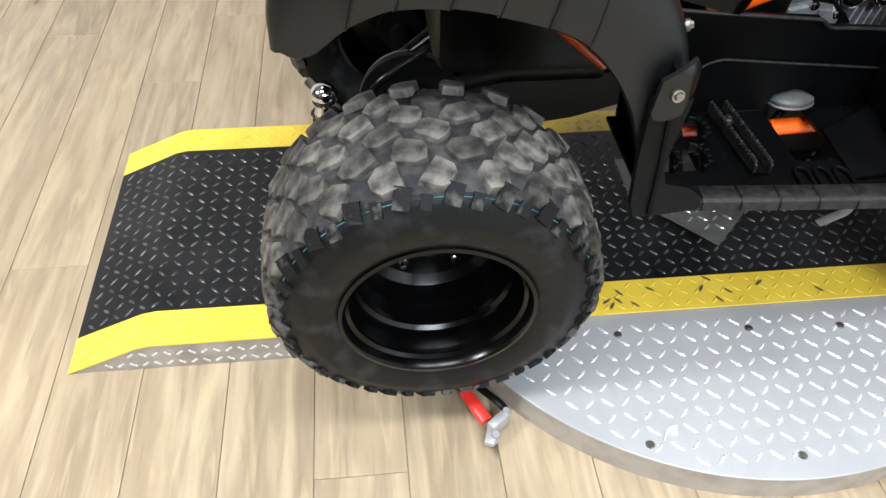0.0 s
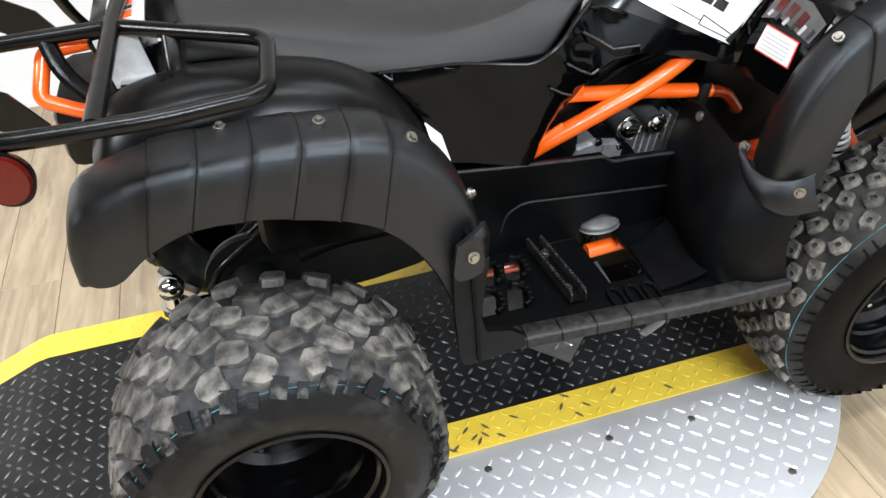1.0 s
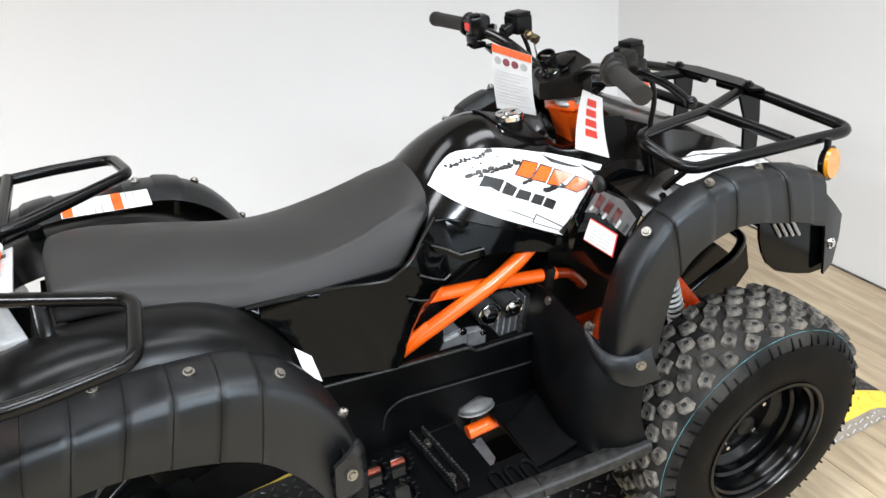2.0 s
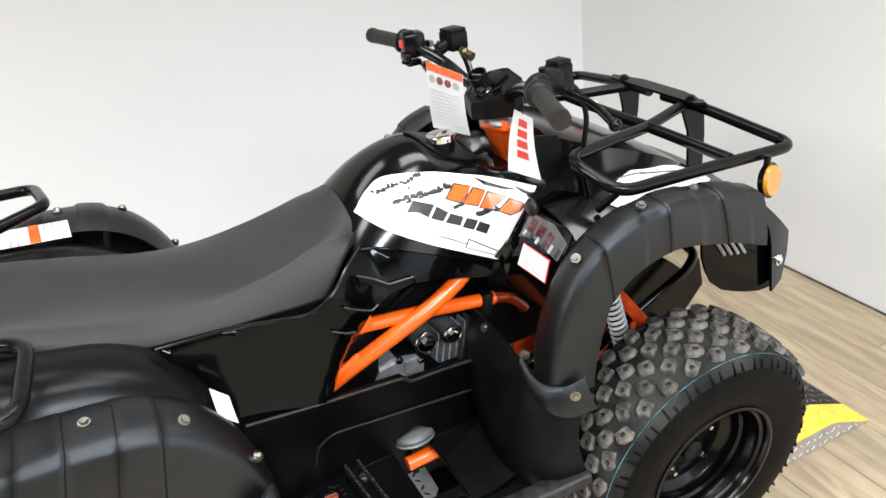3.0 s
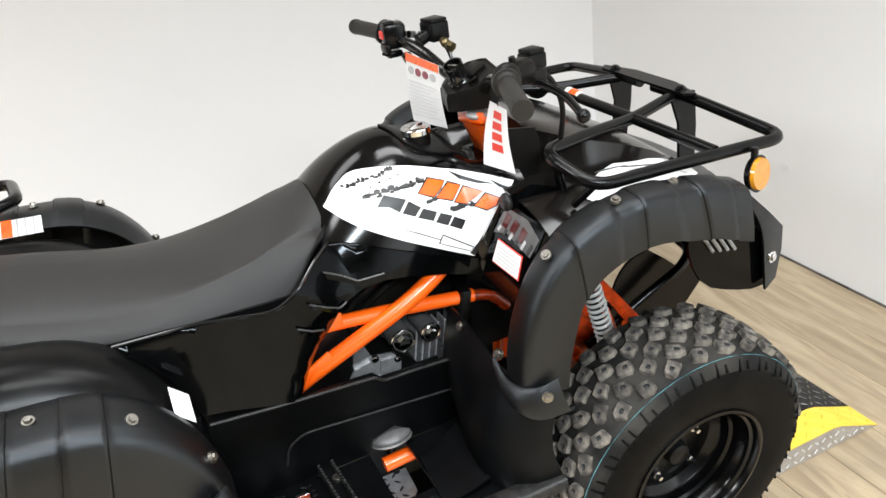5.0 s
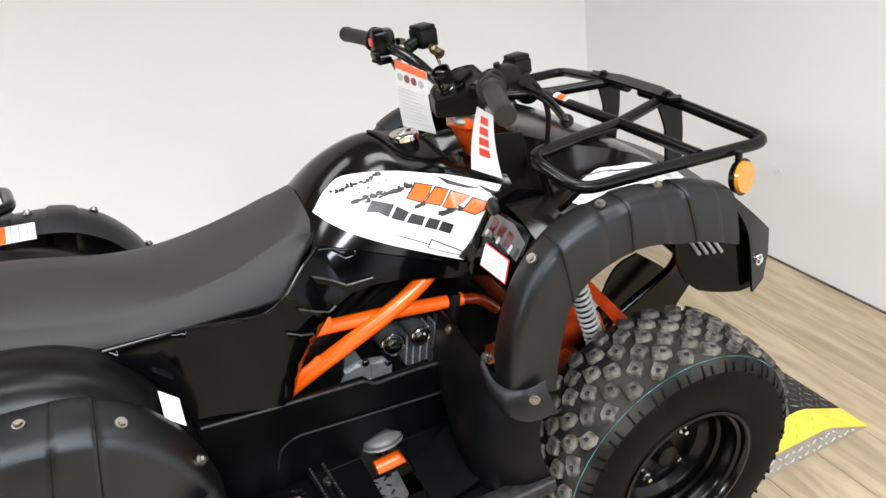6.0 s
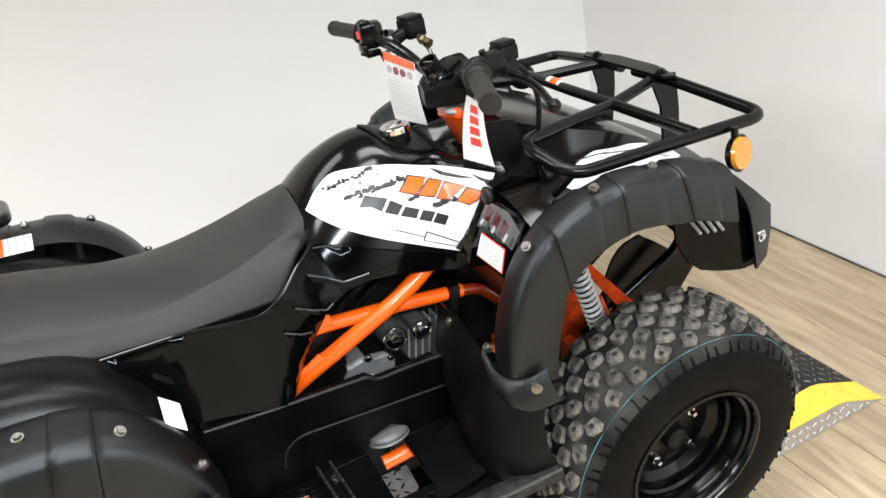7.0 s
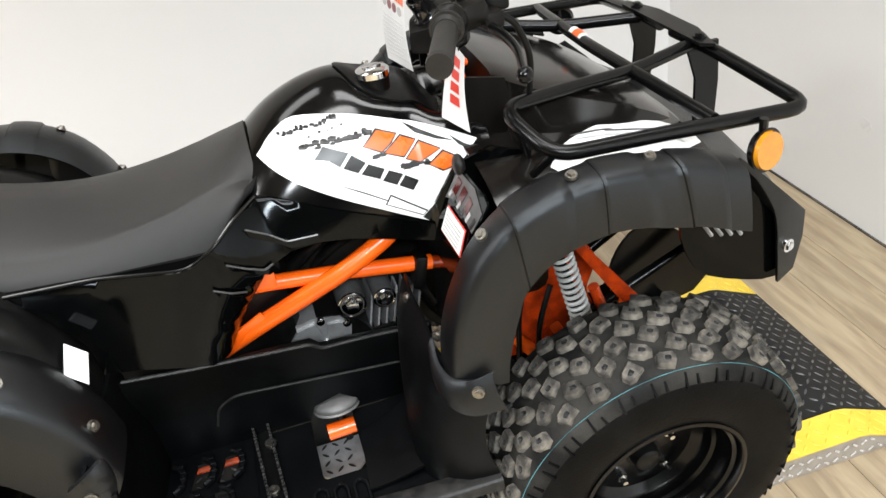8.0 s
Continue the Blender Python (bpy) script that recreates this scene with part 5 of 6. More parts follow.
both("frame_tab", lambda bm: add_box(bm, (0.537, -0.132, 0.648), (0.03, 0.006, 0.035), 0.002), M_ORANGE, "orange welded tab")
bm = bmesh.new()
add_box(bm, (0.62, 0, 0.40), (0.30, 0.18, 0.11), 0.03)
add_cyl(bm, (0.60, -0.10, 0.45), (0.60, 0.10, 0.45), 0.085, seg=32)
ENGINE = part("crankcase", bm, M_ENGINE, quad, "black engine crankcase")
for k in range(7):
    bm = bmesh.new()
    add_box(bm, (0.684 + 0.0140 * k, 0.0, 0.494), (0.0036, 0.164, 0.096), 0.001, pose(0, 0, 0, 0, 12, 0))
    part("cooling_fin", bm, M_FIN, ENGINE, "aluminium cooling fin", smooth=False)
bm = bmesh.new()
add_box(bm, (0.735, 0, 0.52), (0.07, 0.10, 0.08), 0.01)
part("cylinder", bm, M_ENGINE, ENGINE, "black engine cylinder")
bm = bmesh.new()
add_plate(bm, [(0.508, 0.500), (0.544, 0.528), (0.587, 0.536), (0.632, 0.527), (0.648, 0.505), (0.644, 0.482), (0.610, 0.462), (0.540, 0.462)], lambda u, v, d: (u, -0.102 + d, v), 0.05)
add_plate(bm, [(0.545, 0.505), (0.560, 0.521), (0.590, 0.527), (0.598, 0.505), (0.585, 0.490), (0.550, 0.492)], lambda u, v, d: (u, -0.108 + d, v), 0.01)
add_plate(bm, [(0.606, 0.500), (0.610, 0.520), (0.632, 0.518), (0.638, 0.500), (0.625, 0.486)], lambda u, v, d: (u, -0.107 + d, v), 0.01)
part("side_casting", bm, M_CAST, ENGINE, "grey cast engine cover", smooth=False)
for bx, bz in ((0.528, 0.507), (0.602, 0.482), (0.600, 0.528), (0.641, 0.512)):
    bm = bmesh.new()
    add_bolt(bm, (bx, -0.104, bz), (0, -1, 0), 0.006)
    part("cover_bolt", bm, M_CHROME, ENGINE, "small bright bolt")
for c, r in (((0.656, -0.094, 0.545), 0.024), ((0.710, -0.094, 0.542), 0.019)):
    bm = bmesh.new()
    add_cyl(bm, (c[0], -0.04, c[2]), (c[0], c[1] - 0.012, c[2]), r, r * 0.94, 24)
    add_cyl(bm, (c[0], c[1] - 0.012, c[2]), (c[0], c[1] - 0.014, c[2]), r * 0.7, r * 0.66, 24)
    part("cover_ring", bm, M_PEDAL, ENGINE, "black round engine cap")
    bm = bmesh.new()
    ring = [(c[0] + r * 0.9 * math.cos(a), c[1] - 0.0125, c[2] + r * 0.9 * math.sin(a)) for a in np.linspace(0, 2 * math.pi, 29)[:-1]]
    add_tube(bm, ring, 0.0022, seg=8, radius=0.001, n=1, closed=True)
    part("cap_rim", bm, M_CHROME, ENGINE, "bright rim of the engine cap")
    bm = bmesh.new()
    add_cyl(bm, (c[0], c[1] - 0.013, c[2]), (c[0], c[1] - 0.022, c[2]), r * 0.5, r * 0.45, 6)
    add_cyl(bm, (c[0], c[1] - 0.0135, c[2]), (c[0], c[1] - 0.015, c[2]), r * 0.75, r * 0.72, 24)
    part("cap_bolt", bm, M_CHROME, ENGINE, "bright hexagon bolt")
for pts, r in (([(0.56, -0.06, 0.60), (0.62, -0.08, 0.66), (0.70, -0.07, 0.69)], 0.012), ([(0.60, -0.03, 0.58), (0.66, -0.06, 0.64), (0.76, -0.05, 0.66)], 0.008),
               ([(0.70, -0.09, 0.60), (0.76, -0.10, 0.58), (0.79, -0.10, 0.50)], 0.007)):
    bm = bmesh.new()
    add_tube(bm, pts, r)
    part("hose", bm, M_ENGINE, quad, "black rubber hose")
for nm, c, size, tx in (("airbox", (0.29, 0, 0.575), (0.56, 0.22, 0.30), "dark plastic airbox under the seat"), ("front_inner_body", (0.90, 0, 0.60), (0.22, 0.20, 0.30), "dark inner bodywork at the front"),
                        ("carburettor_box", (0.66, 0.03, 0.62), (0.30, 0.14, 0.14), "dark intake box")):
    bm = bmesh.new()
    add_box(bm, c, size, 0.03)
    part(nm, bm, M_ENGINE, quad, tx)
bm = bmesh.new()
add_cyl(bm, (RX, -0.30, RZ), (RX, 0.30, RZ), 0.022, seg=20)
add_cyl(bm, (RX, -0.27, RZ), (RX, -0.22, RZ), 0.042, seg=24)
add_tube(bm, [(0.34, 0.08, 0.33), (0.15, 0.08, 0.33), (RX, 0.07, RZ)], 0.03)
add_cyl(bm, (RX, 0.03, RZ), (RX, 0.045, RZ), 0.09, seg=36)
add_cyl(bm, (RX, -0.07, RZ), (RX, 0.01, RZ), 0.048, 0.052, seg=28)
part("rear_axle", bm, M_ENGINE, quad, "black rear axle and swing arm")
bm = bmesh.new()
add_tube(bm, [(0.18, 0.0, 0.62), (0.06, 0.0, 0.40)], 0.022)
part("rear_shock", bm, M_ENGINE, quad, "black rear shock absorber")
bm = bmesh.new()
a, b = Vector((0.165, 0.0, 0.590)), Vector((0.075, 0.0, 0.425))
d = (b - a).normalized()
side = Vector((0, 1, 0))
up = d.cross(side)
add_tube(bm, [a + (b - a) * (k / 120) + (side * math.cos(2 * math.pi * 9 * k / 120) + up * math.sin(2 * math.pi * 9 * k / 120)) * 0.034 for k in range(121)], 0.0055, seg=6, radius=0.0001, n=1)
part("shock_spring", bm, M_STEEL_BLACK, quad, "black rear coil spring")
bm = bmesh.new()
add_grid(bm, lathe([(0.052, 0.030), (0.052, 0.086), (0.057, 0.086), (0.057, 0.030)], 40), close_rows=True, close_cols=True)
bmesh.ops.translate(bm, vec=(RX, 0, RZ), verts=bm.verts)
part("brake_disc", bm, M_PEDAL, quad, "grey steel rear brake disc")
for k in range(3):
    bm = bmesh.new()
    add_tube(bm, [(-0.10, 0.02 + 0.022 * k, 0.30), (-0.075, 0.02 + 0.022 * k, 0.345), (-0.03, 0.03 + 0.02 * k, 0.37), (0.06, 0.05, 0.42 + 0.02 * k)], 0.007, radius=0.03)
    part("hose", bm, M_STEEL_BLACK, quad, "glossy black hose over the axle")

both("rear_frame_tube", lambda bm: add_tube(bm, [(0.14, -0.145, 0.58), (0.213, -0.150, 0.517), (0.268, -0.150, 0.470)], 0.0125), M_ORANGE, "orange rear frame tube")
bm = bmesh.new()
add_cyl(bm, (0.30, 0.13, 0.33), (0.05, 0.13, 0.34), 0.055, 0.055, 28)
add_cyl(bm, (0.05, 0.13, 0.34), (0.02, 0.13, 0.342), 0.055, 0.03, 28)
part("muffler", bm, M_STEEL_BLACK, quad, "black exhaust muffler")
bm = bmesh.new()
add_plate(bm, [(0.12, 0.02), (0.20, 0.02), (0.20, -0.012), (0.13, -0.012)], lambda u, v, d: (u, 0.13 - 0.057 * math.cos(v / 0.055) + d, 0.335 + 0.057 * math.sin(v / 0.055)), 0.001, 0.01)
part("heat_plate", bm, M_ALLOY, quad, "bright plate on the muffler")

# hitch
bm = bmesh.new()
add_ball(bm, (-0.172, 0.06, 0.296), 0.0255, (1, 1, 0.96), 28)
add_cyl(bm, (-0.172, 0.06, 0.280), (-0.172, 0.06, 0.256), 0.014, 0.021, 20)
add_cyl(bm, (-0.172, 0.06, 0.258), (-0.172, 0.06, 0.243), 0.027, seg=20)
part("tow_ball", bm, M_CHROME, quad, "chrome tow ball")
bm = bmesh.new()
add_box(bm, (-0.10, 0.06, 0.236), (0.18, 0.06, 0.012), 0.003)
add_cyl(bm, (-0.05, 0.02, 0.262), (-0.05, 0.10, 0.262), 0.04, seg=24)
part("tow_hitch", bm, M_STEEL_BLACK, quad, "black steel tow hitch")

# front suspension
def shock(bm):
    a, b = Vector((0.955, -0.205, 0.68)), Vector((1.016, -0.230, 0.41))
    add_cyl(bm, a, b, 0.010, seg=14)


both("shock_absorber", shock, M_ENGINE, "black shock body")


def spring(bm):
    a, b = Vector((0.962, -0.210, 0.680)), Vector((1.012, -0.224, 0.445))
    d = (b - a).normalized()
    side = d.cross(Vector((0, 1, 0))).normalized()
    up = d.cross(side)
    turns, n = 20, 320
    pts = [a + (b - a) * (k / n) + (side * math.cos(2 * math.pi * turns * k / n) + up * math.sin(2 * math.pi * turns * k / n)) * 0.0155 for k in range(n + 1)]
    add_tube(bm, pts, 0.0034, seg=6, radius=0.0001, n=1)


both("shock_spring", spring, M_SPRING, "grey coil spring")


for pts, r in (([(0.935, -0.09, 0.36), (1.00, -0.24, 0.34)], 0.012), ([(1.15, -0.09, 0.38), (1.07, -0.24, 0.36)], 0.012), ([(0.93, -0.09, 0.28), (1.01, -0.24, 0.27)], 0.012), ([(1.15, -0.09, 0.28), (1.06, -0.24, 0.27)], 0.012)):
    both("suspension_arm", lambda bm: add_tube(bm, pts, r), M_ORANGE, "orange front suspension arm")
# tower, ribs and pivot: shade inside the wheel arch is in the darker orange
both("shock_tower", lambda bm: add_plate(bm, [(0.925, 0.300), (0.930, 0.400), (0.962, 0.470), (1.010, 0.545), (1.075, 0.530), (1.110, 0.470), (1.085, 0.408), (1.110, 0.340), (1.06, 0.290)], lambda u, v, d: (u, -0.060 + d, v), 0.008, 0.05), M_ORANGE_SHADED, "orange shock tower plate", smooth=False)
both("tower_rib", lambda bm: add_plate(bm, [(1.035, 0.552), (1.060, 0.545), (1.176, 0.386), (1.160, 0.366), (1.118, 0.420)], lambda u, v, d: (u, -0.118 + d, v), 0.010, 0.04), M_ORANGE_SHADED, "orange welded channel", smooth=False)
both("tower_rib", lambda bm: add_cyl(bm, (1.070, -0.125, 0.460), (1.098, -0.125, 0.372), 0.010, seg=14), M_ORANGE_SHADED, "orange welded strut")
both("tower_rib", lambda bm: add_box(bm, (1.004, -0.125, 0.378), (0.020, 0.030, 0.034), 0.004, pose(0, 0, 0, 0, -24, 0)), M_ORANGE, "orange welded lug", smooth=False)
both("arm_pivot", lambda bm: add_cyl(bm, (1.138, -0.150, 0.412), (1.165, -0.13, 0.388), 0.012, seg=16), M_ORANGE_SHADED, "orange pivot tube")
for pts in ([(0.985, -0.14, 0.50), (0.958, -0.15, 0.44), (0.945, -0.16, 0.36)], [(0.965, -0.10, 0.52), (0.935, -0.11, 0.44), (0.925, -0.12, 0.34)]):
    both("brake_hose", lambda bm: add_tube(bm, pts, 0.005), M_ENGINE, "black brake hose")

# ---- front body
def cowl_z(x, y):
    t = float(np.interp(x, [0.86, 0.95, 1.05, 1.15, 1.24], [0.800, 0.812, 0.808, 0.788, 0.750]))
    return t - 0.9 * max(0.0, abs(y) - 0.22) ** 1.5 - 0.015 * (abs(y) / 0.25) ** 2


bm = bmesh.new()
skin(bm, [[(x, y, cowl_z(x, y)) for y in np.linspace(-0.318, 0.318, 37)] for x in np.linspace(0.86, 1.20, 20)], 0.004)
part("front_cowl", bm, M_COWL, quad, "glossy black front cowl", angle=60)


def cowl_print(name, outline, lift, material, label):
    both(name, lambda bm: add_plate(bm, outline, lambda u, v, d: (u, v, cowl_z(u, v) + lift - d), 0.001, 0.02), material, label, angle=60)


cowl_print("cowl_decal", arc([(0.948, -0.262), (0.985, -0.226), (1.05, -0.196), (1.125, -0.190), (1.192, -0.205)], 14) + arc([(1.192, -0.240), (1.10, -0.292), (1.03, -0.298), (0.965, -0.284)], 10), 0.003, M_WHITE, "white cowl graphic")
cowl_print("cowl_stripe", arc([(0.995, -0.222), (1.04, -0.227), (1.10, -0.232), (1.160, -0.248)], 8) + arc([(1.155, -0.244), (1.10, -0.226), (1.04, -0.222)], 6), 0.0042, M_PRINT_GREY, "grey stripe on the cowl graphic")
for u0, u1, v0 in ((1.00, 1.06, -0.2115), (1.05, 1.13, -0.217), (1.09, 1.165, -0.2285)):
    cowl_print("cowl_streak", [(u0, v0), (u0 + 0.02, v0 + 0.0026), (u1, v0 + 0.001), (u1 + 0.006, v0 - 0.003), (u0 + 0.025, v0 - 0.0012)], 0.0042, M_PEDAL, "dark thin streak on the cowl graphic")
bm = bmesh.new()
rows = []
for x, z, w in spline([(0.922, 0.884, 0.120), (0.95, 0.876, 0.150), (1.00, 0.858, 0.176), (1.08, 0.830, 0.188), (1.15, 0.796, 0.178), (1.215, 0.752, 0.150)], 24):
    rows.append([(x, -w - 0.03, z - 0.09), (x, -w - 0.006, z - 0.025), (x, -w, z - 0.006), (x, -w * 0.85, z)] + [(x, w * f, z + 0.004 * (1 - f * f)) for f in (-0.5, 0, 0.5)] + [(x, w * 0.85, z), (x, w, z - 0.006), (x, w + 0.006, z - 0.025), (x, w + 0.03, z - 0.09)])
vs = add_grid(bm, rows)
bm.faces.new(vs[0]).material_index = 1
bm.faces.new(vs[-1][::-1])
part("dash_cover", bm, [M_COWL, M_ENGINE], quad, "black plastic cover ahead of the handlebar", angle=35)
both("dash_side", lambda bm: add_plate(bm, [(0.876, 0.790), (0.872, 0.858), (0.886, 0.882), (0.935, 0.880), (0.950, 0.80)], lambda u, v, d: (u, -0.104 - 0.50 * (u - 0.868) - 0.25 * (0.88 - v) + d, v), 0.004, 0.03), M_DASH, "black plastic side of the dash cover", angle=40)


def shroud(bm):
    add_plate(bm, [(0.800, 0.735), (0.835, 0.790), (0.885, 0.812), (0.93, 0.80), (0.90, 0.72), (0.86, 0.66), (0.815, 0.655)], lambda u, v, d: (u, -0.185 - 0.35 * (u - 0.80) + 0.15 * (v - 0.73) + d, v), 0.005, 0.03)


both("side_shroud", shroud, M_GLOSS, "glossy black shroud behind the front fender", angle=50)


def rear_panel_at(u, v, lift):
    """The panel that faces the rider between tank and flare; u from the tank outwards, v upwards."""
    low = Vector((0.786 + 0.006 * u, -0.186 - 0.118 * u, 0.664))
    top = Vector((0.838 + 0.004 * u, -0.190 - 0.122 * u, 0.792))
    p = low * (1 - v) + top * v
    return p + Vector((-0.92, -0.05, 0.38)) * (lift + 0.004 * math.sin(math.pi * v))


def rear_panel_print(name, pts, lift, material, label):
    both(name, lambda bm: add_plate(bm, pts, lambda u, v, d: rear_panel_at(u, v, lift - d), 0.0008, 0.25), material, label, smooth=False)


both("rear_facing_panel", lambda bm: add_plate(bm, [(0, 0), (1, 0), (1, 0.95), (0.82, 1.0), (0, 1.0)], lambda u, v, d: rear_panel_at(u, v, -d), 0.004, 0.2), M_GLOSS, "glossy black panel between tank and flare", angle=50)
rear_panel_print("panel_decal", [(0.02, 0.62), (0.30, 0.70), (0.92, 0.60), (0.98, 0.84), (0.62, 0.97), (0.10, 0.96)], 0.0012, M_PEDAL, "grey printed graphic on the panel")
for pts in ([(0.16, 0.76), (0.27, 0.74), (0.31, 0.90), (0.18, 0.92)], [(0.35, 0.75), (0.47, 0.72), (0.52, 0.88), (0.38, 0.90)], [(0.56, 0.71), (0.68, 0.69), (0.72, 0.84), (0.60, 0.87)]):
    rear_panel_print("panel_mark", pts, 0.0022, M_RED_LENS, "dark red block shape")
for k in range(6):
    u = 0.08 + 0.15 * k
    rear_panel_print("panel_streak", [(u, 0.68 - 0.01 * k), (u + 0.05, 0.67 - 0.01 * k), (u + 0.09, 0.73), (u + 0.04, 0.75)], 0.0022, M_PRINT_BLACK if k % 2 else M_PRINT_GREY, "short slanted streak")
both("grommet", lambda bm: add_ball(bm, rear_panel_at(0.10, 1.02, 0.004), 0.016, (0.55, 1.0, 1.0), 20), M_SCUFF_GLINT, "round rubber grommet")
rear_panel_print("label_edge", [(0.19, 0.300), (0.85, 0.285), (0.80, 0.575), (0.19, 0.595)], 0.0030, M_PRINT_RED, "red label edge")
rear_panel_print("warning_label", [(0.205, 0.315), (0.83, 0.300), (0.785, 0.560), (0.205, 0.580)], 0.0042, M_PAPER, "white label with a red edge")
for k in range(5):
    rear_panel_print("label_line", [(0.26, 0.345 + 0.042 * k), (0.74, 0.335 + 0.042 * k), (0.74, 0.345 + 0.042 * k), (0.26, 0.355 + 0.042 * k)], 0.0050, M_PRINT_GREY, "grey print line")


def fascia(bm):
    pts = [(1.175, 0.700), (1.238, 0.716), (1.292, 0.645), (1.338, 0.59), (1.352, 0.490)] + arc([(1.345, 0.482), (1.27, 0.505), (1.20, 0.540), (1.165, 0.605), (1.158, 0.68)], 10)[1:]
    add_plate(bm, pts, lambda u, v, d: (u - 0.024, -0.285 + d, v + 0.017), 0.006, 0.03)


both("fascia_side", fascia, M_GLOSS, "dark front fascia side panel", angle=50)


def wing(bm):
    pts = arc([(1.232, 0.728), (1.262, 0.705), (1.290, 0.665), (1.312, 0.620), (1.322, 0.560), (1.330, 0.492)], 14) + [(1.362, 0.505), (1.374, 0.560), (1.372, 0.608), (1.282, 0.698), (1.245, 0.732)]
    add_plate(bm, pts, lambda u, v, d: (u - 0.026, -0.303 + 0.25 * max(0, u - 1.33) + d, v + 0.017), 0.006, 0.03)


both("fascia_wing", wing, M_FLARE, "black plastic front fascia wing", angle=50)
bm = bmesh.new()
rows = []
for y in np.linspace(-0.26, 0.26, 17):
    b = 0.05 * (1 - (y / 0.26) ** 2)
    rows.append([(1.305 + b, y, 0.512), (1.338 + b, y, 0.532), (1.342 + b, y, 0.617), (1.262 + b, y, 0.705), (1.20, y, 0.745)])
skin(bm, rows, 0.005)
part("front_fascia", bm, M_FLARE, quad, "black plastic front fascia", angle=35)


for k in range(4):
    x, z = 1.190 + 0.017 * k, 0.628 - 0.004 * k
    both("vent_slat", lambda bm: add_tube(bm, [(x - 0.024, -0.288, z + 0.029), (x - 0.002, -0.288, z - 0.005)], 0.0034, seg=6), M_ALLOY, "grey slanted vent slat")
both("fascia_bolt", lambda bm: add_bolt(bm, (1.316, -0.300, 0.574), (0.3, -1, 0), 0.010), M_CHROME, "bright fascia bolt")
bm = bmesh.new()
add_tube(bm, [(1.06, -0.07, 0.345), (1.204, -0.078, 0.418), (1.288, -0.087, 0.462), (1.330, -0.07, 0.484), (1.340, 0, 0.490), (1.330, 0.07, 0.484), (1.288, 0.087, 0.462), (1.204, 0.078, 0.418), (1.06, 0.07, 0.345)], 0.011, radius=0.03)
part("bumper_tube", bm, M_STEEL_BLACK, quad, "black tubular front bumper")
bm = bmesh.new()
rows = [[(x, y, z) for y in np.linspace(-0.08, 0.08, 9)] for x, z in ((0.95, 0.24), (1.10, 0.26), (1.19, 0.29), (1.25, 0.34))]
skin(bm, rows, 0.004)
part("skid_plate", bm, M_STEEL_BLACK, quad, "black front skid plate", angle=60)

bm = bmesh.new()
add_plate(bm, arc([(1.235, 0.508), (1.185, 0.496), (1.150, 0.454), (1.136, 0.396), (1.160, 0.330)], 12) + [(1.21, 0.298), (1.32, 0.321), (1.376, 0.382), (1.362, 0.452), (1.315, 0.439), (1.276, 0.475)], lambda u, v, d: (u, -0.05 + d, v), 0.006, 0.04)
part("inner_guard", bm, M_STEEL_BLACK, quad, "rounded black guard plate inside the front end", angle=50)

# ---- racks
def front_rack_side(bm):
    add_tube(bm, [(1.272, -0.02, 0.845), (1.278, -0.12, 0.843), (1.306, -0.318, 0.814), (1.10, -0.312, 0.824), (0.935, -0.305, 0.828), (0.900, -0.215, 0.868), (1.00, -0.178, 0.858), (1.137, -0.131, 0.841), (1.268, -0.085, 0.843)], 0.0105, radius=0.035)


both("front_rack_loop", front_rack_side, M_STEEL_BLACK, "black tubular front rack loop")
bm = bmesh.new()
add_tube(bm, [(1.165, -0.308, 0.824), (1.137, -0.131, 0.843), (1.130, 0, 0.846), (1.137, 0.131, 0.843), (1.165, 0.308, 0.824)], 0.010, radius=0.03)
part("front_rack_bar", bm, M_STEEL_BLACK, quad, "black tubular front rack crossbar")
bm = bmesh.new()
add_tube(bm, [(1.133, 0.02, 0.8465), (1.136, 0.07, 0.846)], 0.0108)
part("rack_sticker", bm, M_PAPER, quad, "white and orange sticker round the crossbar")
bm = bmesh.new()
add_tube(bm, [(1.1338, 0.030, 0.8464), (1.1352, 0.055, 0.8462)], 0.0112)
part("sticker_print", bm, M_PRINT_ORANGE, quad, "orange print on the sticker")
bm = bmesh.new()
add_plate(bm, [(1.255, -0.125), (1.255, 0.125), (1.272, 0.14), (1.292, 0.06), (1.292, -0.06), (1.272, -0.14)], lambda u, v, d: (u, v, 0.858 - d), 0.005, 0.06)
part("rack_plate", bm, M_STEEL_BLACK, quad, "black steel rack plate", smooth=False)
for yy in (-0.10, 0.10):
    bm = bmesh.new()
    add_bolt(bm, (1.270, yy, 0.858), (0, 0, 1), 0.009)
    part("rack_bolt", bm, M_STEEL_BLACK, quad)


for pts, fl in (([(0.915, -0.225, 0.862), (0.93, -0.220, 0.80)], (0.014, 0.006)),
                ([(0.935, -0.300, 0.826), (0.92, -0.27, 0.79)], (0.006, 0.006))):
    both("rack_leg", lambda bm: add_tube(bm, pts, 0.008, flat=fl, radius=0.03), M_STEEL_BLACK, "black steel rack support")


def rack_plate_leg(bm):
    add_plate(bm, [(1.250, 0.846), (1.306, 0.846), (1.306, 0.78), (1.294, 0.66), (1.288, 0.56), (1.258, 0.56), (1.262, 0.68), (1.266, 0.79)], lambda u, v, d: (u, -0.098 - 0.08 * (0.846 - v) + d, v), 0.007, 0.03)


both("rack_leg", rack_plate_leg, M_STEEL_BLACK, "broad black steel rack support", angle=35)


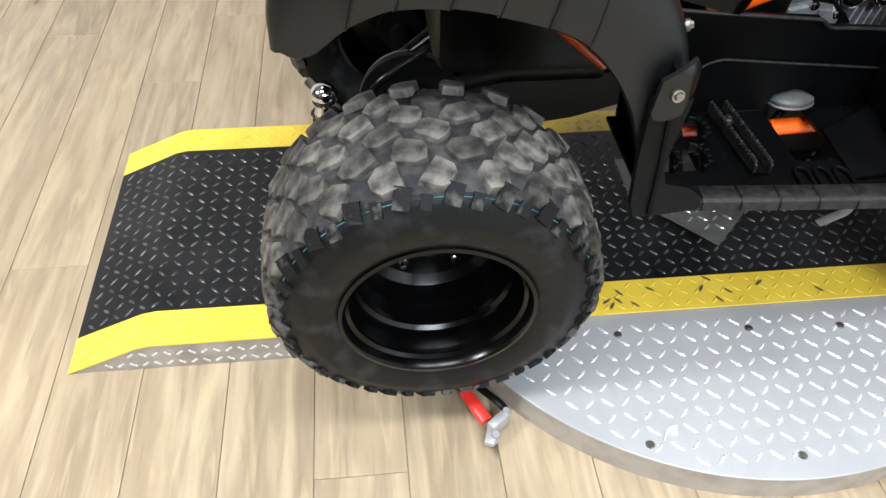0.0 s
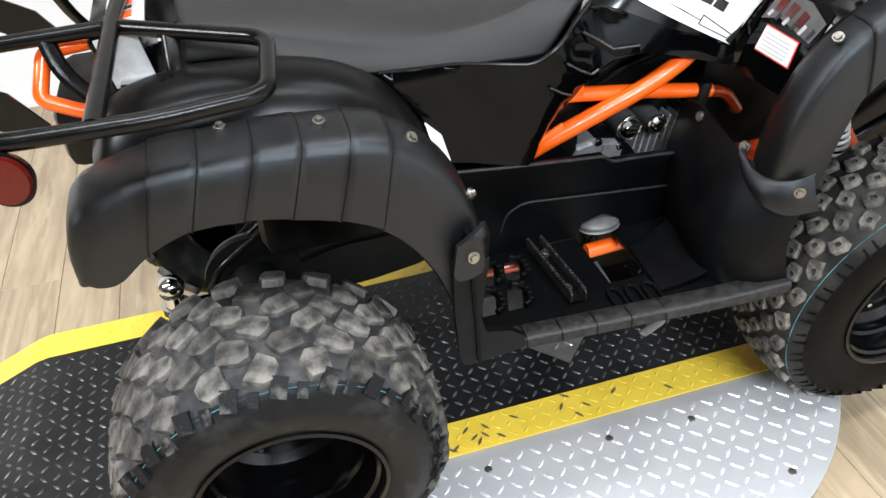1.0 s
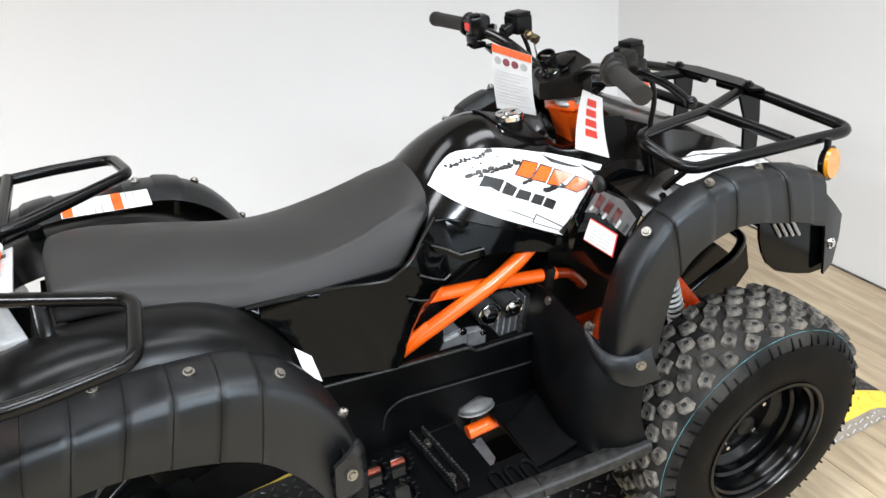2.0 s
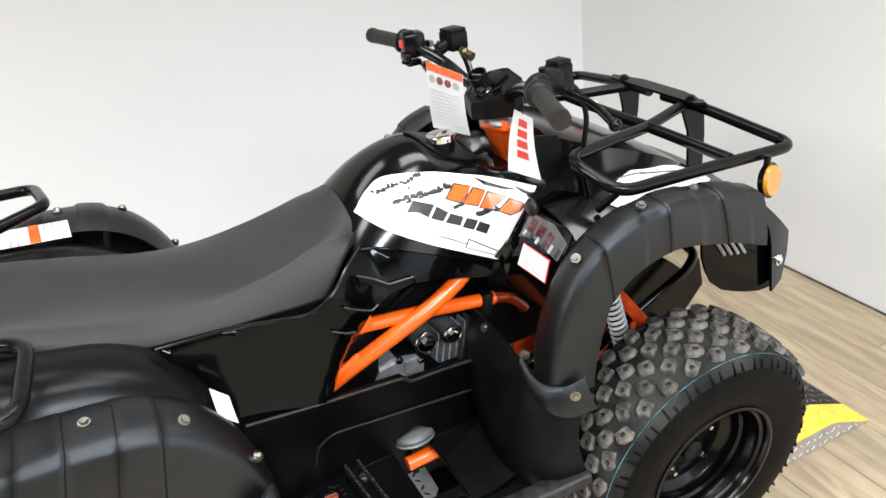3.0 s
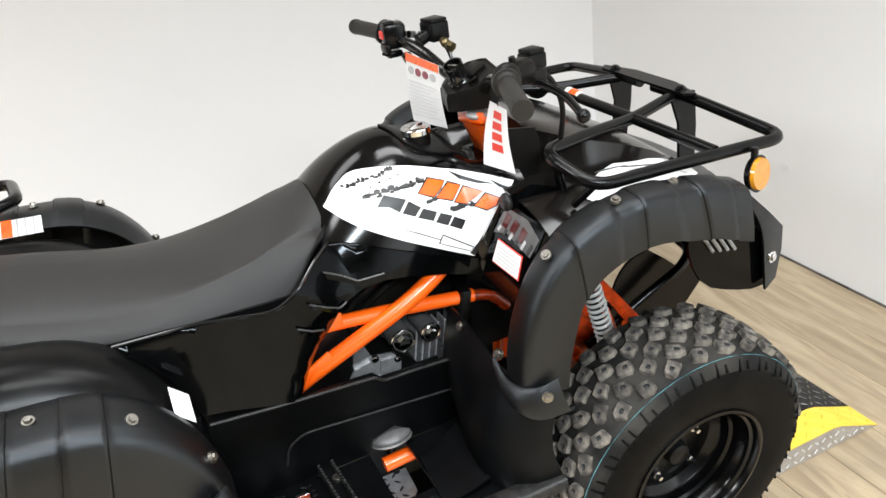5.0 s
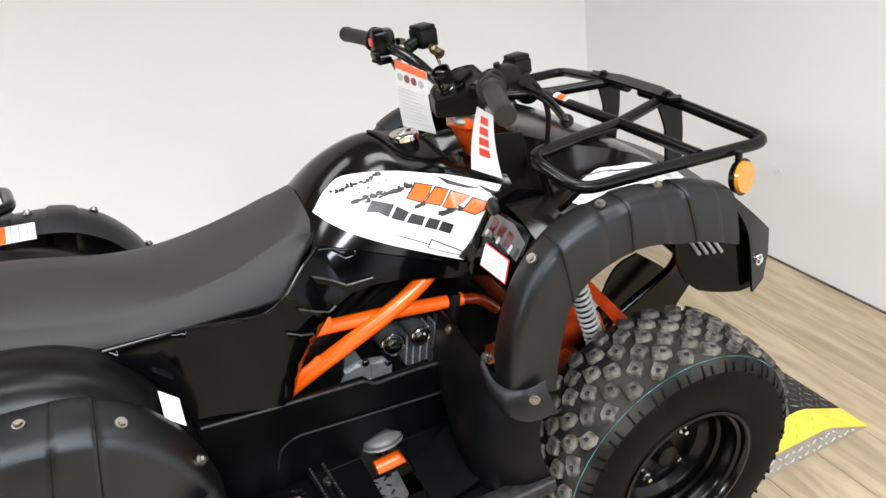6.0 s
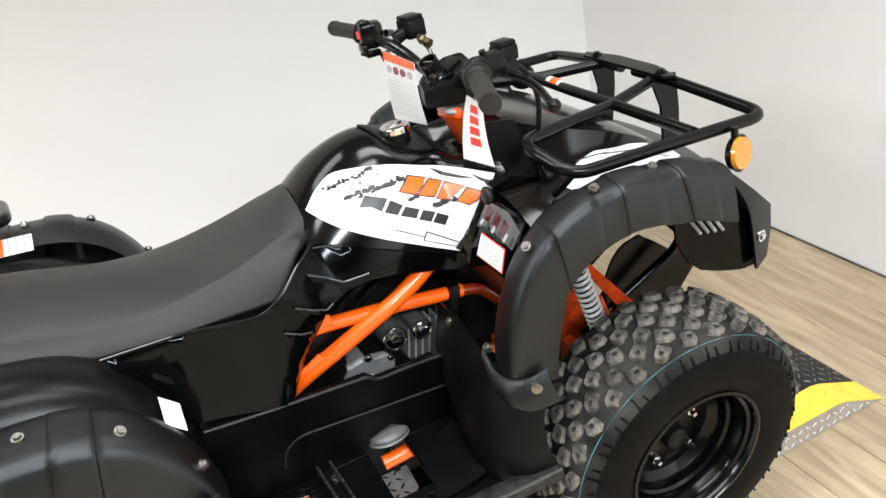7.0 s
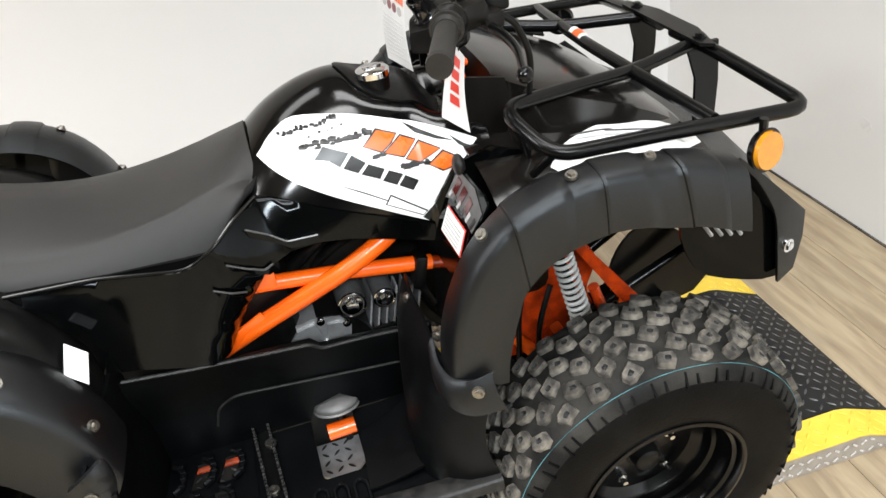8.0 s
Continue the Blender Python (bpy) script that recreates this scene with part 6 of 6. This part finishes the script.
def rear_rack_side(bm):
    add_tube(bm, [(-0.30, -0.086, 0.838), (-0.235, -0.086, 0.839), (-0.115, -0.090, 0.842), (0.074, -0.216, 0.843), (0.057, -0.354, 0.832), (-0.06, -0.372, 0.832), (-0.22, -0.366, 0.832), (-0.30, -0.33, 0.832), (-0.315, -0.18, 0.835), (-0.30, -0.088, 0.838)], 0.0105, radius=0.028)


both("rear_rack_loop", rear_rack_side, M_STEEL_BLACK, "black tubular rear rack loop", far_lift=0.024, far_shift=0.05)
bm = bmesh.new()
add_tube(bm, [(-0.128, -0.368, 0.833), (-0.115, -0.090, 0.845), (-0.105, 0, 0.850), (-0.090, 0.10, 0.856), (-0.078, 0.37, 0.858)], 0.0115, radius=0.03)
part("rear_rack_bar", bm, M_STEEL_BLACK, quad, "black tubular rear rack crossbar")


for pts in ([(-0.043, -0.140, 0.840), (-0.045, -0.165, 0.81), (-0.046, -0.190, 0.77)], [(-0.20, -0.09, 0.838), (-0.19, -0.11, 0.80), (-0.15, -0.12, 0.74)]):
    both("rear_rack_leg", lambda bm: add_tube(bm, pts, 0.012, flat=(0.012, 0.005)), M_STEEL_BLACK, "black steel rear rack support")


def rear_tabs(bm):
    add_plate(bm, [(-0.33, 0.79), (-0.30, 0.83), (-0.25, 0.80), (-0.215, 0.75), (-0.26, 0.745)], lambda u, v, d: (u, -0.16 + d, v), 0.005)


both("rack_tab", rear_tabs, M_STEEL_BLACK, "black steel tab with a hole", smooth=False)
bm = bmesh.new()
add_tube(bm, [(-0.09, -0.10, 0.735), (-0.18, -0.10, 0.735), (-0.230, -0.10, 0.762), (-0.212, -0.07, 0.815), (-0.13, -0.06, 0.818)], 0.0105, radius=0.013)
part("rear_frame_loop", bm, M_ORANGE, quad, "orange rear frame loop")
bm = bmesh.new()
add_box(bm, (-0.115, 0, 0.79), (0.06, 0.19, 0.10), 0.012, pose(0, 0, 0, 0, -14, 0))
part("tail_box", bm, M_STEEL_BLACK, quad, "black electrics box behind the seat")
bm = bmesh.new()
add_box(bm, (-0.10, -0.02, 0.842), (0.055, 0.16, 0.003), 0.0, pose(0, 0, 0, 0, -10, 0))
add_box(bm, (-0.110, -0.100, 0.80), (0.055, 0.003, 0.07), 0.0, pose(0, 0, 0, 0, -10, 0))
part("tail_sticker", bm, M_PRINT_GREY, quad, "white printed sticker", smooth=False)
for cx, cy, sx, sy, m in ((-0.105, 0.0, 0.03, 0.03, M_PRINT_ORANGE), (-0.10, -0.055, 0.02, 0.025, M_PRINT_ORANGE), (-0.095, 0.035, 0.025, 0.012, M_PRINT_BLACK), (-0.105, -0.028, 0.03, 0.010, M_PRINT_BLACK)):
    bm = bmesh.new()
    add_box(bm, (cx, cy, 0.8440 + 0.17 * (cx + 0.10)), (sx, sy, 0.001), 0.0, pose(0, 0, 0, 0, -10, 0))
    part("sticker_print", bm, m, quad, "printed block on the sticker", smooth=False)
bm = bmesh.new()
add_box(bm, (-0.10, -0.108, 0.758), (0.05, 0.02, 0.03), 0.005)
part("tail_clasp", bm, M_CHROME, quad, "chrome clasp")


def reflector(c, n, material, label):
    def build(bm):
        cc, nn = Vector(c), Vector(n).normalized()
        add_cyl(bm, cc - nn * 0.002, cc + nn * 0.007, 0.028, 0.026, 32)
    both("reflector", build, material, label)

    def cup(bm):
        cc, nn = Vector(c), Vector(n).normalized()
        add_cyl(bm, cc - nn * 0.010, cc + nn * 0.001, 0.027, 0.031, 32)
        add_cyl(bm, cc - nn * 0.008, cc - nn * 0.008 + Vector((0, 0, 0.045)), 0.006, seg=8)
    both("reflector_cup", cup, M_STEEL_BLACK, "black reflector backing")


reflector((1.225, -0.343, 0.779), (0.30, -1, 0.12), M_AMBER, "round amber reflector")
reflector((-0.225, -0.375, 0.795), (-0.25, -1, 0.12), M_RED_LENS, "round dark red reflector")


# far rear fender stickers
def far_sticker(name, u0, u1, lift, material, label):
    b = bmesh.new()
    skin(b, [[(u, 0.190 + 0.052 * f, 0.8215 + 0.012 * f - 0.10 * max(0.0, u) + lift) for f in (0, 0.5, 1)] for u in np.linspace(u0, u1, 8)], 0.0006)
    part(name, b, material, quad, label, smooth=False)


far_sticker("safety_sticker", -0.002, 0.147, 0.003, M_PAPER, "white safety sticker with orange headings")
for u0 in (0.0, 0.083):
    far_sticker("sticker_heading", u0, u0 + 0.017, 0.0038, M_PRINT_ORANGE, "orange heading block")
for u0 in (0.024, 0.034, 0.052, 0.064, 0.107, 0.120, 0.133):
    far_sticker("sticker_line", u0, u0 + 0.0025, 0.0038, M_PRINT_GREY, "grey print line")
bm = bmesh.new()
skin(bm, [[(0.268 + 0.023 * f - 0.001 * g, -0.215 - 0.046 * g, 0.686 - 0.024 * f - 0.018 * g) for g in np.linspace(0, 1, 4)] for f in np.linspace(0, 1, 4)], 0.001)
part("panel_sticker", bm, M_PAPER, quad, "small white sticker on the rear fender", smooth=False)
for g0 in np.linspace(0.1, 0.85, 7):
    bm = bmesh.new()
    skin(bm, [[(0.2695 + 0.023 * f - 0.001 * g, -0.2155 - 0.046 * g, 0.6875 - 0.024 * f - 0.018 * g) for g in (g0, g0 + 0.04)] for f in np.linspace(0.1, 0.9, 3)], 0.0006)
    part("sticker_line", bm, M_PRINT_PALE, quad, "grey print line", smooth=False)
bm = bmesh.new()
add_box(bm, (-0.125, 0, 0.70), (0.20, 0.21, 0.10), 0.02)
part("rear_tray", bm, M_ENGINE, quad, "black tray below the rear rack")
for y0, y1, m, tx in ((0.0, 0.060, M_PAPER, "white sticker round the crossbar"), (0.004, 0.040, M_PRINT_ORANGE, "orange print on the crossbar sticker")):
    bm = bmesh.new()
    add_tube(bm, [(-0.105 + 0.15 * y0, y0, 0.850 + 0.06 * y0), (-0.105 + 0.15 * y1, y1, 0.850 + 0.06 * y1)], 0.0119 if m is M_PAPER else 0.0123, seg=16)
    part("bar_sticker", bm, m, quad, tx)

# ---- steering
bm = bmesh.new()
bar = [(0.787, -0.366, 1.003), (0.833, -0.235, 1.002), (0.865, -0.13, 0.975), (0.885, -0.06, 0.935), (0.885, 0.06, 0.935), (0.865, 0.13, 0.975), (0.835, 0.22, 1.0), (0.815, 0.345, 1.0)]
add_tube(bm, bar, 0.011, radius=0.04)
BAR = part("handlebar", bm, M_BAR, quad, "black steel handlebar")


def grip(a, b):
    a, b = Vector(a), Vector(b)
    d = (b - a).normalized()
    bm = bmesh.new()
    add_cyl(bm, a, b, 0.0142, 0.0146, 24)
    add_cyl(bm, a - d * 0.002, a + d * 0.005, 0.0215, 0.0215, 28)
    add_cyl(bm, a + d * 0.005, a + d * 0.012, 0.0185, 0.0148, 28)
    add_cyl(bm, b - d * 0.008, b + d * 0.001, 0.0156, 0.0148, 24)
    part("grip", bm, M_GRIP_RUBBER, BAR, "black rubber handlebar grip")


grip((0.831, -0.248, 1.002), (0.785, -0.372, 1.003))
grip((0.833, 0.235, 1.0), (0.813, 0.352, 1.0))


def switchgear(bm):
    add_box(bm, (0.838, -0.205, 1.0), (0.045, 0.040, 0.048), 0.008, pose(0, 0, 0, 0, 0, 9))
    add_cyl(bm, (0.83, -0.205, 1.0), (0.815, -0.205, 0.965), 0.006)
    add_box(bm, (0.835, -0.205, 0.965), (0.03, 0.02, 0.012), 0.003)
    add_ball(bm, (0.834, -0.232, 1.001), 0.027, (0.75, 0.5, 0.95), 20)
    add_box(bm, (0.826, -0.196, 1.026), (0.022, 0.016, 0.008), 0.003)
    add_box(bm, (0.814, -0.190, 0.982), (0.012, 0.030, 0.016), 0.004)
    add_box(bm, (0.846, -0.165, 0.962), (0.020, 0.050, 0.012), 0.004, pose(0, 0, 0, 0, 0, 14))
    mirrored(bm)


bm = bmesh.new()
switchgear(bm)
part("switch_housing", bm, M_STEEL_BLACK, BAR, "black switch housing")
bm = bmesh.new()
add_ball(bm, (0.838, -0.236, 1.002), 0.028, (0.85, 0.55, 0.95), 24)
add_box(bm, (0.866, -0.218, 1.004), (0.052, 0.040, 0.036), 0.012, pose(0, 0, 0, 0, -6, 12))
add_box(bm, (0.896, -0.216, 0.992), (0.030, 0.030, 0.024), 0.006, pose(0, 0, 0, 0, 0, 12))
add_cyl(bm, (0.862, -0.215, 1.018), (0.860, -0.215, 1.028), 0.006, 0.005, 12)
part("throttle_housing", bm, M_DASH, BAR, "brown-black throttle housing beside the grip")
for c, size in (((0.912, -0.184, 1.006), (0.034, 0.034, 0.026)), ((0.905, 0.160, 1.002), (0.040, 0.044, 0.036))):
    bm = bmesh.new()
    add_box(bm, c, size, 0.005, pose(0, 0, 0, 0, 0, 9))
    add_box(bm, (c[0], c[1], c[2] + size[2] / 2 + 0.002), (size[0] - 0.004, size[1] - 0.004, 0.008), 0.003, pose(0, 0, 0, 0, 0, 9))
    add_cyl(bm, (c[0], c[1], c[2]), (0.872 if c[1] < 0 else 0.868, c[1] * 0.98, 0.990), 0.011, 0.013, 14)
    part("reservoir", bm, M_SATIN, BAR, "black brake fluid reservoir")
both("brake_lever", lambda bm: add_tube(bm, [(0.868, -0.200, 0.996), (0.897, -0.235, 0.984), (0.903, -0.29, 0.975), (0.885, -0.356, 0.968)], 0.0045, flat=(0.0045, 0.007)), M_STEEL_BLACK, "black brake lever", under=BAR)
both("lever_end", lambda bm: add_ball(bm, (0.884, -0.361, 0.968), 0.010), M_STEEL_BLACK, under=BAR)
both("cable", lambda bm: add_tube(bm, [(0.885, -0.19, 0.995), (0.93, -0.20, 0.985), (0.955, -0.20, 0.93), (0.95, -0.19, 0.86)], 0.0045, radius=0.03), M_ENGINE, "black control cable")
bm = bmesh.new()
add_box(bm, (0.818, 0.205, 1.004), (0.012, 0.020, 0.016), 0.003)
part("stop_switch", bm, M_RED_PLASTIC, BAR, "red stop switch")
bm = bmesh.new()
add_cyl(bm, (0.905, 0.132, 0.988), (0.910, 0.112, 0.980), 0.0065, 0.0075, seg=8)
add_cyl(bm, (0.910, 0.112, 0.980), (0.913, 0.104, 0.977), 0.010, 0.010, seg=6)
add_ball(bm, (0.907, 0.122, 0.984), 0.0095, seg=12)
part("hose_fitting", bm, M_BRASS, quad, "brass hose fitting")
bm = bmesh.new()
deck = lambda x: 0.936 + 0.52 * (x - 0.832)
plan = [(0.830, -0.030), (0.836, -0.042), (0.872, -0.090), (0.880, -0.096), (0.900, -0.092), (0.908, -0.082), (0.917, -0.022), (0.913, -0.008), (0.898, 0.018), (0.888, 0.024), (0.852, 0.024), (0.842, 0.016)]
mid = (sum(p[0] for p in plan) / len(plan), sum(p[1] for p in plan) / len(plan))
rows = []
for k, z in ((0.90, None), (0.96, None), (1.0, 0.004), (1.0, 0.9), (0.96, 1.0)):
    ring = []
    for x, y in plan:
        px, py = mid[0] + (x - mid[0]) * k, mid[1] + (y - mid[1]) * k
        top = deck(px)
        low = 0.905 + 0.25 * (px - 0.832)
        ring.append((px, py, top - 0.003 * (k < 0.93) if z is None else top - 0.006 - (top - 0.006 - low) * z))
    rows.append(ring)
vs = add_grid(bm, rows, close_cols=True)
bm.faces.new(vs[0])
bm.faces.new(vs[-1][::-1])
DASH = part("handlebar_cover", bm, M_DASH, quad, "black plastic handlebar cover with a sloping top", angle=30)
bm = bmesh.new()
add_box(bm, (0.872, -0.050, deck(0.872) + 0.0005), (0.018, 0.016, 0.004), 0.0015, pose(0, 0, 0, 0, -27, -40))
part("indicator_lens", bm, M_STEEL_BLACK, DASH, "small dark square lens")
bm = bmesh.new()
add_box(bm, (0.890, -0.020, deck(0.890) + 0.001), (0.030, 0.040, 0.006), 0.002, pose(0, 0, 0, 0, -27, 0))
part("cover_pad", bm, M_DASH, DASH, "raised pad on the cover")


def along(bm, foot, tip):
    """Stands a lathed form (about y) on foot, pointing to tip."""
    d = (Vector(tip) - Vector(foot)).normalized()
    m = Matrix.Translation(foot) @ Vector((0, 1, 0)).rotation_difference(d).to_matrix().to_4x4()
    bmesh.ops.transform(bm, matrix=m, verts=bm.verts)


pod_foot, pod_tip = (0.866, -0.016, 0.950), (0.851, -0.021, 0.983)
bm = bmesh.new()
add_grid(bm, lathe([(0.0, 0.0175), (0.004, 0.0215), (0.008, 0.0175), (0.022, 0.0165), (0.030, 0.0180), (0.036, 0.0180), (0.0365, 0.0150), (0.020, 0.0140), (0.019, 0.0005)], 32), close_rows=True)
along(bm, pod_foot, pod_tip)
POD = part("key_switch", bm, M_BAR, DASH, "black key switch collar", angle=45)
bm = bmesh.new()
add_grid(bm, lathe([(0.019, 0.0105), (0.026, 0.0105), (0.027, 0.0095), (0.027, 0.0004)], 24), close_rows=True)
along(bm, pod_foot, pod_tip)
part("key_barrel", bm, M_SATIN, POD, "dark key barrel")
bm = bmesh.new()
add_box(bm, (0.0, 0.030, 0.0), (0.004, 0.010, 0.020), 0.001)
along(bm, pod_foot, pod_tip)
part("key_blade", bm, M_BOLT, POD, "edge of the key slot")
bm = bmesh.new()
add_box(bm, (0.880, -0.042, 0.887), (0.040, 0.094, 0.012), 0.005, pose(0, 0, 0, -11, 0, 0))
add_box(bm, (0.866, -0.042, 0.891), (0.010, 0.094, 0.020), 0.004, pose(0, 0, 0, -11, 0, 0))
add_plate(bm, [(-0.066, 0.880), (0.000, 0.880), (0.014, 0.805), (-0.022, 0.790), (-0.036, 0.800)], lambda u, v, d: (0.862 + 0.42 * (0.886 - v) + d, u, v), 0.030, 0.03)
part("steering_clamp", bm, M_ORANGE, quad, "orange steering stem clamp")
bm = bmesh.new()
add_ball(bm, (0.872, -0.060, 0.900), 0.024, (0.9, 1.0, 0.36), 24)
part("clamp_washer", bm, M_ALLOY, quad, "grey domed clamp nut")
bm = bmesh.new()
add_tube(bm, [(0.911, 0.112, 0.974), (0.914, 0.105, 0.940), (0.925, 0.09, 0.88)], 0.003, radius=0.02)
part("brake_pipe", bm, M_CHROME, quad, "thin bright brake pipe")


# ---------------------------------------------------------------- paper tags hung on the bike
def tag_sheet(name, corners, label, bars):
    """A slightly bowed hanging card given by its top-left, top-right, bottom-right and bottom-left corners."""
    tl, tr, br, bl = (Vector(c) for c in corners)
    nrm = (tr - tl).cross(bl - tl).normalized()
    if nrm.dot(Vector((-1, -1, 0.4))) < 0:
        nrm = -nrm
    mid = thing(name, *((tl + tr) / 2), label, "tag", "tags on the handlebar")

    def at(u, v, lift):
        p = (tl * (1 - u) + tr * u) * (1 - v) + (bl * (1 - u) + br * u) * v
        return p + nrm * (0.004 * math.sin(math.pi * v) + lift)

    b = bmesh.new()
    skin(b, [[at(u, v, 0.0) for u in np.linspace(0, 1, 6)] for v in np.linspace(0, 1, 10)], 0.0007)
    part("card", b, M_PAPER, mid, "white printed card")
    for nm, material, u0, v0, u1, v1, tagtext in bars:
        b = bmesh.new()
        if nm == "pictogram":
            ring = [((u0 + u1) / 2 + (u1 - u0) / 2 * math.cos(a), (v0 + v1) / 2 + (v1 - v0) / 2 * math.sin(a)) for a in (2 * math.pi * k / 14 for k in range(14))]
            add_plate(b, ring, lambda u, v, d: at(u, v, 0.0012 - d), 0.0005, 0.5)
        else:
            skin(b, [[at(u, v, 0.0012) for u in np.linspace(u0, u1, 4)] for v in np.linspace(v0, v1, 4)], 0.0005)
        part(nm, b, material, mid, tagtext)
    b = bmesh.new()
    add_tube(b, [at(0.5, 0.02, 0.0), at(0.5, -0.06, 0.004), at(0.48, -0.12, -0.006)], 0.0009, seg=6)
    part("tie", b, M_ENGINE, mid, "thin dark tie")
    return mid


tag_sheet("hang_tag", [(0.878, -0.098, 0.930), (0.874, -0.160, 0.930), (0.859, -0.200, 0.838), (0.840, -0.128, 0.838)], "white card tag with red print hanging from the handlebar",
          [("print_bar", M_PRINT_RED, 0.34, 0.10 + 0.17 * k, 0.74, 0.22 + 0.17 * k, "red block shape") for k in range(4)])
lines = [("heading", M_PRINT_ORANGE, 0.0, 0.0, 1.0, 0.12, "orange heading strip")]
lines += [("pictogram", M_PRINT_DARK_RED if k % 3 else M_PRINT_GREY, 0.07 + 0.22 * k, 0.17, 0.25 + 0.22 * k, 0.29, "small printed pictogram") for k in range(4)]
lines += [("text_line", M_PRINT_PALE, 0.06, 0.38 + 0.055 * k, 0.92 - 0.1 * (k % 3), 0.392 + 0.055 * k, "") for k in range(10)]
tag_sheet("hang_tag", [(0.836, 0.145, 0.978), (0.836, 0.000, 0.980), (0.832, -0.015, 0.872), (0.820, 0.112, 0.858)], "white warning card with an orange heading hanging from the handlebar", lines)

# ---------------------------------------------------------------- floor planks
PW, PL, GAP = 0.145, 1.22, 0.0010
rng = random.Random(11)
plank_mesh = {}


def plank(x0, y0, x1, y1):
    key = (round(x1 - x0, 3), round(y1 - y0, 3))
    if key not in plank_mesh:
        b = bmesh.new()
        hx, hy, e = key[0] / 2 - GAP / 2, key[1] / 2 - GAP / 2, 0.0008
        rows = [[(-hx, -hy, -0.004), (hx, -hy, -0.004), (hx, hy, -0.004), (-hx, hy, -0.004)], [(-hx, -hy, -e), (hx, -hy, -e), (hx, hy, -e), (-hx, hy, -e)],
                [(-hx + e, -hy + e, 0), (hx - e, -hy + e, 0), (hx - e, hy - e, 0), (-hx + e, hy - e, 0)]]
        vs = add_grid(b, rows, close_cols=True)
        b.faces.new(vs[-1])
        plank_mesh[key] = mesh_of(b, M_PLANK)
    ob = new("plank", plank_mesh[key])
    ob.parent = floor
    ob.location = ((x0 + x1) / 2, (y0 + y1) / 2, 0)


rest = bmesh.new()
x = ROOM_E - 0.002
col = 0
while x > ROOM_W + 0.01:
    x0 = max(ROOM_W, x - PW)
    top = min(far_y(x), far_y(x0)) - 0.001
    y = top
    first = True
    while y > ROOM_S + 0.02:
        ln = PL * (0.25 + 0.75 * ((col * 0.381) % 1.0)) if first else PL
        y0 = max(ROOM_S, y - ln)
        if x > -2.2 and y > -1.6:
            plank(x0, y0, x, y)
        else:
            rest.faces.new([rest.verts.new(c) for c in ((x0 + 0.001, y0 + 0.001, 0), (x - 0.001, y0 + 0.001, 0), (x - 0.001, y - 0.001, 0), (x0 + 0.001, y - 0.001, 0))])
        y, first = y0, False
    x = x0
    col += 1
tagged(part("floor_planks", rest, M_PLANK, floor, "pale oak planks beyond the display", smooth=False), kind="stuff")
